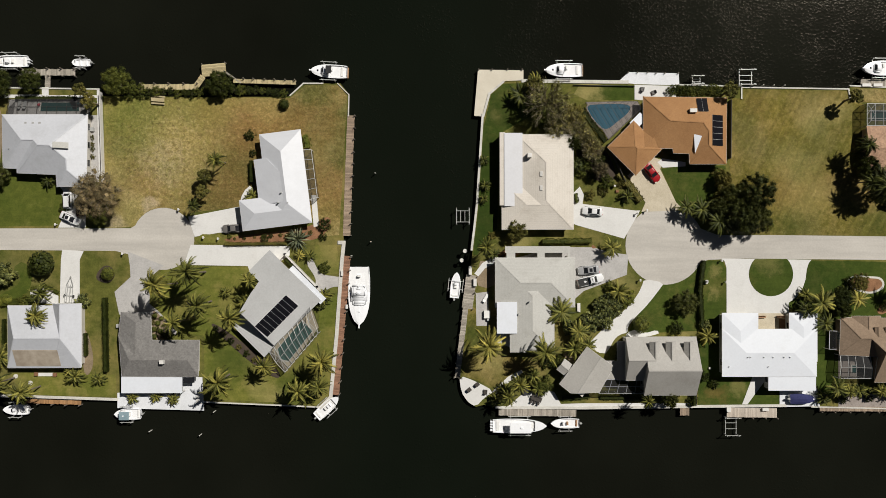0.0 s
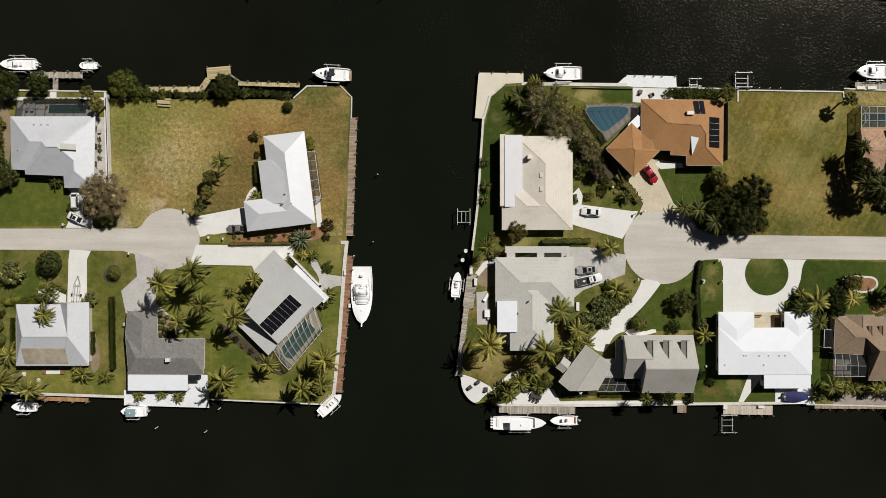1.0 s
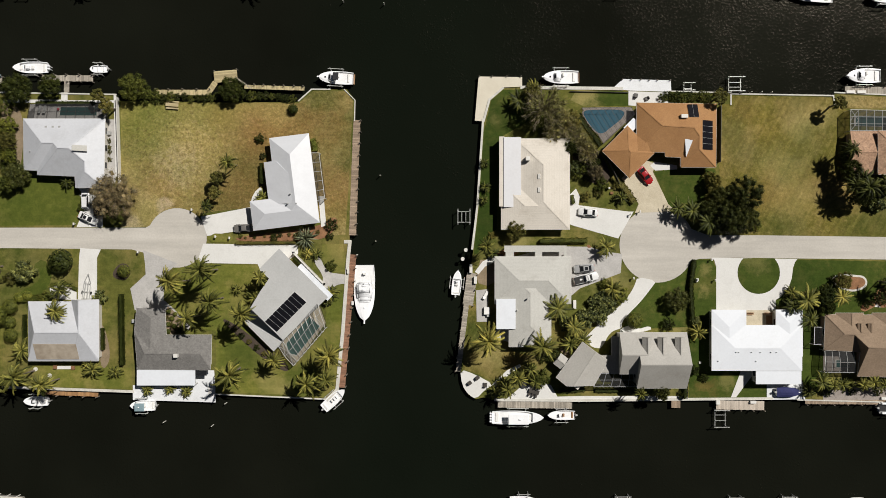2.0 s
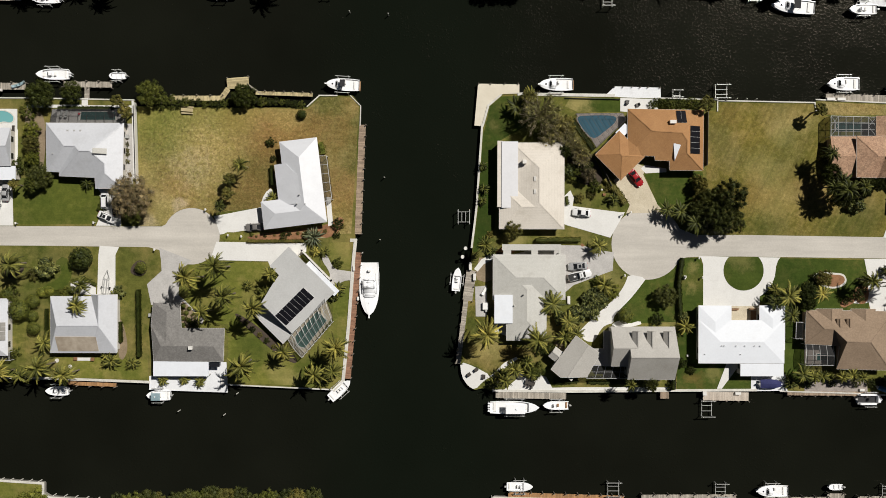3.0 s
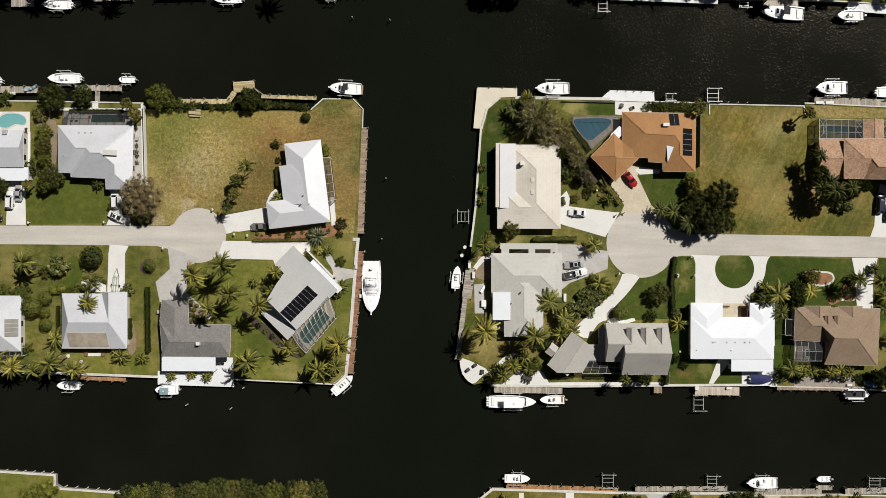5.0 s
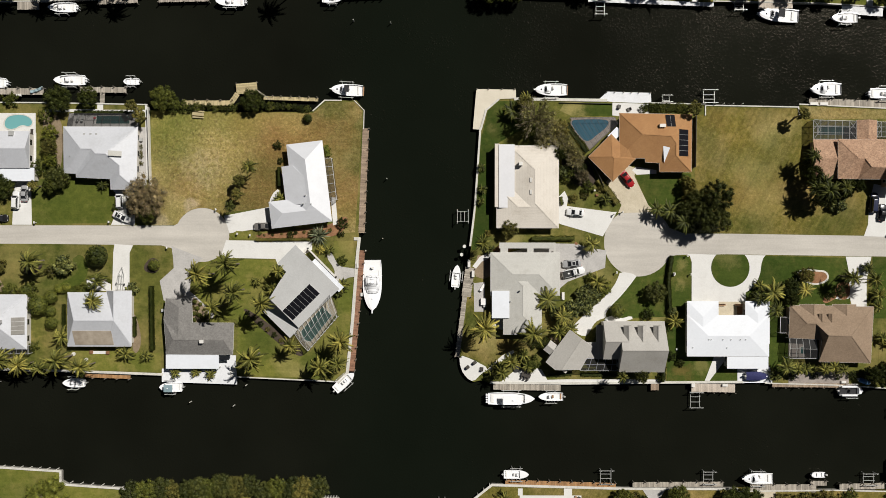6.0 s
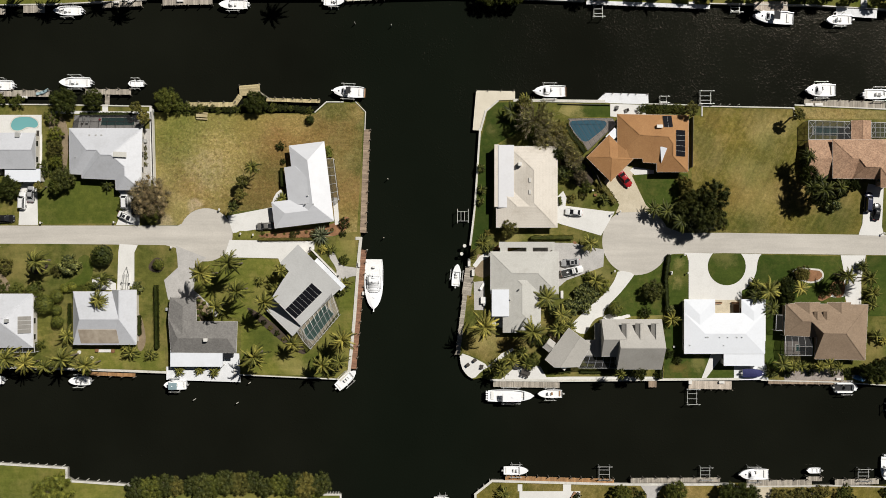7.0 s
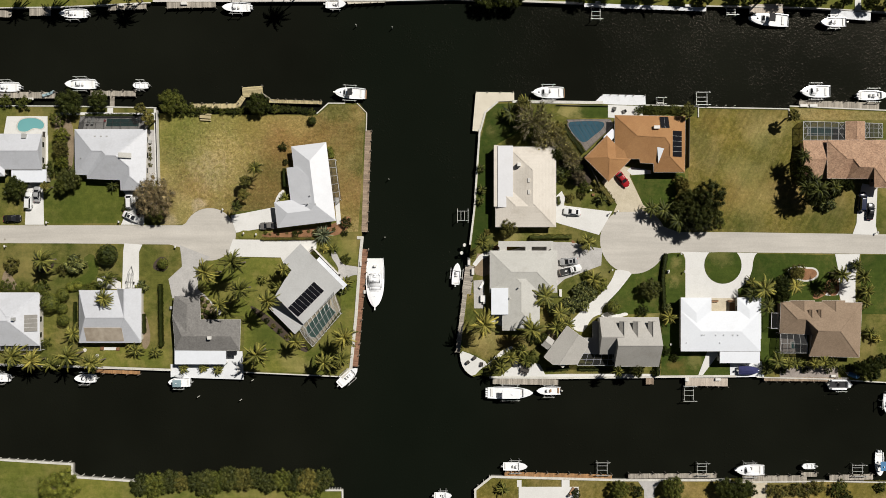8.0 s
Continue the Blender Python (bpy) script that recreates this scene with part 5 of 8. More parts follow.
# screened enclosures and pools
cage("white-framed screen strip along the white house", [(580, 282.4), (593, 282.4), (602, 353.4), (590, 357)], 2.6, 1, 5, ALU, SCREEN_PALE)
cage("white-framed pool cage beside the angled house", [(530, 584), (588, 506), (603, 556), (553, 614)], 2.8, 9, 2, ALU, SCREEN_PALE, 0.9, True)
cage("dark-framed triangular pool cage by the terracotta house", [(1003, 212), (1080, 211), (1086, 222), (1037, 268)], 2.4, 7, 1, BRONZE, SCREEN_THIN)
cage("dark screened pool enclosure behind the grey house", [(142, 206), (258, 206), (258, 229), (138, 229)], 2.7, 8, 2, BRONZE, SCREEN)
cage("white-framed glazed lanai of the dormered house", [(1029, 626), (1090, 626), (1088, 647), (1021.6, 647)], 2.8, 5, 2, ALU, SCREEN)
cage("white-framed pool cage of the brown house", [(1381.5, 590.6), (1426, 593), (1428.6, 625), (1380.3, 625)], 2.6, 4, 2, ALU, SCREEN, 0.5)
cage("narrow white-framed side screen of the brown house", [(1365.8, 554), (1378.4, 554.6), (1378.4, 581.4), (1365, 581.4)], 2.4, 1, 1, ALU, SCREEN_THIN)
cage("white-framed pool cage behind the rose-roofed house", [(1422, 215), (1496, 217), (1496, 248), (1422, 248)], 2.8, 6, 3, ALU, SCREEN, brace=True)
cage("small white-framed lanai of the rose-roofed house", [(1531, 218), (1562, 219), (1562, 244), (1531, 244)], 2.8, 4, 3, ALU, SCREEN, brace=True)
cage("low white-framed screen porch of the corner house", [(-30, 603), (72, 606), (72, 620), (-30, 620)], 2.3, 10, 1, ALU, SCREEN)
slab("pool_deck", [(1003, 212), (1080, 211), (1086, 222), (1037, 268)], -0.2, 0.10, BROWN_PAVER, "brown paved deck inside the triangular cage", "pool deck")
slab("pool_deck", [(529, 583), (589, 510), (603, 548), (554, 614)], -0.2, 0.10, SANDSTONE, "pale paved deck inside the pool cage", "pool deck")
pool("deep blue rippled pool in the triangular cage", [(1003, 217), (1020, 215), (1062, 214.5), (1071, 219), (1066, 229), (1048, 243), (1036, 253), (1026, 251), (1011, 233)], POOL_BLUE, soft=True, edge=BROWN_PAVER)
pool("green-blue pool under the white cage", [(542, 580), (578, 538), (594, 553), (558, 598), (546, 595)], POOL_M)
pool("turquoise kidney-shaped pool beside the white house", [(30, 224), (36, 212), (52, 209), (68, 210), (80, 219), (76, 230), (60, 226), (48, 234), (34, 233)], POOL_LIGHT, soft=True)
pool("dark green rectangular pool under a screen", [(190, 211), (246, 211), (246, 224), (188, 224)], POOL_DARK)
pool("dark pool under the white cage", [(1430, 225), (1488, 226), (1488, 241), (1430, 240)], POOL_DARK)
slab("pool_deck", [(1380, 590), (1428, 592), (1430, 626), (1380, 626)], -0.2, 0.09, BROWN_PAVER, "brown paved floor under the white cage", "pool deck")
pool("small dark pool of the brown house", [(1400, 606), (1420, 606), (1420, 617), (1400, 617)], POOL_DARK)

# ---- docks ----
def dock(label, a, b, width, material, piles=(1,), step=3.0, z=0.06, board=0.3, across=True, stick=0.8):
    """Boards on stringers from a to b (sheet units), with piles on the named sides (+1 left of the run, -1 right)."""
    p, q = at(*a, z), at(*b, z)
    width *= UNIT
    d = q - p
    turn = math.degrees(math.atan2(d.y, d.x))
    root = holder("dock", Matrix.Translation((p.x, p.y, 0)) @ pose(0, 0, 0, 0, 0, turn), label, "dock")
    bm = bmesh.new()
    rnd = random.Random(int(abs(p.x * 13 + p.y * 7)))
    if across:
        n = max(2, int(d.length / board))
        s = d.length / n
        for i in range(n):
            o = rnd.uniform(-0.04, 0.04)
            box(bm, i * s + 0.012, -width / 2 + o, z - 0.05, (i + 1) * s - 0.012, width / 2 + o, z + rnd.uniform(-0.006, 0.006))
    else:
        n = max(2, int(width / board))
        s = width / n
        for i in range(n):
            box(bm, rnd.uniform(-0.04, 0), -width / 2 + i * s + 0.012, z - 0.05, d.length, -width / 2 + (i + 1) * s - 0.012, z + rnd.uniform(-0.006, 0.006))
    part("decking", bm, material, root)["kind"] = "stuff"
    for y in (-width * 0.4, width * 0.4):
        bm = bmesh.new()
        box(bm, 0.05, y - 0.06, z - 0.3, d.length - 0.05, y + 0.06, z - 0.055)
        part("stringer", bm, PILE, root)
    m = max(1, round(d.length / step))
    for side in piles:
        for i in range(m + 1):
            x = min(max(i * d.length / m, 0.15), d.length - 0.15)
            bm = bmesh.new()
            tube(bm, (x + rnd.uniform(-0.1, 0.1), side * (width / 2 + 0.1)), 0.14, BED, z + stick + rnd.uniform(-0.1, 0.15), 0.13)
            part("piling", bm, PILE, root)
    return root


G, T, R, B = WOOD_GREY, WOOD_TAN, WOOD_RED, WOOD_BROWN
dock("weathered grey dock beside a lifted boat", (160, 165.5), (240, 166), 9.5, G, (1, -1), 3.4)
dock("narrow grey gangway to the dock", (198.5, 188), (198.5, 170), 8, G, ())
dock("weathered grey dock with loungers", (-30, 168), (98, 169), 11, G, (1,), 3.4)
dock("tan boardwalk along the bushes", (338, 188), (424, 188), 8.5, T, (1,), 3.2)
dock("short angled tan boardwalk", (420, 188), (431, 172), 9, T, ())
dock("tan square dock platform", (429, 164), (465, 161), 18, T, (1,), 5.4, across=False, stick=0.25)
dock("weathered angled timber gangplank", (462, 164), (487, 182), 2.4, G, (), stick=0.2)
dock("narrow tan dock behind bushes", (476, 179), (570, 182), 6, T, (1,), 2.5)
dock("long brown boarded dock along the lawn", (652, 231), (645, 411), 11, B, (1,), 2.6)
dock("long red-brown boarded dock beside the yacht", (646, 441), (628, 649), 10.5, R, (1,), 3.0)
dock("brown boarded dock along the seawall", (164, 657), (248, 660), 6, WOOD_ORANGE, (-1,), 3.4)
dock("weathered grey dock beside two lifted boats", (872, 675), (988, 677), 10, G, (), 3.2)
dock("small pinkish boarded landing", (1143, 675), (1157, 675), 11, B, ())
dock("pale sun-bleached dock with a white box", (1213, 676), (1288, 677), 14, WOOD_PALE, (-1,), 3.0)
dock("long brown-grey dock under palms", (1352, 671), (1502, 672), 7, B, (-1,), 3.2)
dock("orange-brown boarded dock along the seawall", (893, 839.5), (1083, 845), 9, WOOD_ORANGE, (1,), 3.0)
dock("weathered grey dock along the seawall", (1112, 843), (1268, 842), 8.5, G, (1,), 3.2)
dock("weathered grey dock beside a boat", (1314, 849), (1420, 848), 13, G, (1,), 3.0)
dock("grey landing beside a small skiff", (1418, 840), (1446, 840), 8, G, (1,), 3.0)
dock("narrow grey boarded gangway", (1424, 842), (1424, 856), 8, G, ())
dock("weathered grey dock with steps", (1468, 846), (1545, 844), 10, G, (1,), 3.2)
dock("weathered grey dock beside a small boat", (832, 470), (825, 520), 16, G, (1,), 3.2)
dock("long pale grey boarded dock along the yard", (823, 518), (810, 624), 8, G, (-1,), 3.0)
dock("pale grey dock behind the seawall", (1414, 184), (1556, 188), 12, G, (1,), 3.0)
dock("grey square dock platform", (52, 21), (90, 21), 14, G, (), 3)
dock("grey dock with white boxes", (191, 15), (259, 12), 8, G, (-1,), 3)
dock("pale grey dock along the northern bank", (295, 9), (382, 7), 12, G, (-1,), 3)
dock("weathered grey platform on the northern bank", (-20, 24), (21, 25), 12, G, (), 3)
dock("grey dock on the northern bank", (614, 3), (682, 0), 9, DECK_CREAM, (-1,), 2)
dock("pale sun-bleached dock on the northern bank", (1326, 16), (1386, 15), 16, WOOD_PALE, (), 3)
dock("pale grey dock on the northern bank", (1470, 25), (1541, 30), 14, WHITE_DECK, (), 3)
dock("long white dock along the northern bank", (1034, 9), (1250, 17), 7, WHITE_DECK, (-1,), 2.8, stick=0.3)

for outline, material, label, piles in (
        ([(842, 163), (910, 164), (910, 179), (882, 180), (858, 198), (850, 233), (836, 232)], DECK_CREAM, "cream L-shaped dock round the lawn corner", ((843, 163), (863, 163), (886, 163), (908, 163))),
        ([(1051, 182), (1067, 167), (1142, 169), (1143, 187), (1078, 185)], WHITE_DECK, "bright white dock with small piles", ((1066, 168), (1080, 168), (1095, 168), (1108, 169), (1121, 169), (1141, 169)))):
    root = holder("dock", at(*outline[0]), label, "dock")
    o = at(*outline[0])
    bm = bmesh.new()
    prism(bm, [tuple((at(u, v) - o)[:2]) for u, v in outline], -0.3, 0.02)
    part("deck", bm, material, root)
    for u, v in piles:
        p = at(u, v) - o
        bm = bmesh.new()
        tube(bm, p, 0.15, BED, 0.55, 0.14)
        part("piling", bm, PILE, root)

# rows of short piles on the white seawall, and lone piles in the water
SHORT = bmesh.new()
tube(SHORT, (0, 0), 0.13, BED, 0.35, 0.12)
SHORT = mesh_of("short_piling", SHORT)
SHORT.materials.append(CAP)
TALL = bmesh.new()
tube(TALL, (0, 0), 0.12, BED, 0.6, 0.11)
TALL = mesh_of("mooring_piling", TALL)
TALL.materials.append(CAP)
for (u0, v0), (u1, v1), n in (((-80, 810), (122, 820), 14), ((146, 843), (236, 850), 6), ((578, 867), (602, 867), 6), ((1236, 188), (1300, 189), 5), ((846, 862), (866, 845), 3)):
    for i in range(n):
        t = i / (n - 1)
        p = at(u0 + t * (u1 - u0), v0 + t * (v1 - v0))
        ob = part("seawall_piling", SHORT, CAP)
        ob.location = (p.x, p.y + 0.25, 0)
        tagged(ob, "short pale pile on the white seawall", "piling", "seawall pilings")
for u, v in ((688, 317), (681, 420), (425, 709), (350, 703), (630, 44), (694, 48), (446, 674), (652, 441)):
    p = at(u, v, 0.4)
    ob = part("mooring_piling", TALL, PILE)
    ob.location = (p.x, p.y, 0)
    tagged(ob, "lone weathered mooring pile in dark water", "piling", "mooring pilings")


# ---- boat lifts ----
def boat_lift(u, v, span, reach, angle=0.0, bunks=True, label="grey steel boat lift on four piles"):
    """Two beams along the berth on four piles, with cross bunks between. angle 0: the berth runs along u."""
    p = at(u, v, 0.6)
    root = holder("boat_lift", Matrix.Translation((p.x, p.y, 0)) @ pose(0, 0, 0, 0, 0, angle), label, "boat lift", "boat lifts")
    for y in (-reach / 2, reach / 2):
        for x in (-span / 2, span / 2):
            bm = bmesh.new()
            tube(bm, (x, y), 0.1, BED, 1.0, 0.09)
            part("piling", bm, GALV, root)
            bm = bmesh.new()
            box(bm, x - 0.12, y - 0.11, 1.02, x + 0.12, y + 0.11, 1.22)
            part("winch_motor", bm, GALV, root)
        bm = bmesh.new()
        beam(bm, (-span / 2 - 0.5, y, 0.95), (span / 2 + 0.5, y, 0.95), 0.12, 0.18)
        part("top_beam", bm, GALV, root)
    if bunks:
        for x in (-span / 2 + 0.1, span / 2 - 0.1):
            bm = bmesh.new()
            beam(bm, (x, -reach / 2, -0.35), (x, reach / 2, -0.35), 0.11, 0.18)
            part("cradle_beam", bm, GALV, root)
        for y in (-reach * 0.17, reach * 0.17):
            bm = bmesh.new()
            beam(bm, (-span / 2, y, -0.12), (span / 2, y, -0.12), 0.1, 0.14)
            part("bunk", bm, GALV, root)
    return root


for u, v, span, reach, angle in ((1056, 23, 2.4, 3.4, 0), (1221, 697, 2.6, 3.9, 0), (1244, 175, 3.0, 3.3, 0), (1170, 179, 1.9, 1.7, 0), (1067, 830, 2.9, 3.4, 0), (1244, 831, 2.6, 3.2, 0), (1521, 833, 2.9, 3.0, 0), (819, 382, 2.7, 2.8, 90), (1296, 19, 2.4, 2.3, 0)):
    boat_lift(u, v, span, reach, angle)


# ---- boats ----
def boat(u, v, length, width, heading, kind, label, keel=-0.75, top=None, engines=1, lift=True, cover=None, seat=None):
    """A boat with its bow along heading (degrees, 0 to the sheet's right). keel: height of its lowest point."""
    z = keel
    p = at(u, v, keel + 1.2)
    root = holder("boat", Matrix.Translation((p.x, p.y, z)) @ pose(0, 0, 0, 0, 0, heading), label, "boat", "moored boats")
    h, n = width / 2, 14
    side = 0.75 + 0.085 * length

    def half(t):
        fine = 2.4 if kind != "skiff" else 4.5
        return h * (0.9 + 0.1 * min(1, t * 5)) * max(0.0, 1 - max(0.0, (t - 0.42) / 0.58) ** fine) ** 0.66

    def sheer(t):
        return side * (0.86 + 0.22 * t * t)
    bm = bmesh.new()
    rings = []
    for i in range(n + 1):
        t = i / n
        x = -length / 2 + length * t
        w = max(half(t), 0.03)
        low = 0.25 * max(0, (t - 0.6) / 0.4) ** 2 * side
        rings.append([bm.verts.new(c) for c in ((x, 0, low), (x, w * 0.62, low + side * 0.22), (x, w * 0.93, side * 0.55 + low * 0.4), (x, w, sheer(t)), (x, max(w - 0.16, 0.01), sheer(t) + 0.02), (x, -max(w - 0.16, 0.01), sheer(t) + 0.02), (x, -w, sheer(t)), (x, -w * 0.93, side * 0.55 + low * 0.4), (x, -w * 0.62, low + side * 0.22))])
    for r0, r1 in zip(rings, rings[1:]):
        for j in range(9):
            k = (j + 1) % 9
            if j == 4:
                continue
            bm.faces.new((r0[j], r1[j], r1[k], r0[k]))
    bm.faces.new(rings[0])
    part("hull", bm, GEL if kind != "inflatable" else VINYL, root)
    # foredeck and cockpit sole
    fore = {"cruiser": 0.46, "sport": 0.42, "center": 0.72, "skiff": 0.8, "open": 0.6, "inflatable": 0.85}[kind]
    deck, sole = bmesh.new(), bmesh.new()
    strip = []
    for i in range(n + 1):
        t = i / n
        if t < fore:
            continue
        w = max(half(t) - 0.15, 0.008)
        x = -length / 2 + length * t
        crown = 0.14 if kind in ("cruiser", "sport") else 0.02
        strip.append([deck.verts.new((x, y, sheer(t) + c)) for y, c in ((w, 0.02), (w * 0.5, 0.02 + crown * 0.8), (0, 0.02 + crown), (-w * 0.5, 0.02 + crown * 0.8), (-w, 0.02))])
    for r0, r1 in zip(strip, strip[1:]):
        for j in range(4):
            deck.faces.new((r0[j], r0[j + 1], r1[j + 1], r1[j]))
    part("foredeck", deck, GEL, root)
    strip = []
    floor = side * (0.66 if kind != "sport" else 0.8)
    for i in range(n + 1):
        t = i / n
        if t > fore + 0.08:
            break
        w = max(half(t) - 0.17, 0.01)
        x = -length / 2 + length * t + 0.02
        strip.append([sole.verts.new((x, y, c)) for y, c in ((w, sheer(t)), (w, floor), (-w, floor), (-w, sheer(t)))])
    for r0, r1 in zip(strip, strip[1:]):
        for j in range(3):
            sole.faces.new((r0[j], r0[j + 1], r1[j + 1], r1[j]))
    part("cockpit", sole, SOLE if kind != "inflatable" else CANVAS_BLACK, root)

    def piece(name, x0, y0, z0, x1, y1, z1, m, label="", taper=0.85, soft=0.04):
        b = bmesh.new()
        vs = box(b, x0 * length, y0 * width, z0, x1 * length, y1 * width, z1)
        mx, my = (x0 + x1) / 2 * length, (y0 + y1) / 2 * width
        for c in vs[4:]:
            c.co.x, c.co.y = mx + (c.co.x - mx) * taper, my + (c.co.y - my) * taper
        bmesh.ops.bevel(b, geom=list(b.edges), offset=soft, segments=1 if soft < 0.1 else 4, affect="EDGES")
        if soft >= 0.1:
            for f in b.faces:
                f.smooth = True
        return part(name, b, m, root, label)
    s = side
    if cover:
        pass
    elif kind in ("center", "open"):
        piece("transom_seat", -0.44, -0.36, floor, -0.37, 0.36, s * 0.8, seat or VINYL)
        piece("console", 0.0, -0.16, floor, 0.1, 0.16, s + 0.35, GEL)
        piece("helm_seat", -0.12, -0.17, floor, -0.05, 0.17, s + 0.1, seat or VINYL)
        piece("bow_cushion", 0.2, -0.2, floor, 0.32, 0.2, s * 0.75, seat or VINYL)
        b = bmesh.new()
        beam(b, (0.115 * length, -0.15 * width, s + 0.4), (0.115 * length, 0.15 * width, s + 0.4), 0.05, 0.3)
        part("windshield", b, GLASS, root)
        if top:
            t = piece("hardtop", -0.2, -0.38, s + 1.75, 0.2, 0.38, s + 1.83, top, taper=0.93)
            for x in (-0.08, 0.07):
                for y in (-0.2, 0.2):
                    b = bmesh.new()
                    beam(b, (x * length, y * width, floor), (x * length, y * width, s + 1.76), 0.06, 0.06)
                    part("top_leg", b, ALU, root)
            piece("radar_dome", 0.0, -0.06, s + 1.84, 0.05, 0.06, s + 2.05, GEL)
    elif kind == "cruiser":
        piece("cabin_house", -0.02, -0.34, s * 0.9, 0.22, 0.36, s + 0.6, GEL, taper=0.75, soft=0.25)
        piece("windshield", 0.1, -0.27, s * 0.95, 0.2, 0.27, s + 0.62, GLASS, "dark wraparound windshield", 0.72, 0.15)
        piece("hatch", 0.27, -0.07, s * 0.95, 0.32, 0.07, s * 1.0 + 0.24, GLASS)
        piece("helm_seat", -0.1, -0.28, floor, -0.04, -0.02, s + 0.3, VINYL)
        piece("bench_seat", -0.4, -0.36, floor, -0.33, 0.36, s * 0.8, VINYL)
        if top:
            piece("bimini_top", -0.1, -0.3, s + 1.5, 0.06, 0.3, s + 1.58, top, taper=0.92)
            for x in (-0.09, 0.05):
                for y in (-0.28, 0.28):
                    b = bmesh.new()
                    beam(b, (x * length, y * width, s * 0.9), (x * length, y * width * 0.95, s + 1.52), 0.04, 0.04)
                    part("top_leg", b, ALU, root)
        b = bmesh.new()
        beam(b, (0.49 * length, 0, sheer(1) + 0.05), (0.53 * length, 0, sheer(1) + 0.1), 0.28, 0.1)
        part("bow_pulpit", b, GEL, root)
        piece("swim_platform", -0.535, -0.4, 0.35, -0.5, 0.4, 0.45, TEAK if engines == 0 else GEL, taper=1.0)
    elif kind == "sport":
        piece("cabin_house", -0.2, -0.4, s * 0.8, 0.13, 0.4, s + 0.8, GEL, taper=0.8, soft=0.35)
        piece("windshield", 0.0, -0.34, s * 0.9, 0.17, 0.34, s + 0.7, GEL, taper=0.7, soft=0.25)
        piece("flybridge", -0.19, -0.33, s + 0.7, 0.02, 0.33, s + 1.2, GEL, taper=0.85, soft=0.3)
        piece("flybridge_sole", -0.16, -0.24, s + 1.15, -0.05, 0.24, s + 1.23, GEL, taper=0.97)
        piece("helm_console", -0.075, -0.13, s + 1.2, -0.03, 0.13, s + 1.6, GEL, taper=0.7, soft=0.15)
        piece("flybridge_seat", -0.15, -0.12, s + 1.2, -0.115, 0.12, s + 1.45, GEL, taper=0.8, soft=0.12)
        piece("radar_dome", -0.19, -0.06, s + 1.2, -0.155, 0.06, s + 1.7, GEL, taper=0.6, soft=0.15)
        piece("hatch", 0.25, -0.05, s + 0.05, 0.28, 0.05, s + 0.24, GEL)
        piece("fighting_chair", -0.36, -0.08, floor, -0.32, 0.08, floor + 0.8, VINYL)
        b = bmesh.new()
        beam(b, (0.48 * length, 0, sheer(1) + 0.05), (0.545 * length, 0, sheer(1) + 0.12), 0.3, 0.12)
        part("bow_pulpit", b, GEL, root)
        for y in (-0.36, 0.36):
            b = bmesh.new()
            beam(b, (-0.1 * length, y * width, s + 0.8), (-0.3 * length, y * width * 1.05, s + 3.2), 0.05, 0.05)
            part("outrigger", b, ALU, root)
    elif kind == "skiff":
        for x in (-0.3, 0.05, 0.3):
            piece("thwart", x - 0.04, -0.36, floor, x + 0.04, 0.36, s * 0.85, GEL)
    elif kind == "inflatable":
        for y in (-0.43, 0.43):
            piece("side_tube", -0.48, y - 0.1, s * 0.55, 0.3, y + 0.1, s * 1.2, GEL)
        piece("bow_tube", 0.28, -0.4, s * 0.6, 0.44, 0.4, s * 1.2, GEL, taper=0.7)
        piece("console", -0.1, -0.12, floor, 0.0, 0.12, s + 0.3, CANVAS_BLACK)
    for i in range(engines):
        y = (i - (engines - 1) / 2) * 0.62
        b = bmesh.new()
        vs = box(b, -length / 2 - 0.62, y - 0.2, s * 0.62, -length / 2 - 0.04, y + 0.2, s * 0.62 + 0.55)
        bmesh.ops.bevel(b, geom=list(b.edges), offset=0.09, segments=2, affect="EDGES")
        box(b, -length / 2 - 0.45, y - 0.07, -0.25, -length / 2 - 0.2, y + 0.07, s * 0.62)
        part("outboard_motor", b, GEL if engines > 1 else GALV, root)
    if cover:
        b = bmesh.new()
        rows_c = []
        for i in range(n + 1):
            t = i / n
            w = max(half(t) + 0.03, 0.02)
            x = -length / 2 - 0.05 + (length + 0.1) * t
            lift_c = 0.45 * math.sin(math.pi * min(1, t * 1.1 + 0.05))
            rows_c.append([b.verts.new((x, yy * w, sheer(t) + 0.04 + cc * lift_c)) for yy, cc in ((-1, -0.5), (-0.97, 0), (-0.5, 0.7), (0, 1), (0.5, 0.7), (0.97, 0), (1, -0.5))])
        for r0, r1 in zip(rows_c, rows_c[1:]):
            for j in range(6):
                b.faces.new((r0[j], r0[j + 1], r1[j + 1], r1[j]))
        part("cover", b, cover, root, "taut fabric boat cover")
    if lift:
        boat_lift(u, v, length * 0.34, width + 1.0, heading, True)
    return root


boat(142, 149, 8.0, 2.7, 180, "center", "white centre-console boat on a lift", top=None, engines=2)
boat(248, 151, 4.0, 1.7, 180, "skiff", "small white skiff on a lift")
boat(8, 154, 7.5, 2.6, 180, "center", "white centre-console boat on a lift", engines=2)
boat(619, 165, 8.2, 3.0, 177, "cruiser", "white cruiser with a black canopy on a lift", engines=0, top=CANVAS_BLACK)
boat(418, 13, 7.4, 2.5, 180, "open", "white open boat with a pale console", engines=2)
boat(129, 24, 7.2, 2.5, 180, "center", "white centre-console boat beside a platform", engines=2)
boat(594, 7, 5.4, 2.3, 0, "open", "white open runabout on a lift")
boat(970, 164, 8.4, 3.1, 180, "cruiser", "white walkaround boat on a lift", engines=0)
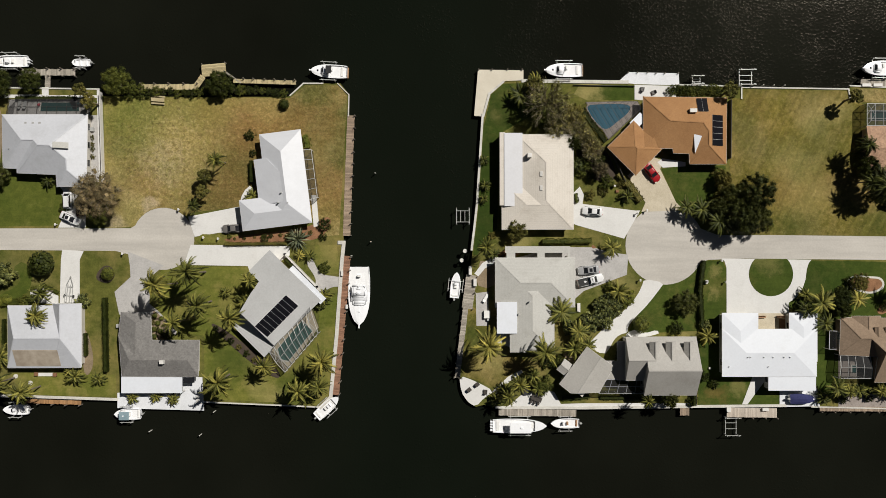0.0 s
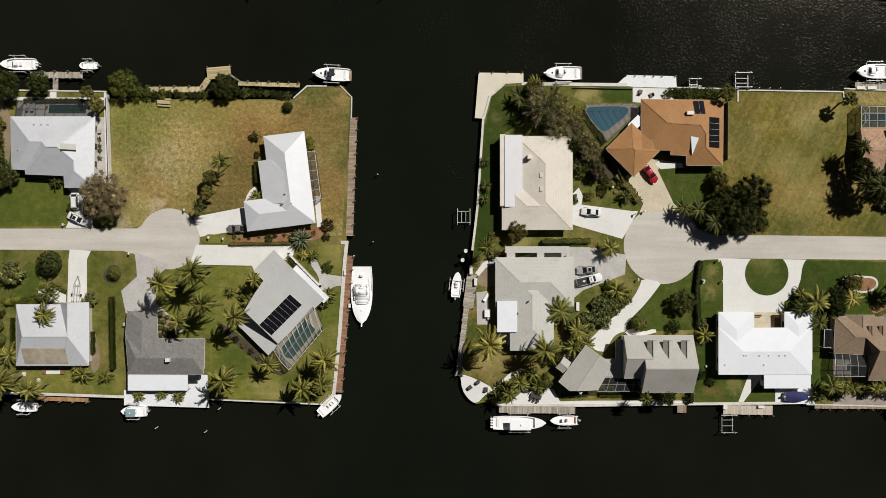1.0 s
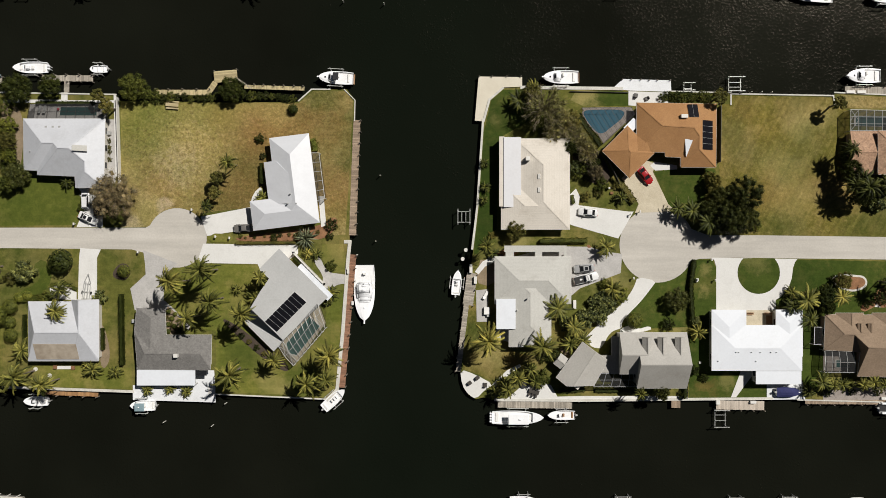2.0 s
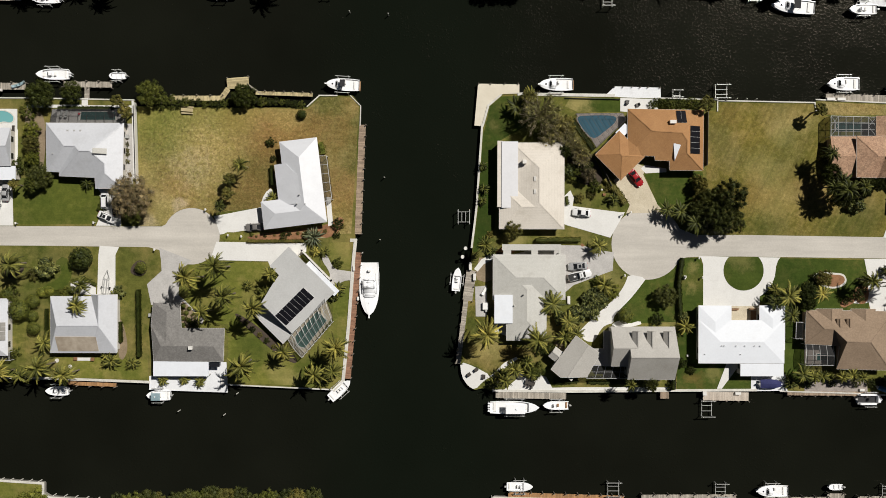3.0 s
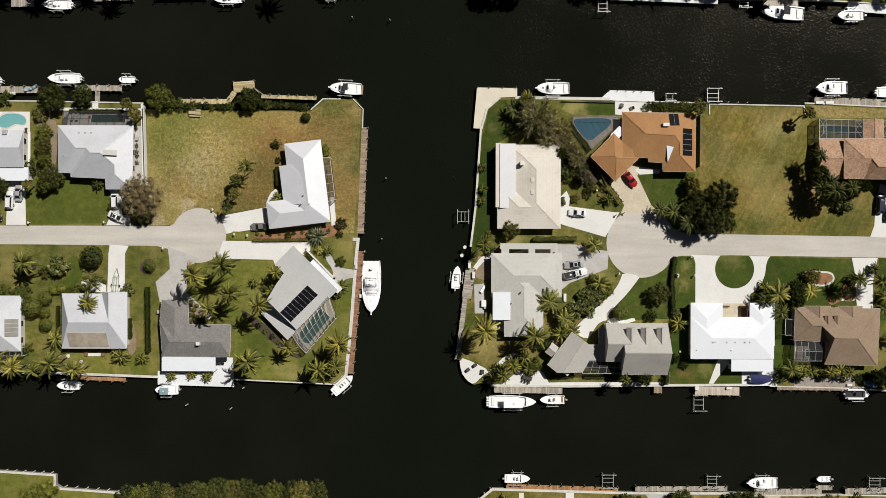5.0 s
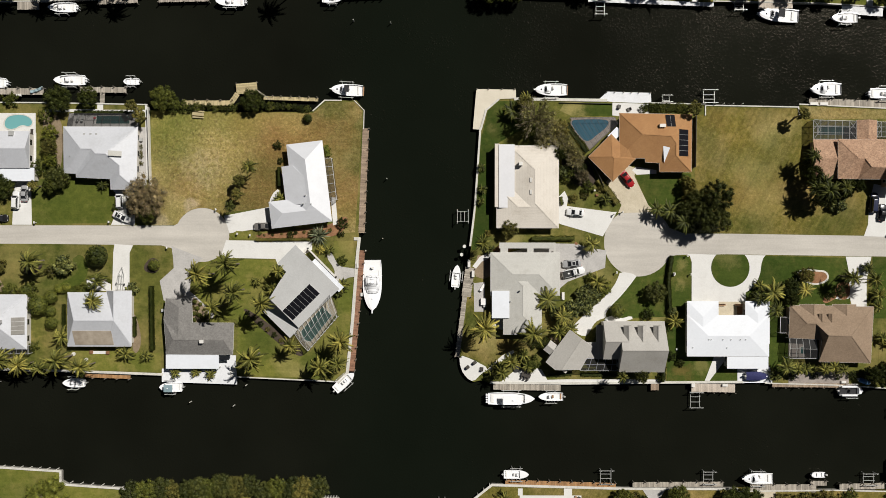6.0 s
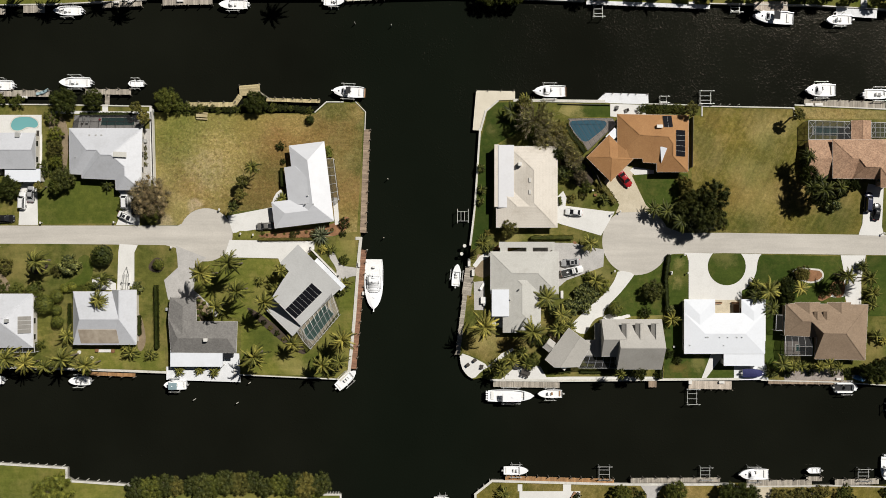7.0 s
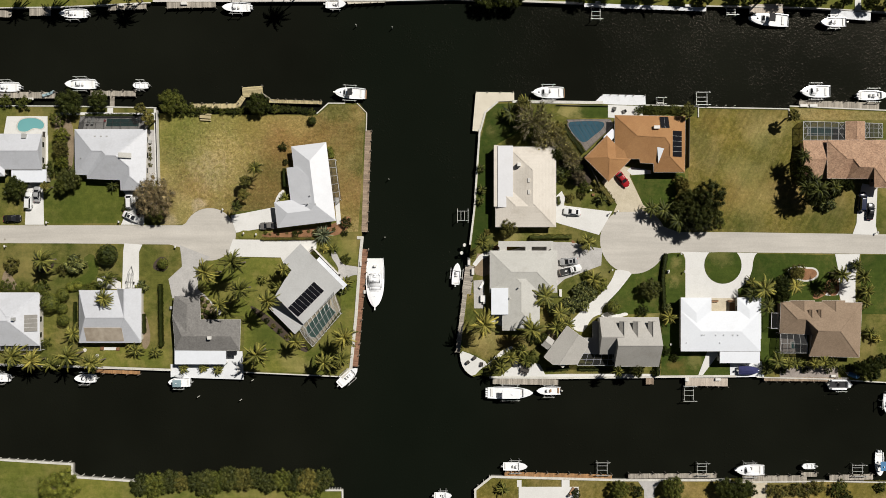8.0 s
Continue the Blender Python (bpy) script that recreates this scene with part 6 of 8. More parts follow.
boat(1443, 162, 7.9, 3.3, 180, "cruiser", "white cabin boat beside a grey dock", engines=0)
boat(1545, 169, 7.6, 2.6, 0, "center", "white centre-console boat on a lift", engines=2)
boat(1360, 35, 10.6, 3.5, 176, "cruiser", "long white express cruiser with a black canopy", top=CANVAS_BLACK, engines=0, keel=-1.6, lift=False)
boat(1475, 39, 6.8, 2.6, 180, "center", "white centre-console boat beside a pale dock")
boat(664, 501, 13.2, 4.9, 270, "sport", "large white sportfishing yacht beside a red-brown dock", keel=-2.0, engines=0, lift=False)
boat(808, 485, 5.8, 2.2, 84, "open", "small white open boat on a lift")
boat(150, 670, 5.6, 2.3, 180, "open", "white open boat under palms", lift=True)
boat(317, 677, 5.8, 2.5, 180, "center", "small boat with a broad pale blue canvas top", top=CANVAS_SEA)
boat(616, 667, 6.6, 2.5, 42, "center", "white boat moored at the seawall corner")
boat(903, 695, 12.0, 3.2, 0, "center", "long white centre-console boat with four motors", engines=4, top=GEL)
boat(971, 692, 6.4, 2.2, 180, "open", "white runabout with red-brown seats on a lift", seat=TEAK)
boat(1488, 681, 6.0, 2.6, 0, "inflatable", "white inflatable boat with a dark floor")
boat(1327, 832, 7.8, 2.9, 180, "cruiser", "white walkaround boat on a lift", engines=0)
boat(912, 826, 6.4, 2.3, 0, "open", "white open boat on a lift")
boat(1432, 826, 3.6, 1.5, 180, "skiff", "small white dinghy on a landing", keel=-0.55, lift=False)
boat(1557, 822, 6.2, 2.4, 270, "center", "white boat with a blue canvas top", top=CANVAS_BLUE, engines=2, keel=-1.4, lift=False)
boat(1572, 716, 5.4, 2.4, 270, "open", "white open boat on a lift")
boat(0, 669, 5.2, 2.2, 180, "open", "white open boat on a lift")
boat(784, 878, 4.6, 1.9, 0, "open", "white open boat on a lift")
boat(1326, 656, 5.4, 2.2, 0, "open", "boat under a navy blue cover on the terrace", keel=0.06, lift=False, cover=CANVAS_NAVY)
boat(1512, 665, 2.9, 1.2, 340, "skiff", "small watercraft under a blue cover", keel=0.0, lift=False, cover=CANVAS_BLUE)

# ---- trees and plants: templates first, then copies ----
def frond(vs, fs, rnd, turn, rise, length, droop, leaf, n=22):
    """One feathered palm leaf: an arching midrib with hanging leaflets on both sides, all of one piece."""
    bend, step = rnd.uniform(-0.9, 0.9), length / n
    p = Vector((0, 0, 0))
    rows = []
    for i in range(n + 1):
        t = i / n
        pitch = rise - droop * (0.25 * t + 1.15 * t ** 1.7)
        a = turn + bend * t * t
        out = Vector((math.cos(a) * math.cos(pitch), math.sin(a) * math.cos(pitch), math.sin(pitch)))
        side = Vector((-math.sin(a), math.cos(a), 0))
        w = 0.05 * (1 - t) + 0.012
        k = len(vs)
        vs += [p + side * w, p - side * w]
        rows.append((k, p.copy(), out, side))
        p = p + out * step
    for i in range(n):
        (k, p, out, side), (k2, q, _, _) = rows[i], rows[i + 1]
        fs.append((k, k + 1, k2 + 1, k2))
        t = i / n
        if t < 0.1:
            continue
        ll = leaf * math.sin(math.pi * min(1, 0.2 + 0.76 * t)) ** 0.7
        for s, a, b in ((1, k, k2), (-1, k + 1, k2 + 1)):
            reach = ll * rnd.uniform(0.6, 1.2)
            d = (side * s * (0.9 - 0.35 * t) + out * (0.45 + 0.5 * t)).normalized()
            sag = rnd.uniform(0.75, 1.25)
            m1 = vs[a] + d * reach * 0.5 + Vector((0, 0, -0.3 * reach))
            tip = vs[b] + d * reach * 0.95 + Vector((0, 0, -sag * reach))
            j = len(vs)
            vs += [m1, m1 + (vs[b] - vs[a]) * 0.62, tip]
            fs += [(a, b, j + 1, j), (j, j + 1, j + 2)]


def raw_mesh(name, vs, fs, material):
    me = bpy.data.meshes.new(name)
    me.from_pydata([tuple(v) for v in vs], [], fs)
    me.materials.append(material)
    me.update()
    return me


def trunk_mesh(height, r0, r1, lean, material, limbs=()):
    bm = bmesh.new()
    n, seg = 8, 6
    prev = None
    for i in range(seg + 1):
        t = i / seg
        c = Vector((lean[0] * t * t, lean[1] * t * t, height * t - 0.1))
        r = r0 + (r1 - r0) * t ** 0.6 + (0.35 * r0 if i == 0 else 0)
        ring = [bm.verts.new(c + Vector((r * math.cos(6.2832 * j / n), r * math.sin(6.2832 * j / n), 0))) for j in range(n)]
        if prev:
            for j in range(n):
                bm.faces.new((prev[j], prev[(j + 1) % n], ring[(j + 1) % n], ring[j]))
        prev = ring
    bm.faces.new(prev)
    for p, q, a, b in limbs:
        d = (q - p).normalized()
        y = d.orthogonal().normalized()
        x = d.cross(y)
        lo = [bm.verts.new(p + (x * math.cos(1.2566 * j) + y * math.sin(1.2566 * j)) * a) for j in range(5)]
        hi = [bm.verts.new(q + (x * math.cos(1.2566 * j) + y * math.sin(1.2566 * j)) * b) for j in range(5)]
        for j in range(5):
            bm.faces.new((lo[j], lo[(j + 1) % 5], hi[(j + 1) % 5], hi[j]))
        bm.faces.new(hi)
    me = mesh_of("trunk", bm)
    me.materials.append(material)
    return me


def palm_crown(seed, count, length, leaf, upright):
    """Fronds in a loose spiral, the young ones upright and the old ones hanging, over a skirt of short drooping ones."""
    rnd = random.Random(seed)
    vs, fs = [], []
    for i in range(count):
        layer = i / count
        rise = radians((82 - 92 * layer ** 0.75) * upright + rnd.uniform(-14, 14))
        frond(vs, fs, rnd, 2.39996 * i + rnd.uniform(-0.55, 0.55), min(rise, 1.4), length * (0.78 + 0.22 * min(1, 2 * layer)) * rnd.uniform(0.66, 1.12), 1.0 + 0.5 * (1 - layer) + rnd.uniform(-0.35, 0.45), leaf * rnd.uniform(0.8, 1.15))
    for i in range(count // 2):
        frond(vs, fs, rnd, 2.39996 * i + rnd.uniform(-0.4, 0.4), radians(rnd.uniform(-25, 25)), length * rnd.uniform(0.45, 0.72), 1.3, leaf * rnd.uniform(0.8, 1.1), n=14)
    return vs, fs


def fan_crown(seed, count, length, tilt=1.0):
    """Stiff blades all round, as of an agave or a fan palm."""
    rnd = random.Random(seed)
    vs, fs = [], []
    for i in range(count):
        a = 2.39996 * i + rnd.uniform(-0.2, 0.2)
        e = radians(80 * tilt * (1 - i / count) + rnd.uniform(-8, 8))
        ln = length * (0.7 + 0.3 * i / count) * rnd.uniform(0.85, 1.08)
        d = Vector((math.cos(a) * math.cos(e), math.sin(a) * math.cos(e), math.sin(e)))
        s = Vector((-math.sin(a), math.cos(a), 0)) * (0.05 * length)
        k = len(vs)
        vs += [s * 0.6, -s * 0.6, d * ln * 0.55 - s + Vector((0, 0, -0.02)), d * ln + Vector((0, 0, -0.18 * ln)), d * ln * 0.55 + s + Vector((0, 0, -0.02)), d * ln * 0.5 + Vector((0, 0, 0.06 * length))]
        fs += [(k, k + 1, k + 2, k + 5), (k, k + 5, k + 4), (k + 5, k + 2, k + 3), (k + 5, k + 3, k + 4)]
    return vs, fs


def leaf_crown(seed, radius, height, base, clumps, per, size, spread=0.42, core=14):
    """Leaves in clumps over an uneven dome."""
    rnd = random.Random(seed)
    vs, fs, centres = [], [], []
    for c in range(clumps):
        a = 2.39996 * c + rnd.uniform(-0.4, 0.4)
        r = radius * math.sqrt((c + 0.5) / clumps) * rnd.uniform(0.78, 1.06)
        dome = math.sqrt(max(0.02, 1 - (r / (radius * 1.12)) ** 2))
        z = base + height * (dome * rnd.uniform(0.55, 1.0) if rnd.random() < 0.72 else rnd.uniform(0.0, 0.5) * dome)
        centres.append(Vector((math.cos(a) * r, math.sin(a) * r, z)))
    for ctr in centres:
        cr = radius * spread * rnd.uniform(0.45, 0.8)
        for _ in range(core):
            # broad inner leaves that close the clump
            d = Vector((rnd.gauss(0, 1), rnd.gauss(0, 1), rnd.gauss(0, 0.6))).normalized()
            p = ctr + d * cr * rnd.uniform(0.1, 0.62)
            x = (d + Vector((0, 0, 0.8))).orthogonal().normalized() * cr * 0.3
            y = d.cross(x).normalized() * cr * 0.3 if d.cross(x).length > 1e-4 else Vector((0, cr * 0.3, 0))
            if p.z > 0.3:
                k = len(vs)
                vs += [p - x, p - y, p + x, p + y]
                fs.append((k, k + 1, k + 2, k + 3))
        for _ in range(int(per * rnd.uniform(0.6, 1.2))):
            d = Vector((rnd.gauss(0, 1), rnd.gauss(0, 1), rnd.gauss(0, 0.75)))
            d = d.normalized() * cr * rnd.uniform(0.35, 1.05)
            p = ctr + d
            if p.z < 0.05:
                continue
            nrm = (d.normalized() * 1.5 + Vector((rnd.uniform(-0.6, 0.6), rnd.uniform(-0.6, 0.6), rnd.uniform(0.0, 0.8)))).normalized()
            x = nrm.orthogonal().normalized()
            y = nrm.cross(x)
            an = rnd.uniform(0, 6.28)
            e1, e2 = x * math.cos(an) + y * math.sin(an), y * math.cos(an) - x * math.sin(an)
            s = size * rnd.uniform(0.6, 1.3)
            k = len(vs)
            vs += [p - e1 * s, p - e2 * s * 0.5 + nrm * s * 0.12, p + e1 * s, p + e2 * s * 0.5 + nrm * s * 0.12]
            fs.append((k, k + 1, k + 2, k + 3))
    return vs, fs, centres


def ball_crown(seed, n=900, size=0.10):
    """A clipped round shrub: leaves close over a lumpy dome of radius 1."""
    rnd = random.Random(seed)
    vs, fs = [], []
    lumps = [Vector((rnd.gauss(0, 1), rnd.gauss(0, 1), abs(rnd.gauss(0.3, 0.8)))).normalized() for _ in range(16)]
    for i in range(n):
        inner = i < n // 5
        d = Vector((rnd.gauss(0, 1), rnd.gauss(0, 1), rnd.gauss(0.25, 0.9))).normalized()
        bulge = max(d.dot(q) for q in lumps)
        r = (0.86 + 0.17 * bulge ** 6 + rnd.uniform(-0.05, 0.04)) * (0.72 if inner else 1.0)
        p = Vector((d.x * r, d.y * r, 0.75 + 0.78 * d.z * r))
        nrm = (d + Vector((rnd.uniform(-0.45, 0.45), rnd.uniform(-0.45, 0.45), rnd.uniform(-0.2, 0.5)))).normalized()
        x = nrm.orthogonal().normalized()
        y = nrm.cross(x)
        an = rnd.uniform(0, 6.28)
        s = size * rnd.uniform(0.7, 1.3) * (2.4 if inner else 1.0)
        e1, e2 = (x * math.cos(an) + y * math.sin(an)) * s, (y * math.cos(an) - x * math.sin(an)) * s * 0.6
        k = len(vs)
        vs += [p - e1, p - e2, p + e1, p + e2]
        fs.append((k, k + 1, k + 2, k + 3))
    return vs, fs


KINDS = {}


def template(key, name, label, category, crown, material, trunk=None, reach=1.0, height=0.0, group=""):
    """Keeps what a kind of plant is made of; reach: the radius of its crown, height: where the crown sits."""
    KINDS.setdefault(key, []).append((name, label, category, group, crown, material, trunk, reach, height))


for i in range(4):
    rnd = random.Random(40 + i)
    lean = (rnd.uniform(-0.5, 0.5), rnd.uniform(-0.5, 0.5))
    H = 7.4 + 0.5 * i
    cr = [[v + Vector((lean[0], lean[1], H)) for v in c] if k == 0 else c for k, c in enumerate(palm_crown(i, 38, 4.5, 0.58, 1.0))]
    tm = trunk_mesh(H, 0.2, 0.14, lean, BARK)
    for key, m, label in (("palm", FROND, "tall coconut palm with arching green fronds"), ("lime_palm", FROND_LIME, "tall palm with yellow-green arching fronds"), ("dark_palm", FROND_DARK, "palm with dark green arching fronds")):
        template(key, "palm_tree", label, "palm", raw_mesh("crown", cr[0], cr[1], m), m, tm, 3.45, H)
    cr = palm_crown(20 + i, 34, 2.9, 0.40, 1.05)
    cr = ([v + Vector((0, 0, 1.6)) for v in cr[0]], cr[1])
    tm = trunk_mesh(1.7, 0.13, 0.1, (0, 0), BARK)
    for key, m, label in (("low_palm", FROND, "low clumping palm with green fronds"), ("low_lime_palm", FROND_LIME, "low clumping palm with yellow-green fronds"), ("low_dark_palm", FROND_DARK, "low dark green clumping palm")):
        template(key, "palm_tree", label, "palm", raw_mesh("crown", cr[0], cr[1], m), m, tm, 2.25, 1.6)
cr = fan_crown(5, 60, 2.9)
cr = ([v + Vector((0, 0, 0.7)) for v in cr[0]], cr[1])
template("agave", "agave", "huge grey-green spiky rosette plant", "agave", raw_mesh("rosette", cr[0], cr[1], AGAVE), AGAVE, trunk_mesh(0.8, 0.25, 0.2, (0, 0), BARK), 2.9, 0.7)
for i in range(3):
    vs, fs, centres = leaf_crown(50 + i, 1.35, 1.5, 3.3, 30, 80, 0.15, spread=0.46, core=8)
    template("fan_palm", "palm_tree", "cabbage palm with a round dense head", "palm", raw_mesh("crown", vs, fs, LEAF_OLIVE), LEAF_OLIVE, trunk_mesh(4.0, 0.18, 0.16, (0.1, 0.1), BARK), 1.6, 4.0)
for i in range(3):
    vs, fs, centres = leaf_crown(140 + i, 2.6, 2.4, 0.8, 40, 40, 0.34, spread=0.38, core=6)
    tm = trunk_mesh(1.6, 0.12, 0.08, (0, 0), BARK, [(Vector((0, 0, 0.8)), c * 0.9, 0.06, 0.02) for c in centres[::3]])
    template("big_leaf", "tree", "small tree with broad glossy leaves", "tree", raw_mesh("crown", vs, fs, LEAF_GLOSS), LEAF_GLOSS, tm, 2.9, 2.0)
for i in range(4):
    vs, fs, centres = leaf_crown(60 + i, 4.0, 3.6, 2.0, 74, 200, 0.115, spread=0.36)
    limbs = [(Vector((0, 0, 2.0)), c * 0.9, 0.14, 0.04) for c in centres[::4]]
    tm = trunk_mesh(2.6, 0.3, 0.2, (0, 0), BARK, limbs)
    for key, m, label in (("tree", LEAF_MID, "leafy green broadleaf tree"), ("dark_tree", LEAF_DARK, "dense dark green broadleaf tree"), ("deep_tree", LEAF_DEEP, "broad deep green tree with glossy leaves"), ("olive_tree", LEAF_OLIVE, "olive green broadleaf tree")):
        template(key, "tree", label, "tree", raw_mesh("crown", vs, fs, m), m, tm, 4.3, 4.0)
    vs, fs, centres = leaf_crown(80 + i, 4.0, 3.2, 2.4, 78, 220, 0.085, spread=0.42, core=5)
    limbs = [(Vector((0, 0, 1.8)), c * 1.08, 0.10, 0.035) for c in centres]
    tm = trunk_mesh(2.4, 0.25, 0.18, (0, 0), BARK, limbs)
    rt = random.Random(180 + i)
    twigs = [(c * 0.72, c * rt.uniform(1.05, 1.25) + Vector((rt.uniform(-0.7, 0.7), rt.uniform(-0.7, 0.7), rt.uniform(0.1, 0.9))), 0.045, 0.012) for c in centres for _ in range(4)]
    tw = trunk_mesh(2.4, 0.25, 0.18, (0, 0), TWIG, limbs + twigs)
    template("grey_tree", "tree", "sparse grey-brown tree with bare twigs", "tree", raw_mesh("crown", vs, fs, LEAF_GREY), LEAF_GREY, tm, 4.3, 3.8)
    template("sage_tree", "tree", "feathery grey-green tree with fine foliage", "tree", raw_mesh("crown", [v for k in range(0, len(vs), 8) for v in vs[k:k + 4]], [f for f in fs[:(len(fs) + 1) // 2]], LEAF_SAGE), LEAF_SAGE, tw, 4.3, 3.8)
    vs, fs, centres = leaf_crown(100 + i, 1.4, 1.3, 0.15, 26, 90, 0.075)
    tm = trunk_mesh(0.8, 0.07, 0.05, (0, 0), BARK, [(Vector((0, 0, 0.4)), c * 0.85, 0.035, 0.012) for c in centres[::3]])
    for key, m, label in (("shrub", LEAF_MID, "rounded green garden shrub"), ("dark_shrub", LEAF_DARK, "dark green garden shrub"), ("olive_shrub", LEAF_OLIVE, "olive green garden shrub"), ("lime_shrub", LEAF_LIME, "yellow-green leafy garden shrub")):
        template(key, "shrub", label, "shrub", raw_mesh("crown", vs, fs, m), m, tm, 1.5, 0.9)

for i in range(3):
    vs, fs = ball_crown(300 + i)
    tm = trunk_mesh(0.5, 0.06, 0.05, (0, 0), BARK)
    for key, m, label in (("ball", LEAF_MID, "round clipped green shrub"), ("dark_ball", LEAF_DARK, "round clipped dark green shrub"), ("lime_ball", LEAF_LIME, "round clipped yellow-green shrub")):
        template(key, "shrub", label, "shrub", raw_mesh("crown", vs, fs, m), m, tm, 1.0, 0.8)
    vs, fs, centres = leaf_crown(160 + i, 4.0, 3.0, 1.6, 70, 180, 0.12, spread=0.36)
    template("lime_tree", "tree", "spreading yellow-green broadleaf tree", "tree", raw_mesh("crown", vs, fs, LEAF_LIME), LEAF_LIME, trunk_mesh(2.2, 0.3, 0.2, (0, 0), BARK, [(Vector((0, 0, 1.5)), c * 0.9, 0.14, 0.04) for c in centres[::4]]), 4.3, 3.5)

PLANT_RND = random.Random(7)


def plant(kind, u, v, r, tall=1.0):
    """A plant whose crown shows at u, v with radius r, in sheet units."""
    name, label, category, group, crown, material, trunk, reach, height = PLANT_RND.choice(KINDS[kind])
    s = r * UNIT / reach
    sz = max(s, 0.75) * tall if height > 3 else s * tall
    z = height * sz
    p = at(u, v, z)
    root = holder(name, Matrix.Translation((p.x, p.y, 0.0)) @ pose(0, 0, 0, 0, 0, PLANT_RND.uniform(0, 360)) @ Matrix.Diagonal((s, s, sz, 1)), label, category, {"palm": "garden palms", "tree": "garden trees", "shrub": "garden shrubs"}.get(category, ""))
    part("crown" if category != "agave" else "rosette", crown, material, root)
    part("trunk", trunk, BARK, root)
    return root


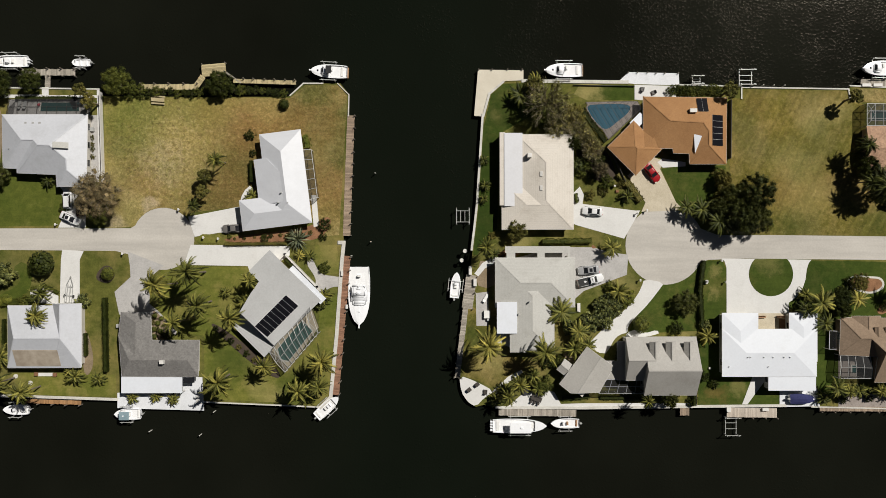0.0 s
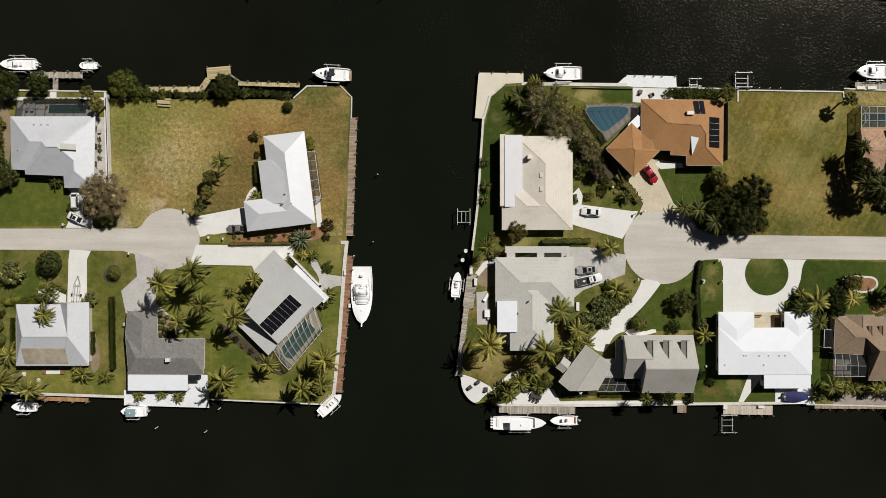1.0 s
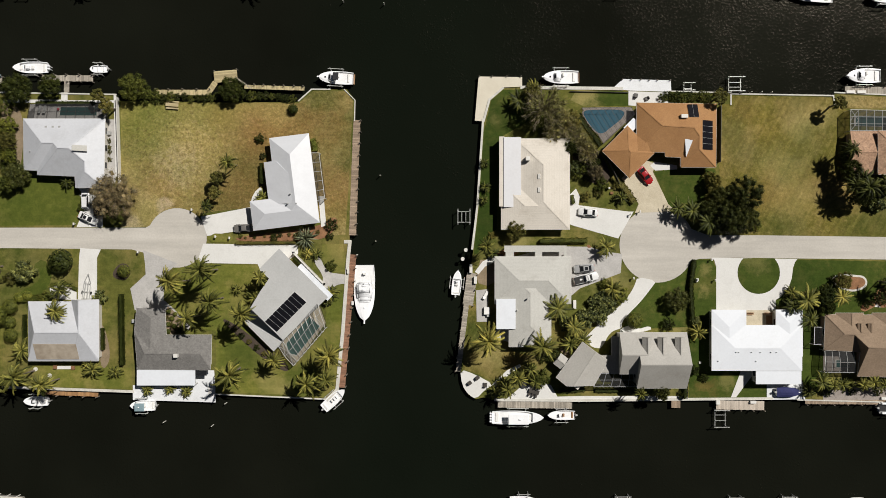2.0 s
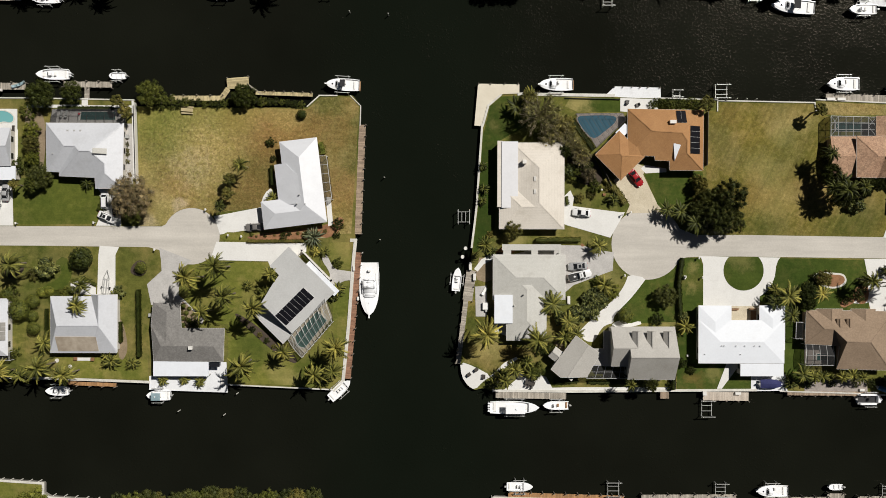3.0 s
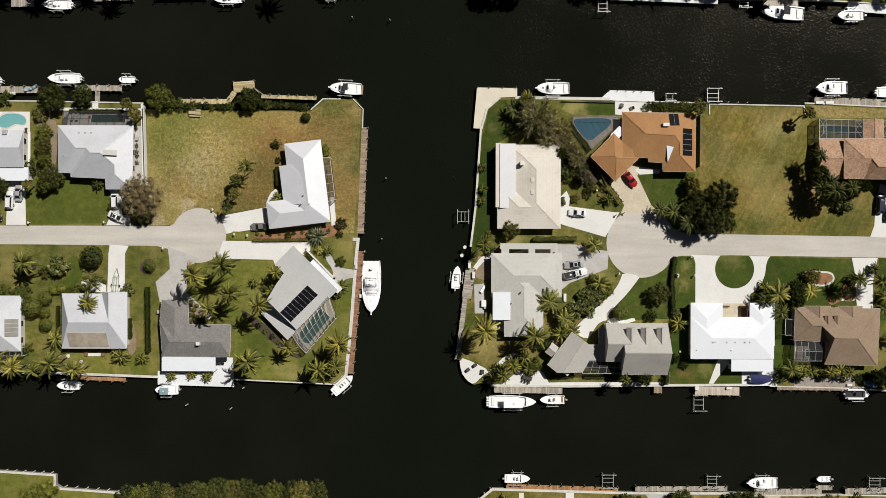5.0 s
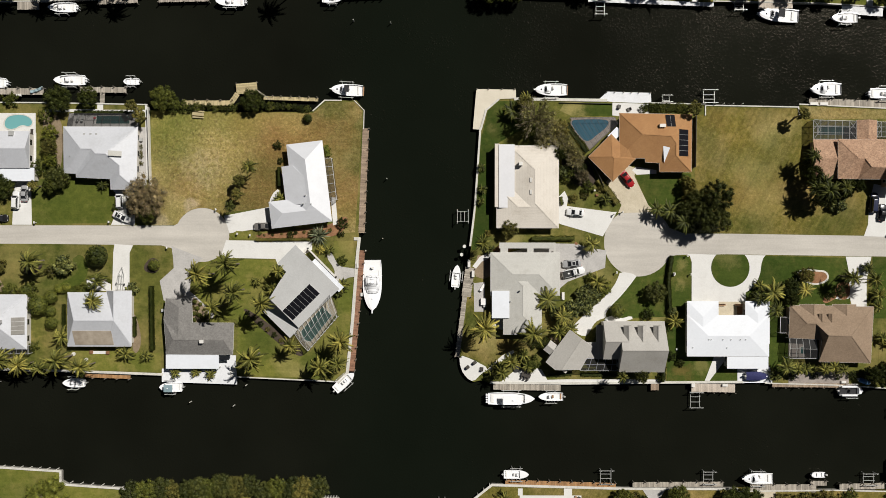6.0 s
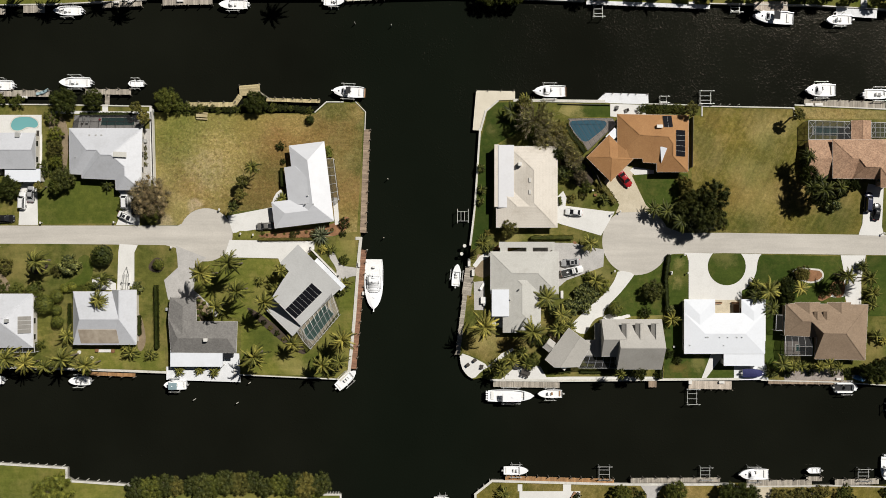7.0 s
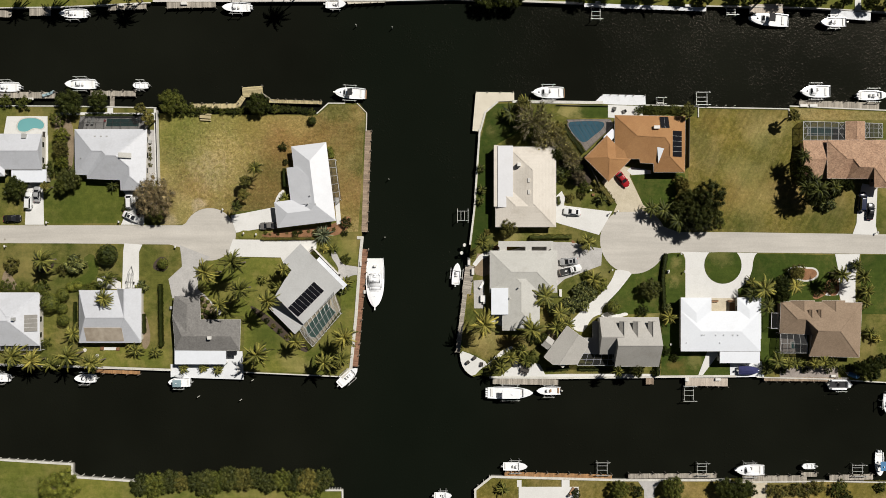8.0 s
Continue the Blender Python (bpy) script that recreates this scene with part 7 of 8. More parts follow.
PLANTS = {
    "palm": "926 182 16 0.6, 1375 641 16 0.6, 1394 646 13 0.6, 1410 643 13 0.6, 1458 642 13 0.6, 1474 644 12 0.6, 990 552 17 0.5, 1006 574 14 0.45, 453 297 14 1.0,  411 466 22 1.7, 424 512 20 1.6, 390 540 17 1.3, 455 626 25, 572 642 21, 604 638 18, 185 531 17, 120 630 24, 20 632 23, 73 460 22, 940 586 25, 965 528 22 0.45, 1350 512 22 0.6, 1490 484 16, 1530 490 16, 190 494 16, 855 430 14, 165 642 19, 905 634 15, 888 652 14, 1095 657 11, 500 476 14, 472 530 18 1.7",
    "lime_palm": "1441 645 12 0.6, 1407 509 16 0.5, 365 484 21 1.6, 612 598 23, 55 641 21, 855 578 25, 1042 431 16 0.5, 525 606 16",
    "dark_palm": "1441 320 18 1.0, 1424 279 15 1.0, 1477 330 14 0.8, 417 364 11 0.8, 904 198 19 0.45, 1177 373 19 0.55, 1154 370 16 0.55, 1200 388 20 0.6, 1452 336 21 1.0, 1428 330 18 0.95, 1360 541 15 0.6, 1332 524 14 0.6, 100 -24 22, 232 -14 20, 512 -22 22, 30 -22 20, 1180 -30 18, 188 -28 20",
    "low_palm": "505 351 14, 492 508 15, 465 495 10, 612 500 14, 590 440 10, 130 590 19, 275 624 12, 240 620 16, 325 652 11, 360 651 10, 386 655 11, 923 620 14, 930 640 13, 868 655 12, 1535 516 15, 1532 536 14, 1540 590 13, 890 866 14, 985 580 18, 1330 500 13, 90 645 16, 232 610 12, 880 640 12",
    "low_lime_palm": "1050 495 18, 575 440 9, 1552 600 10, 1184 562 16",
    "low_dark_palm": "1064 352 12, 1356 655 12, 200 328 12, 850 298 9, 852 336 10, 850 356 9, 865 440 11, 1515 470 13, 1480 486 12, 1385 500 15",
    "big_leaf": "992 305 12, 132 468 19, 1465 360 16, 250 508 12, 1026 516 14, 1040 508 15, 1010 540 17, 1028 532 17, 1045 522 14, 978 548 13, 1055 508 11, 500 508 10, 606 512 10, 1180 545 9",
    "lime_tree": "106 240 15, 107 286 13, 100 868 36",
    "ball": "88 537 17, 935 638 9, 1085 544 13, 110 522 12, 110 547 10, 112 567 11, 288 467 10, 358 530 4, 363 541 4, 357 550 4, 367 553 4, 374 560 4, 357 561 4, 368 534 3.5, 68 511 11",
    "dark_ball": "552 214 8, 190 452 19",
    "lime_ball": "138 505 8, 124 508 8",
    "agave": "572 416 23",
    "fan_palm": "433 321 12, 430 344 12, 247 192 11, 262 209 13, 925 184 13, 1218 195 14, 1405 205 13, 1360 -10 16, 80 330 10",
    "deep_tree": "1260 347 28 1.6, 1224 354 20 1.5, 1236 384 27 1.6, 1262 386 21 1.4, 1226 397 15 1.3, 1202 372 18 1.4, 1152 511 20 0.9, 1128 655 15 1.5, 120 316 22",
    "tree": "108 330 15, 300 179 23, 1192 864 22, 1098 868 18, 275 374 20",
    "dark_tree": "1030 -14 18, 1070 -12 16, 1130 -14 18, 1215 -13 15, 1310 -8 16, 1338 -2 10, 1385 -6 15, 1420 -5 16, 1455 -4 14, 1500 0 11, 1545 3 14, 1578 6 14, 1522 652 13, 1424 310 19 1.6, 1442 345 22 1.6, 1413 286 13 1.6, 1478 338 12 1.2, 122 181 25, 172 178 19, 455 182 21, 1384 506 18, 1386 522 14, 25 332 22, 1312 868 24, 1284 866 20, 890 -14 26, 860 -6 22, 912 -4 18, 1500 328 12, 1480 325 16, 1541 656 22 1.3, 1562 640 15, 1250 -6 15, 986 272 13",
    "olive_tree": "1208 326 13, 1413 482 15 0.7, 985 232 18, 899 402 18, 1218 350 22, 106 264 16",
    "grey_tree": "272 348 37, 1024 312 13",
    "sage_tree": "990 254 18, 1013 283 17, 1002 268 14, 945 212 34 1.2, 970 236 26, 958 250 18",
    "shrub": "320 191 15, 336 193 12, 40 183 14, 10 179 14, 102 208 16, 88 300 16, 75 510 15, 40 512 15, 10 507 14, 80 608 10, 940 634 16, 1035 333 12, 612 458 10, 604 510 12, 1000 310 14, 1480 868 13, 1490 860 12, 1560 862 11, 1375 522 10, 1420 640 8, 165 508 13, 175 505 10, 222 368 8, 380 558 9, 508 505 10",
    "dark_shrub": "1385 656 8, 1425 655 7, 1466 655 8, 1490 654 9, 1506 652 9, 1003 300 9, 1018 300 9, 1032 324 8, 1000 285 9, 1028 296 8, 1010 322 7, 501 260 9, 505 287 6, 1396 480 8, 1466 506 9, 1472 514 8, 1476 502 7, 1448 519 7, 1456 516 6, 1138 550 12, 612 394 11, 523 414 7, 1330 868 13, 110 295 15, 1160 660 8, 1180 622 9, 1194 632 9, 1128 870 12, 1020 875 9, 1498 878 12, 1400 640 10, 945 600 12, 960 600 12, 920 575 9, 610 412 7, 560 412 8",
    "olive_shrub": "264 263 5, 265 273 4, 264 280 5.5, 265 292 4.5, 20 470 16, 110 478 12, 60 520 12, 1060 330 10, 1030 345 8, 1010 350 9, 1200 318 10, 1205 335 10, 862 412 7, 1385 870 14, 1410 866 14, 1430 868 14, 1450 864 14, 1365 868 12, 1118 862 9, 1550 640 12, 355 540 5, 362 550 5, 372 560 6",
    "lime_shrub": "1062 505 16, 1040 490 12, 520 876 14, 370 874 13, 560 875 10, 1275 396 10, 1272 380 9, 470 412 4, 1035 545 9",
}
for kind, spots in PLANTS.items():
    for spot in spots.split(","):
        u, v, r, *tall = (float(x) for x in spot.split())
        plant(kind, u, v, r, *tall)
# a row of mangroves on the south-western bank and bushes along the boardwalk
for i in range(15):
    plant(("deep_tree", "tree", "deep_tree", "olive_tree", "deep_tree")[i % 5], 252 + i * 22.5 + PLANT_RND.uniform(-5, 5), 851 + PLANT_RND.uniform(-7, 9), PLANT_RND.uniform(17, 24), 0.7)
for i in range(20):
    plant(("dark_shrub", "shrub", "dark_shrub")[i % 3], 350 + i * 10.6, 195 + PLANT_RND.uniform(-3, 3), PLANT_RND.uniform(6.5, 9.5))
for i in range(10):
    plant(("shrub", "dark_shrub")[i % 2], 1130 + i * 8, 194 + PLANT_RND.uniform(-3, 3), PLANT_RND.uniform(7, 10))
for i in range(9):
    plant(("shrub", "dark_shrub", "olive_shrub")[i % 3], 478 + i * 14 + PLANT_RND.uniform(-2, 2), 415 - i * 1.1, PLANT_RND.uniform(2.5, 4.2))
for i in range(8):
    plant(("dark_shrub", "olive_shrub")[i % 2], 449 + i * 11.5, 549 + i * 9.4, PLANT_RND.uniform(4, 6))


# ---- clipped hedges ----
def hedge(points, width, height, label, material=None):
    """Clipped hedge along a run: many small leaves over a dense dark core."""
    p = [at(u, v, height) for u, v in points]
    o = Vector((p[0].x, p[0].y, 0))
    root = holder("hedge", o, label, "hedge")
    rnd = random.Random(int(abs(o.x * 31 + o.y)))
    core, vs, fs = bmesh.new(), [], []
    for a, b in zip(p, p[1:]):
        a, b = a - o, b - o
        a.z = b.z = 0
        d = b - a
        beam(core, a + Vector((0, 0, height * 0.46)), b + Vector((0, 0, height * 0.44)), width * 0.62, height * 0.88)
        side = Vector((-d.y, d.x, 0)).normalized()
        phase, lump = rnd.uniform(0, 6), d.length * rnd.uniform(0.9, 1.3)
        for _ in range(int(d.length * (width + 2 * height) * 34)):
            t = rnd.random()
            wide = width * (1.0 + 0.16 * math.sin(t * lump * 2.1 + phase) + 0.14 * math.sin(t * lump * 5.3 + 2 * phase))
            if rnd.random() < width / (width + 2 * height):
                q = a + d * t + side * rnd.uniform(-0.5, 0.5) * wide + Vector((0, 0, height + rnd.uniform(-0.2, 0.15)))
            else:
                q = a + d * t + side * rnd.choice((-0.5, 0.5)) * wide * rnd.uniform(0.8, 1.15) + Vector((0, 0, rnd.uniform(0.1, 1) * height))
            e1 = Vector((rnd.gauss(0, 1), rnd.gauss(0, 1), rnd.gauss(0, 0.6))).normalized() * rnd.uniform(0.07, 0.16)
            e2 = e1.orthogonal().normalized() * e1.length * 0.6
            k = len(vs)
            vs += [q - e1, q - e2, q + e1, q + e2]
            fs.append((k, k + 1, k + 2, k + 3))
    part("core", core, material or LEAF_MID, root)
    part("leaves", raw_mesh("leaves", vs, fs, material or LEAF_MID), None, root)


hedge([(282, 503), (283, 550), (284, 614)], 1.0, 1.5, "long clipped dark hedge between two lawns", LEAF_DARK)
hedge([(938, 420), (1012, 419)], 1.1, 1.4, "long clipped green hedge beside the driveway")
hedge([(1180, 449), (1174, 490), (1177, 548)], 0.9, 1.5, "wavy clipped dark hedge between two lawns", LEAF_DARK)
hedge([(1168, 572), (1167, 620), (1165, 666)], 0.9, 1.8, "tall dark hedge beside the dormered house", LEAF_DARK)
hedge([(462, 423), (556, 422)], 0.7, 0.9, "low clipped hedge along the mulch bed", LEAF_OLIVE)
hedge([(1052, 318), (1072, 340), (1086, 360)], 1.6, 1.2, "angled clipped hedge beside the tan driveway", LEAF_OLIVE)
hedge([(554, 446), (592, 485)], 0.7, 1.2, "dark planting inside the white courtyard wall", LEAF_DARK)
hedge([(150, 204), (240, 204)], 0.8, 1.0, "clipped dark hedge behind the pool screen", LEAF_DARK)
hedge([(253, 556), (254, 590)], 0.8, 1.2, "short clipped hedge beside the house", LEAF_DARK)
hedge([(1068, 562), (1052, 580), (1050, 596)], 0.9, 1.0, "curved low hedge beside the driveway", LEAF_DARK)
hedge([(1024, 654), (1070, 654), (1086, 655)], 1.0, 0.6, "low rounded hedge along the terrace", LEAF_DARK)
hedge([(967, 655), (985, 654), (1008, 652)], 1.0, 0.6, "low rounded hedge along the terrace", LEAF_DARK)
hedge([(172, 490), (190, 484), (213, 495)], 0.7, 0.8, "low hedge round the entrance terrace")
hedge([(128, 512), (168, 507)], 1.6, 1.1, "broad low green hedge before the house")
hedge([(131, 535), (132, 600)], 0.6, 1.3, "thin clipped hedge along the house wall", LEAF_DARK)
hedge([(990, 362), (988, 348)], 0.8, 0.8, "small clipped hedge beside the house")
hedge([(502, 298), (503, 330)], 0.8, 1.6, "narrow dark hedge along the white house wall", LEAF_DARK)
hedge([(582, 260), (586, 270), (587, 279)], 1.6, 1.0, "yellow-green clipped shrubs along the white house", LEAF_LIME)
# added dark hedge: fills the strip where the pool cage's shadow lies
hedge([(997, 222), (1014, 246), (1033, 271)], 1.3, 1.2, "added dark hedge in place of the triangular cage's shadow", LEAF_DARK)
hedge([(990, 226), (1006, 250), (1024, 276)], 1.5, 1.5, "loose olive hedge beside the triangular pool cage", LEAF_OLIVE)

# ---- vehicles ----
def car(u, v, heading, length, width, paint, kind, label):
    """A parked car, nose along heading; kind: sedan, suv, pickup or van."""
    p = at(u, v, 1.0)
    root = holder("car", Matrix.Translation((p.x, p.y, 0.05)) @ pose(0, 0, 0, 0, 0, heading), label, "car", "parked cars")
    h = {"sedan": 1.42, "suv": 1.70, "pickup": 1.85, "van": 1.8}[kind]
    belt = h * 0.6
    L, W = length / 2, width / 2
    # body: stations from tail to nose with their share of the width and of the belt height
    tail = 0.93 if kind == "sedan" else 1.0
    stations = ((-1.0, 0.70, 0.62 * tail), (-0.985, 0.82, 0.82 * tail), (-0.94, 0.91, 0.95 * tail), (-0.8, 0.97, 1.0 * tail), (-0.45, 1.0, 1.02), (0.0, 1.0, 1.0), (0.35, 1.0, 0.97), (0.6, 0.98, 0.9), (0.8, 0.94, 0.82), (0.92, 0.86, 0.74), (0.975, 0.74, 0.66), (1.0, 0.58, 0.52))
    bm = bmesh.new()
    rings = []
    for t, w, z in stations:
        x, y, top = t * L, w * W, z * belt
        side = ((0.9, 0.2), (0.985, 0.3), (1.0, 0.55 * top + 0.1), (0.975, 0.86 * top), (0.91, 0.97 * top), (0.72, top), (0.36, top + 0.035))
        ring = [(x, -y * k, c) for k, c in side] + [(x, 0, top + 0.045)] + [(x, y * k, c) for k, c in side[::-1]]
        rings.append([bm.verts.new(c) for c in ring])
    m = len(rings[0])
    for a, b in zip(rings, rings[1:]):
        for j in range(m):
            bm.faces.new((a[j], b[j], b[(j + 1) % m], a[(j + 1) % m]))
    bm.faces.new(rings[0])
    bm.faces.new(rings[-1][::-1])
    for f in bm.faces:
        f.smooth = len(f.verts) == 4
    part("body", bm, paint, root)
    back, front = {"sedan": (-0.7, 0.46), "suv": (-0.95, 0.44), "van": (-0.95, 0.62), "pickup": (-0.12, 0.46)}[kind]
    rb, rf = {"sedan": (-0.36, 0.1), "suv": (-0.82, 0.16), "van": (-0.84, 0.3), "pickup": (-0.06, 0.22)}[kind]
    low, high = belt * 0.97, h - 0.05
    base = [Vector((x * L, y * W, low)) for x, y in ((back, -0.78), (front, -0.74), (front, 0.74), (back, 0.78))]
    head = [Vector((x * L, y * W, high)) for x, y in ((rb, -0.62), (rf, -0.62), (rf, 0.62), (rb, 0.62))]
    for k, name in enumerate(("side_window", "windshield", "side_window", "rear_window")):
        j = (k + 1) % 4
        b = bmesh.new()
        mid = (base[k] + base[j] + head[k] + head[j]) / 4
        inner = Vector((0, 0, mid.z))
        inward = (inner - Vector((mid.x, mid.y, mid.z))).normalized() * 0.04
        outer = [base[k], base[j], head[j], head[k]]
        q = [b.verts.new(c) for c in outer] + [b.verts.new(c + inward) for c in outer]
        for f in ((0, 1, 2, 3), (7, 6, 5, 4), (0, 4, 5, 1), (1, 5, 6, 2), (2, 6, 7, 3), (3, 7, 4, 0)):
            b.faces.new([q[i] for i in f])
        part(name, b, GLASS, root, "dark tinted car glass")
        b = bmesh.new()
        beam(b, base[k], head[k], 0.1, 0.09)
        part("pillar", b, paint, root)
    # roof panel: a crowned sheet with round corners
    b = bmesh.new()
    x0, x1, y1 = rb * L - 0.05, rf * L + 0.06, 0.66 * W
    loops = []
    for grow, z in ((0.0, high - 0.05), (0.0, high + 0.0), (-0.12, high + 0.035), (-0.34, high + 0.05)):
        ring = []
        for cx, cy, a0 in ((x1, y1, 0), (x0, y1, 90), (x0, -y1, 180), (x1, -y1, 270)):
            for i in range(4):
                an = radians(a0 + 30 * i)
                sx, sy = (1 if cx == x1 else -1), (1 if cy > 0 else -1)
                ring.append(b.verts.new((cx - sx * 0.2 + math.cos(an) * 0.2 + sx * grow, cy - sy * 0.2 + math.sin(an) * 0.2 + sy * grow, z)))
        loops.append(ring)
    for r0, r1 in zip(loops, loops[1:]):
        for i in range(16):
            b.faces.new((r0[i], r0[(i + 1) % 16], r1[(i + 1) % 16], r1[i]))
    b.faces.new(loops[-1])
    for f in b.faces:
        f.smooth = True
    part("car_roof", b, paint, root)
    if "sunroof" in label:
        b = bmesh.new()
        box(b, rf * L - 1.0, -0.4, high + 0.03, rf * L - 0.3, 0.4, high + 0.065)
        part("sunroof", b, GLASS, root)
    if kind in ("suv", "van"):
        for y in (-0.6, 0.6):
            b = bmesh.new()
            beam(b, (rb * L + 0.1, y * W, high + 0.06), (rf * L - 0.2, y * W, high + 0.06), 0.05, 0.05)
            part("roof_rail", b, BRONZE, root)
    if kind == "pickup":
        b = bmesh.new()
        box(b, -0.93 * L, -0.8 * W, belt * 0.9, -0.16 * L, 0.8 * W, belt + 0.06)
        part("truck_bed", b, RUBBER, root, "dark open truck bed")
    for x in (-0.6, 0.62):
        for y in (-1, 1):
            turn = Matrix.Translation((x * L, y * (W - 0.1), 0.34)) @ Matrix.Rotation(radians(90), 4, "X")
            b = bmesh.new()
            bmesh.ops.create_cone(b, segments=16, radius1=0.34, radius2=0.34, depth=0.24, cap_ends=True, matrix=turn)
            wheel = part("wheel", b, RUBBER, root)
            b = bmesh.new()
            bmesh.ops.create_cone(b, segments=12, radius1=0.21, radius2=0.21, depth=0.26, cap_ends=True, matrix=turn)
            part("rim", b, GALV, wheel)
    for y in (-0.6, 0.6):
        b = bmesh.new()
        box(b, L * 0.9, y * W - 0.16, belt * 0.6, L * 0.975, y * W + 0.16, belt * 0.76)
        part("headlight", b, GALV, root)
        b = bmesh.new()
        box(b, -L * 0.99, y * W - 0.16, belt * 0.7, -L * 0.95, y * W + 0.16, belt * 0.84)
        part("tail_light", b, RED_PLASTIC, root)
        b = bmesh.new()
        s = math.copysign(1, y)
        box(b, front * L - 0.34, s * W - 0.09, belt, front * L - 0.18, s * W + 0.12, belt + 0.14)
        part("side_mirror", b, paint, root)


def paint_of(name, c):
    return surface(name, tuple(0.9 * x for x in c), c, 0.5, 2, 0.25, 0)


P_WHITE, P_SILVER, P_GREY = paint_of("white_car_paint", (0.74, 0.74, 0.73)), paint_of("silver_car_paint", (0.36, 0.36, 0.36)), paint_of("grey_car_paint", (0.16, 0.15, 0.14))
P_RED, P_BLACK, P_NAVY = paint_of("red_car_paint", (0.33, 0.012, 0.016)), paint_of("black_car_paint", (0.014, 0.014, 0.015)), paint_of("navy_car_paint", (0.018, 0.024, 0.06))
car(228, 354, 92, 4.8, 1.95, P_WHITE, "suv", "white sport utility car parked by the house")
car(231, 384, 335, 4.7, 1.85, P_WHITE, "sedan", "white sedan with dark sunroof on the driveway")
car(49, 355, 88, 4.8, 1.9, P_WHITE, "suv", "white car parked on the driveway")
car(64, 343, 88, 4.5, 1.85, P_SILVER, "sedan", "silver car parked on the driveway")
car(20, 387, 2, 4.7, 1.9, P_BLACK, "sedan", "black car parked beside the street")
car(474, 400, 183, 4.6, 1.9, P_GREY, "sedan", "grey car half in the house shade")
car(1013, 375, 175, 4.6, 1.85, P_WHITE, "sedan", "white sedan on the white driveway")
car(1102, 317, 307, 4.9, 1.95, P_RED, "sedan", "red car on the tan driveway")
car(1007, 463, 185, 4.9, 1.95, P_SILVER, "sedan", "silver car with dark sunroof on the paver driveway")
car(1010, 478, 14, 6.0, 2.05, P_WHITE, "pickup", "white pickup truck with a dark bed")
car(1527, 357, 86, 5.3, 2.0, P_NAVY, "van", "dark blue van on the white driveway")
car(1542, 374, 84, 4.5, 1.85, P_BLACK, "sedan", "black car on the white driveway")
car(246, 366, 90, 4.5, 1.85, P_BLACK, "sedan", "black car in tree shade")


# ---- small things ----
def mailbox(u, v):
    p = at(u, v, 1.0)
    root = holder("mailbox", Vector((p.x, p.y, 0)), "white roadside mailbox on a post", "mailbox", "mailboxes")
    b = bmesh.new()
    box(b, -0.06, -0.06, -0.1, 0.06, 0.06, 1.0)
    part("post", b, FASCIA, root)
    b = bmesh.new()
    box(b, -0.16, -0.28, 1.0, 0.16, 0.28, 1.28)
    bmesh.ops.bevel(b, geom=[e for e in b.edges if all(q.co.z > 1.2 for q in e.verts)], offset=0.1, segments=2, affect="EDGES")
    part("box", b, FASCIA, root)


for u, v in ((82, 394), (210, 393), (394, 371), (310, 437), (8, 436), (1206, 449), (1084, 478), (1094, 374), (1080, 378), (1212, 481), (1554, 412), (1184, 480), (431, 413), (453, 415)):
    mailbox(u, v)


def lounger(u, v, heading, material, label):
    p = at(u, v)
    root = holder("sun_lounger", Matrix.Translation((p.x, p.y, 0.06)) @ pose(0, 0, 0, 0, 0, heading), label, "lounger", "loungers")
    for name, x0, y0, z0, x1, y1, z1 in (("seat", -0.6, -0.33, 0.28, 0.95, 0.33, 0.36), ("leg", -0.5, -0.3, 0, -0.42, -0.22, 0.28), ("leg", -0.5, 0.22, 0, -0.42, 0.3, 0.28), ("leg", 0.8, -0.3, 0, 0.88, -0.22, 0.28), ("leg", 0.8, 0.22, 0, 0.88, 0.3, 0.28)):
        b = bmesh.new()
        box(b, x0, y0, z0, x1, y1, z1)
        part(name, b, material, root)
    b = bmesh.new()
    beam(b, (-0.55, 0, 0.34), (-1.05, 0, 0.72), 0.66, 0.08)
    part("backrest", b, material, root)


for u, v, a, m, lab in ((853, 504, 60, VINYL, "cream lounger on the stone patio"), (1010, 873, 40, BRONZE, "dark lounger on the broad terrace"), (1018, 869, 60, BRONZE, "dark lounger on the broad terrace"), (158, 214, 80, GALV, "grey lounger inside the pool screen"), (166, 214, 80, GALV, "grey lounger inside the pool screen"), (92, 165, 30, CANVAS_SEA, "pale green lounger on the dock"), (84, 168, 20, CANVAS_SEA, "pale green lounger on the dock"), (1012, 868, 60, TEAK, "brown bench on the broad terrace"), (79, 240, 90, BRONZE, "dark chair beside the pool"), (74, 265, 90, BRONZE, "dark chair beside the house")):
    lounger(u, v, a, m, lab)


def deck_chair(u, v, heading, label="low dark deck chair on the pale round terrace"):
    p = at(u, v)
    root = holder("deck_chair", Matrix.Translation((p.x, p.y, 0.06)) @ pose(0, 0, 0, 0, 0, heading), label, "chair", "deck chairs on the terrace")
    for name, x0, y0, z0, x1, y1, z1 in (("seat", -0.4, -0.34, 0.3, 0.45, 0.34, 0.4), ("backrest", -0.52, -0.34, 0.3, -0.4, 0.34, 0.85), ("armrest", -0.4, -0.42, 0.5, 0.4, -0.34, 0.56), ("armrest", -0.4, 0.34, 0.5, 0.4, 0.42, 0.56), ("leg", -0.45, -0.4, 0, -0.37, -0.34, 0.5), ("leg", -0.45, 0.34, 0, -0.37, 0.4, 0.5), ("leg", 0.35, -0.4, 0, 0.43, -0.34, 0.5), ("leg", 0.35, 0.34, 0, 0.43, 0.4, 0.5)):
        b = bmesh.new()
        box(b, x0, y0, z0, x1, y1, z1)
        part(name, b, BRONZE, root)


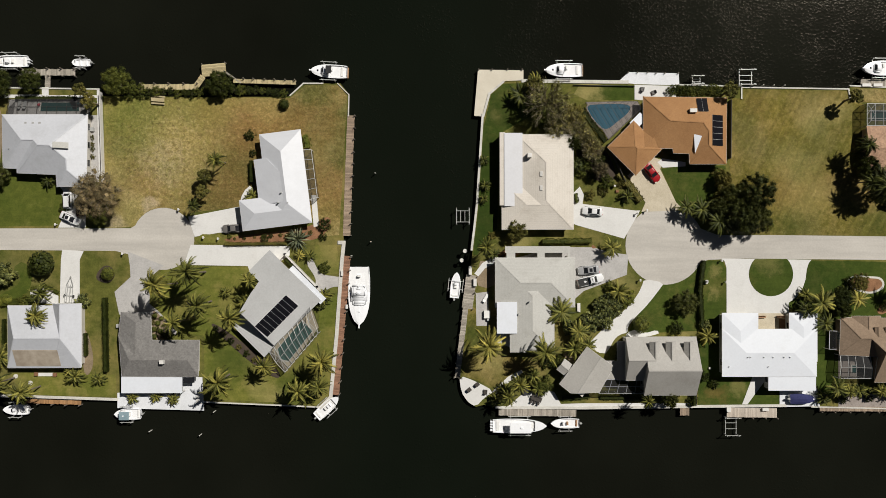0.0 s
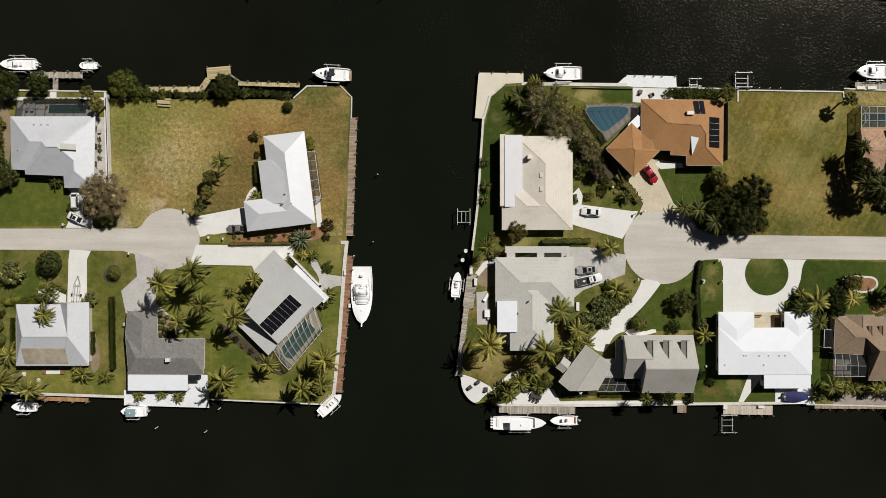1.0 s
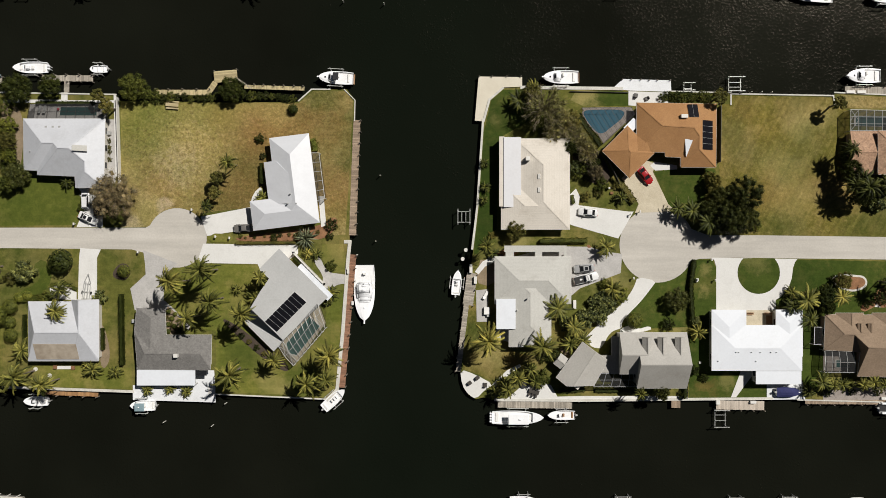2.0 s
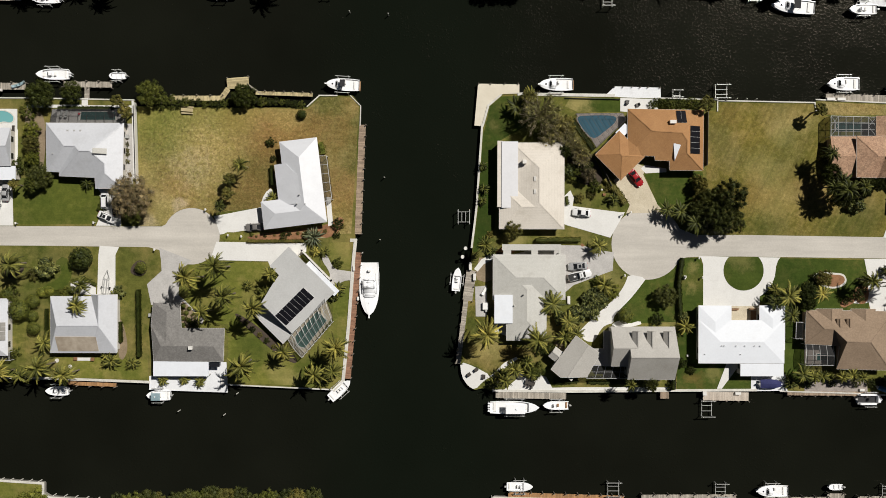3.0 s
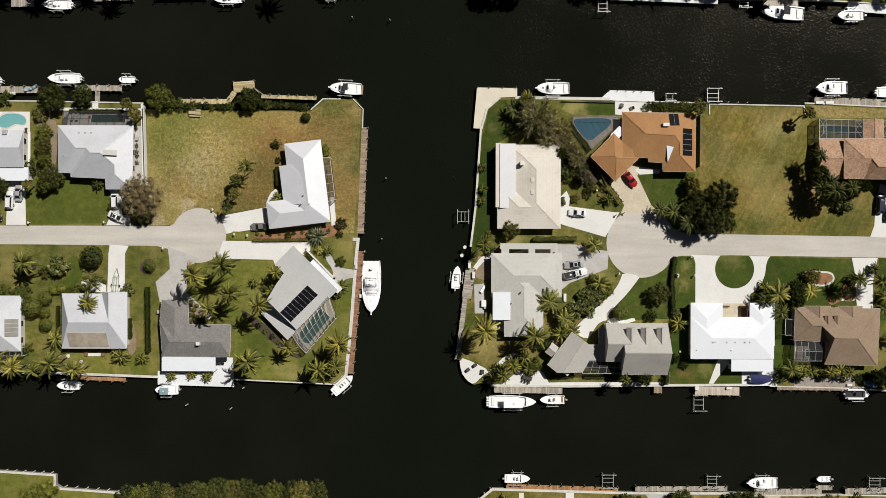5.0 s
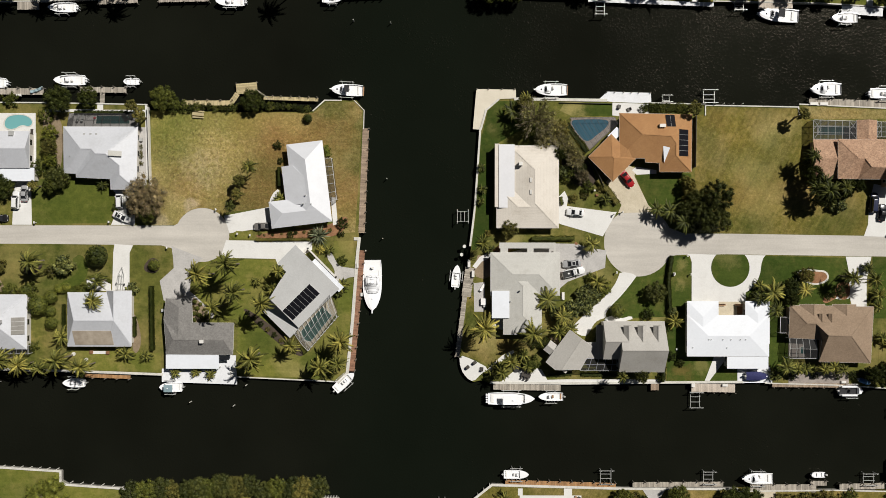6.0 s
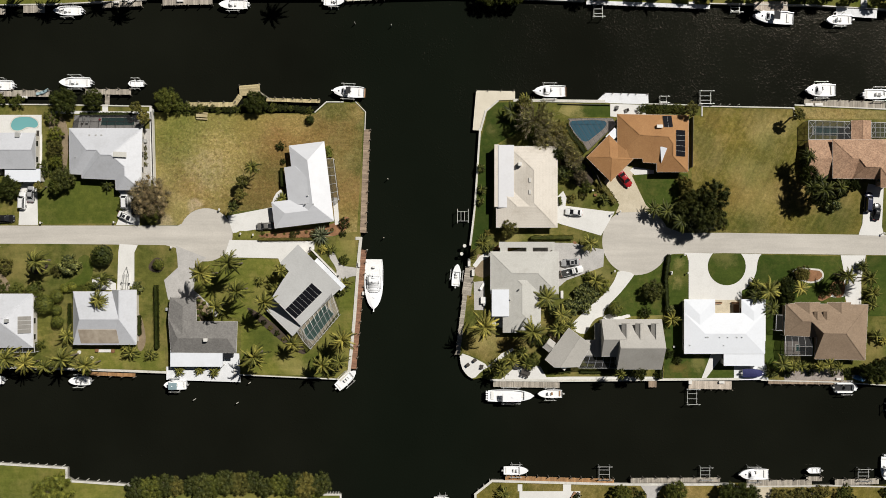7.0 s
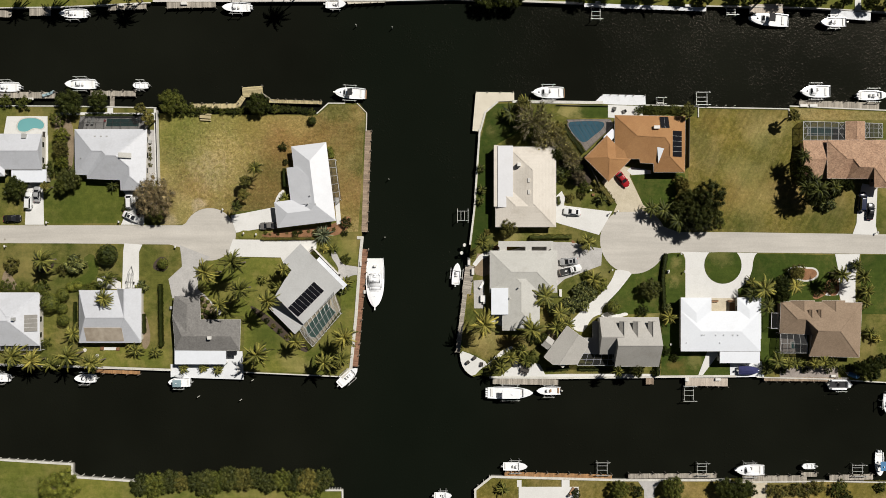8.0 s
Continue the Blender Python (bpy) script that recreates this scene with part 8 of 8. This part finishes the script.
for u, v, a in ((840, 633, 40), (828, 641, 40), (852, 644, 85)):
    deck_chair(u, v, a)
for u, v, a in ((1087, 193, 80), (1104, 198, 200)):
    deck_chair(u, v, a, "low dark chair on the pale waterside terrace")


def table_set(u, v, heading):
    p = at(u, v)
    root = holder("garden_table", Matrix.Translation((p.x, p.y, 0.06)) @ pose(0, 0, 0, 0, 0, heading), "dark oblong garden table on the terrace", "table")
    b = bmesh.new()
    box(b, -1.2, -0.55, 0.7, 1.2, 0.55, 0.75)
    part("tabletop", b, BRONZE, root)
    for x in (-1.1, 1.1):
        for y in (-0.45, 0.45):
            b = bmesh.new()
            box(b, x - 0.04, y - 0.04, 0, x + 0.04, y + 0.04, 0.7)
            part("leg", b, BRONZE, root)
    for x in (-0.8, 0, 0.8):
        for y, t in ((-0.95, 0), (0.95, 180)):
            q = Matrix.Translation((p.x, p.y, 0.06)) @ pose(0, 0, 0, 0, 0, heading) @ pose(x, y, 0, 0, 0, t)
            c = holder("garden_chair", q, "dark metal garden chair round the table", "chair", "chairs round the table")
            for name, x0, y0, z0, x1, y1, z1 in (("seat", -0.25, -0.25, 0.4, 0.25, 0.25, 0.46), ("backrest", -0.25, -0.28, 0.46, 0.25, -0.22, 0.9), ("leg", -0.23, -0.23, 0, -0.18, -0.18, 0.4), ("leg", 0.18, -0.23, 0, 0.23, -0.18, 0.4), ("leg", -0.23, 0.18, 0, -0.18, 0.23, 0.4), ("leg", 0.18, 0.18, 0, 0.23, 0.23, 0.4)):
                b = bmesh.new()
                box(b, x0, y0, z0, x1, y1, z1)
                part(name, b, BRONZE, c)


table_set(928, 654, 340)


def round_thing(name, u, v, z0, z1, r, material, label, category, r1=None, n=20):
    p = at(u, v, z1)
    b = bmesh.new()
    tube(b, (0, 0), r, 0, z1 - z0, r if r1 is None else r1, n)
    ob = tagged(part(name, b, material), label, category)
    ob.location = (p.x, p.y, z0)
    return ob


def box_thing(name, u, v, z0, sx, sy, sz, material, label, category, turn=0.0, bevel=0.03):
    p = at(u, v, z0 + sz)
    b = bmesh.new()
    box(b, -sx / 2, -sy / 2, 0, sx / 2, sy / 2, sz)
    bmesh.ops.bevel(b, geom=list(b.edges), offset=bevel, segments=1, affect="EDGES")
    ob = tagged(part(name, b, material), label, category)
    ob.matrix_basis = Matrix.Translation((p.x, p.y, z0)) @ pose(0, 0, 0, 0, 0, turn)
    return ob


round_thing("fire_pit", 912, 645, 0.06, 0.5, 0.9, RUBBER, "round dark fire pit on the terrace", "fire pit", 0.75)
for u, v in ((822, 434), (817, 448)):
    p = at(u, v, 1.4)
    post = holder("mooring_post", Vector((p.x, p.y, 0)), "dark post with a broad round pale cap", "post")
    b = bmesh.new()
    tube(b, (0, 0), 0.12, -3.0, 1.3)
    part("shaft", b, PILE, post)
    b = bmesh.new()
    tube(b, (0, 0), 0.48, 1.3, 1.42, 0.42, 20)
    part("cap", b, FASCIA, post)
for u, v, r in ((150, 620, 0.5), (172, 630, 0.5)):
    round_thing("tree_ring", u, v, 0.0, 0.12, r, CAP, "pale stone ring on the back lawn", "stone ring")
round_thing("beach_ball", 185, 214, 0.07, 0.35, 0.35, RED_PLASTIC, "pink inflatable ring beside the pool", "pool toy", 0.25)
for u, v, sx, sy, sz, m, lab in (
        (54, 175, 1.2, 0.6, 0.5, FASCIA, "white dock box on the grey dock"), (214, 9, 1.4, 0.6, 0.6, FASCIA, "white dock box on the dock"), (238, 8, 1.4, 0.6, 0.6, FASCIA, "white dock box on the dock"), (325, 6, 1.6, 0.7, 0.6, FASCIA, "white dock box on the dock"),
        (1216, 672, 0.9, 1.0, 0.7, FASCIA, "white dock box on the bleached dock"), (1271, 672, 1.4, 0.6, 0.6, FASCIA, "white dock box on the bleached dock"), (830, 463, 0.7, 2.0, 0.9, FASCIA, "white locker on the bank"), (837, 481, 0.7, 1.7, 0.8, FASCIA, "white locker on the bank"),
        (855, 529, 1.4, 1.7, 0.9, VINYL, "cream spa tub on the stone patio"), (857, 536, 0.7, 0.7, 0.7, GALV, "grey pool heater on the patio"), (645, 517, 0.5, 0.9, 0.6, FASCIA, "white dock box on the red-brown dock"), (638, 467, 0.5, 1.2, 0.7, FASCIA, "white dock box on the seawall"),
        (1059, 4, 1.5, 0.6, 0.6, FASCIA, "white dock box on the long dock"), (1218, 10, 1.6, 0.6, 0.6, FASCIA, "white dock box on the long dock"), (264, 251, 0.9, 0.9, 0.8, GALV, "grey air conditioner beside the house"), (303, 545, 0.8, 0.8, 0.8, GALV, "grey air conditioner beside the house"),
        (251, 566, 0.7, 0.9, 0.8, FASCIA, "white air conditioner beside the house"), (1183, 481, 0.5, 0.9, 0.6, FASCIA, "white utility box beside the hedge"), (1188, 610, 0.5, 0.5, 0.4, FASCIA, "white utility box on the lawn"), (1046, 337, 0.4, 0.4, 1.1, FASCIA, "white lamp post top beside the hedge"),
        (1050, 345, 0.7, 0.6, 0.4, MULCH, "red flower tub beside the hedge"), (992, 519, 0.7, 2.0, 0.5, FASCIA, "white garden bench on the worn lawn"), (342, 496, 0.4, 0.4, 0.4, FASCIA, "small white box on the lawn"), (180, 617, 0.8, 0.8, 0.5, MULCH, "red flowering tub behind the house"), (208, 618, 0.8, 0.8, 0.5, MULCH, "red flowering tub behind the house"),
        (425, 655, 1.6, 1.9, 0.3, FASCIA, "white bench box on the terrace"), (1475, 666, 1.2, 0.6, 0.5, FASCIA, "white dock box under palms"), (1440, 187, 2.0, 0.7, 0.4, FASCIA, "white locker on the grey dock"), (1423, 187, 2.0, 0.7, 0.4, FASCIA, "white locker on the grey dock")):
    box_thing("dock_box" if "dock box" in lab else lab.split(" beside")[0].split(" on ")[0].split(" behind")[0].split(" under")[0].replace(" ", "_"), u, v, 0.03, sx, sy, sz, m, lab, "box")
slab("back_step", [(182, 615), (207, 615), (207, 620), (182, 620)], 0, 0.1, CONCRETE, "white back step behind the house", "step")

# fence beside the orange house and the garden wall
def wall_run(name, points, height, thick, material, label):
    p = [at(u, v, height) for u, v in points]
    o = Vector((p[0].x, p[0].y, 0))
    root = holder(name, o, label, name.replace("_", " "))
    for a, b in zip(p, p[1:]):
        a, b = a - o, b - o
        bm_ = bmesh.new()
        beam(bm_, Vector((a.x, a.y, height / 2 - 0.05)), Vector((b.x, b.y, height / 2 - 0.05)), thick, height + 0.1)
        part("panel", bm_, material, root)
        n = max(1, int((b - a).length / 2.4))
        for i in range(n + 1):
            q = a.lerp(b, i / n)
            pb = bmesh.new()
            box(pb, q.x - thick * 0.7, q.y - thick * 0.7, -0.1, q.x + thick * 0.7, q.y + thick * 0.7, height + 0.04)
            part("post", pb, material, root)


wall_run("garden_wall", [(276, 195), (280, 330)], 1.5, 0.12, FASCIA, "white garden wall along the empty lot")
wall_run("fence", [(1221, 208), (1220, 296)], 1.6, 0.06, BRONZE, "dark board fence beside the terracotta house")
wall_run("fence", [(1166, 640), (1168, 664)], 1.6, 0.08, BRONZE, "dark board fence between two yards")
wall_run("garden_wall", [(545, 446.5), (552, 438), (600, 487), (593, 492)], 1.5, 0.25, FASCIA, "white courtyard wall of the angled house")
wall_run("fence", [(985, 186), (1076, 188)], 0.5, 0.05, BRONZE, "dark low fence behind the seawall")
wall_run("fence", [(1037, 274), (1062, 330)], 1.6, 0.06, BRONZE, "dark fence along the angled garage")

# picnic bench on the dry lot and the trailer on the driveway
p = at(365, 208)
bench = holder("picnic_table", Matrix.Translation((p.x, p.y, 0.01)) @ pose(0, 0, 0, 0, 0, -4), "tan wooden picnic table on dry grass", "picnic table")
for name, x0, y0, z0, x1, y1, z1 in (("tabletop", -1.5, -0.4, 0.7, 1.5, 0.4, 0.76), ("seat", -1.5, -0.95, 0.42, 1.5, -0.62, 0.47), ("seat", -1.5, 0.62, 0.42, 1.5, 0.95, 0.47), ("leg", -1.0, -0.8, 0, -0.9, 0.8, 0.42), ("leg", 0.9, -0.8, 0, 1.0, 0.8, 0.42), ("leg", -0.05, -0.3, 0, 0.05, 0.3, 0.7), ("brace", -1.0, -0.06, 0.4, 1.0, 0.06, 0.5)):
    b = bmesh.new()
    box(b, x0, y0, z0, x1, y1, z1)
    part(name, b, WOOD_TAN, bench)
p = at(232, 492)
trailer = holder("boat_trailer", Matrix.Translation((p.x, p.y, 0.05)) @ pose(0, 0, 0, 0, 0, 84), "empty galvanised boat trailer on the driveway", "trailer")
for name, a, c, w in (("frame_rail", (-2.8, -0.85, 0.5), (1.2, -0.75, 0.5), 0.1), ("frame_rail", (-2.8, 0.85, 0.5), (1.2, 0.75, 0.5), 0.1), ("tongue", (1.2, -0.75, 0.5), (3.2, 0, 0.5), 0.1), ("tongue", (1.2, 0.75, 0.5), (3.2, 0, 0.5), 0.1), ("cross_member", (-2.6, -0.85, 0.5), (-2.6, 0.85, 0.5), 0.1), ("cross_member", (-1.0, -0.8, 0.5), (-1.0, 0.8, 0.5), 0.1), ("cross_member", (1.0, -0.75, 0.5), (1.0, 0.75, 0.5), 0.1), ("bunk", (-2.6, -0.35, 0.65), (1.4, -0.3, 0.65), 0.14), ("bunk", (-2.6, 0.35, 0.65), (1.4, 0.3, 0.65), 0.14), ("jack", (3.1, 0, -0.02), (3.1, 0, 0.75), 0.08)):
    b = bmesh.new()
    beam(b, a, c, w, w)
    part(name, b, GALV, trailer)
for y in (-1.0, 1.0):
    b = bmesh.new()
    bmesh.ops.create_cone(b, segments=14, radius1=0.32, radius2=0.32, depth=0.2, cap_ends=True, matrix=Matrix.Translation((-1.2, y, 0.32)) @ Matrix.Rotation(radians(90), 4, "X"))
    part("wheel", b, RUBBER, trailer)
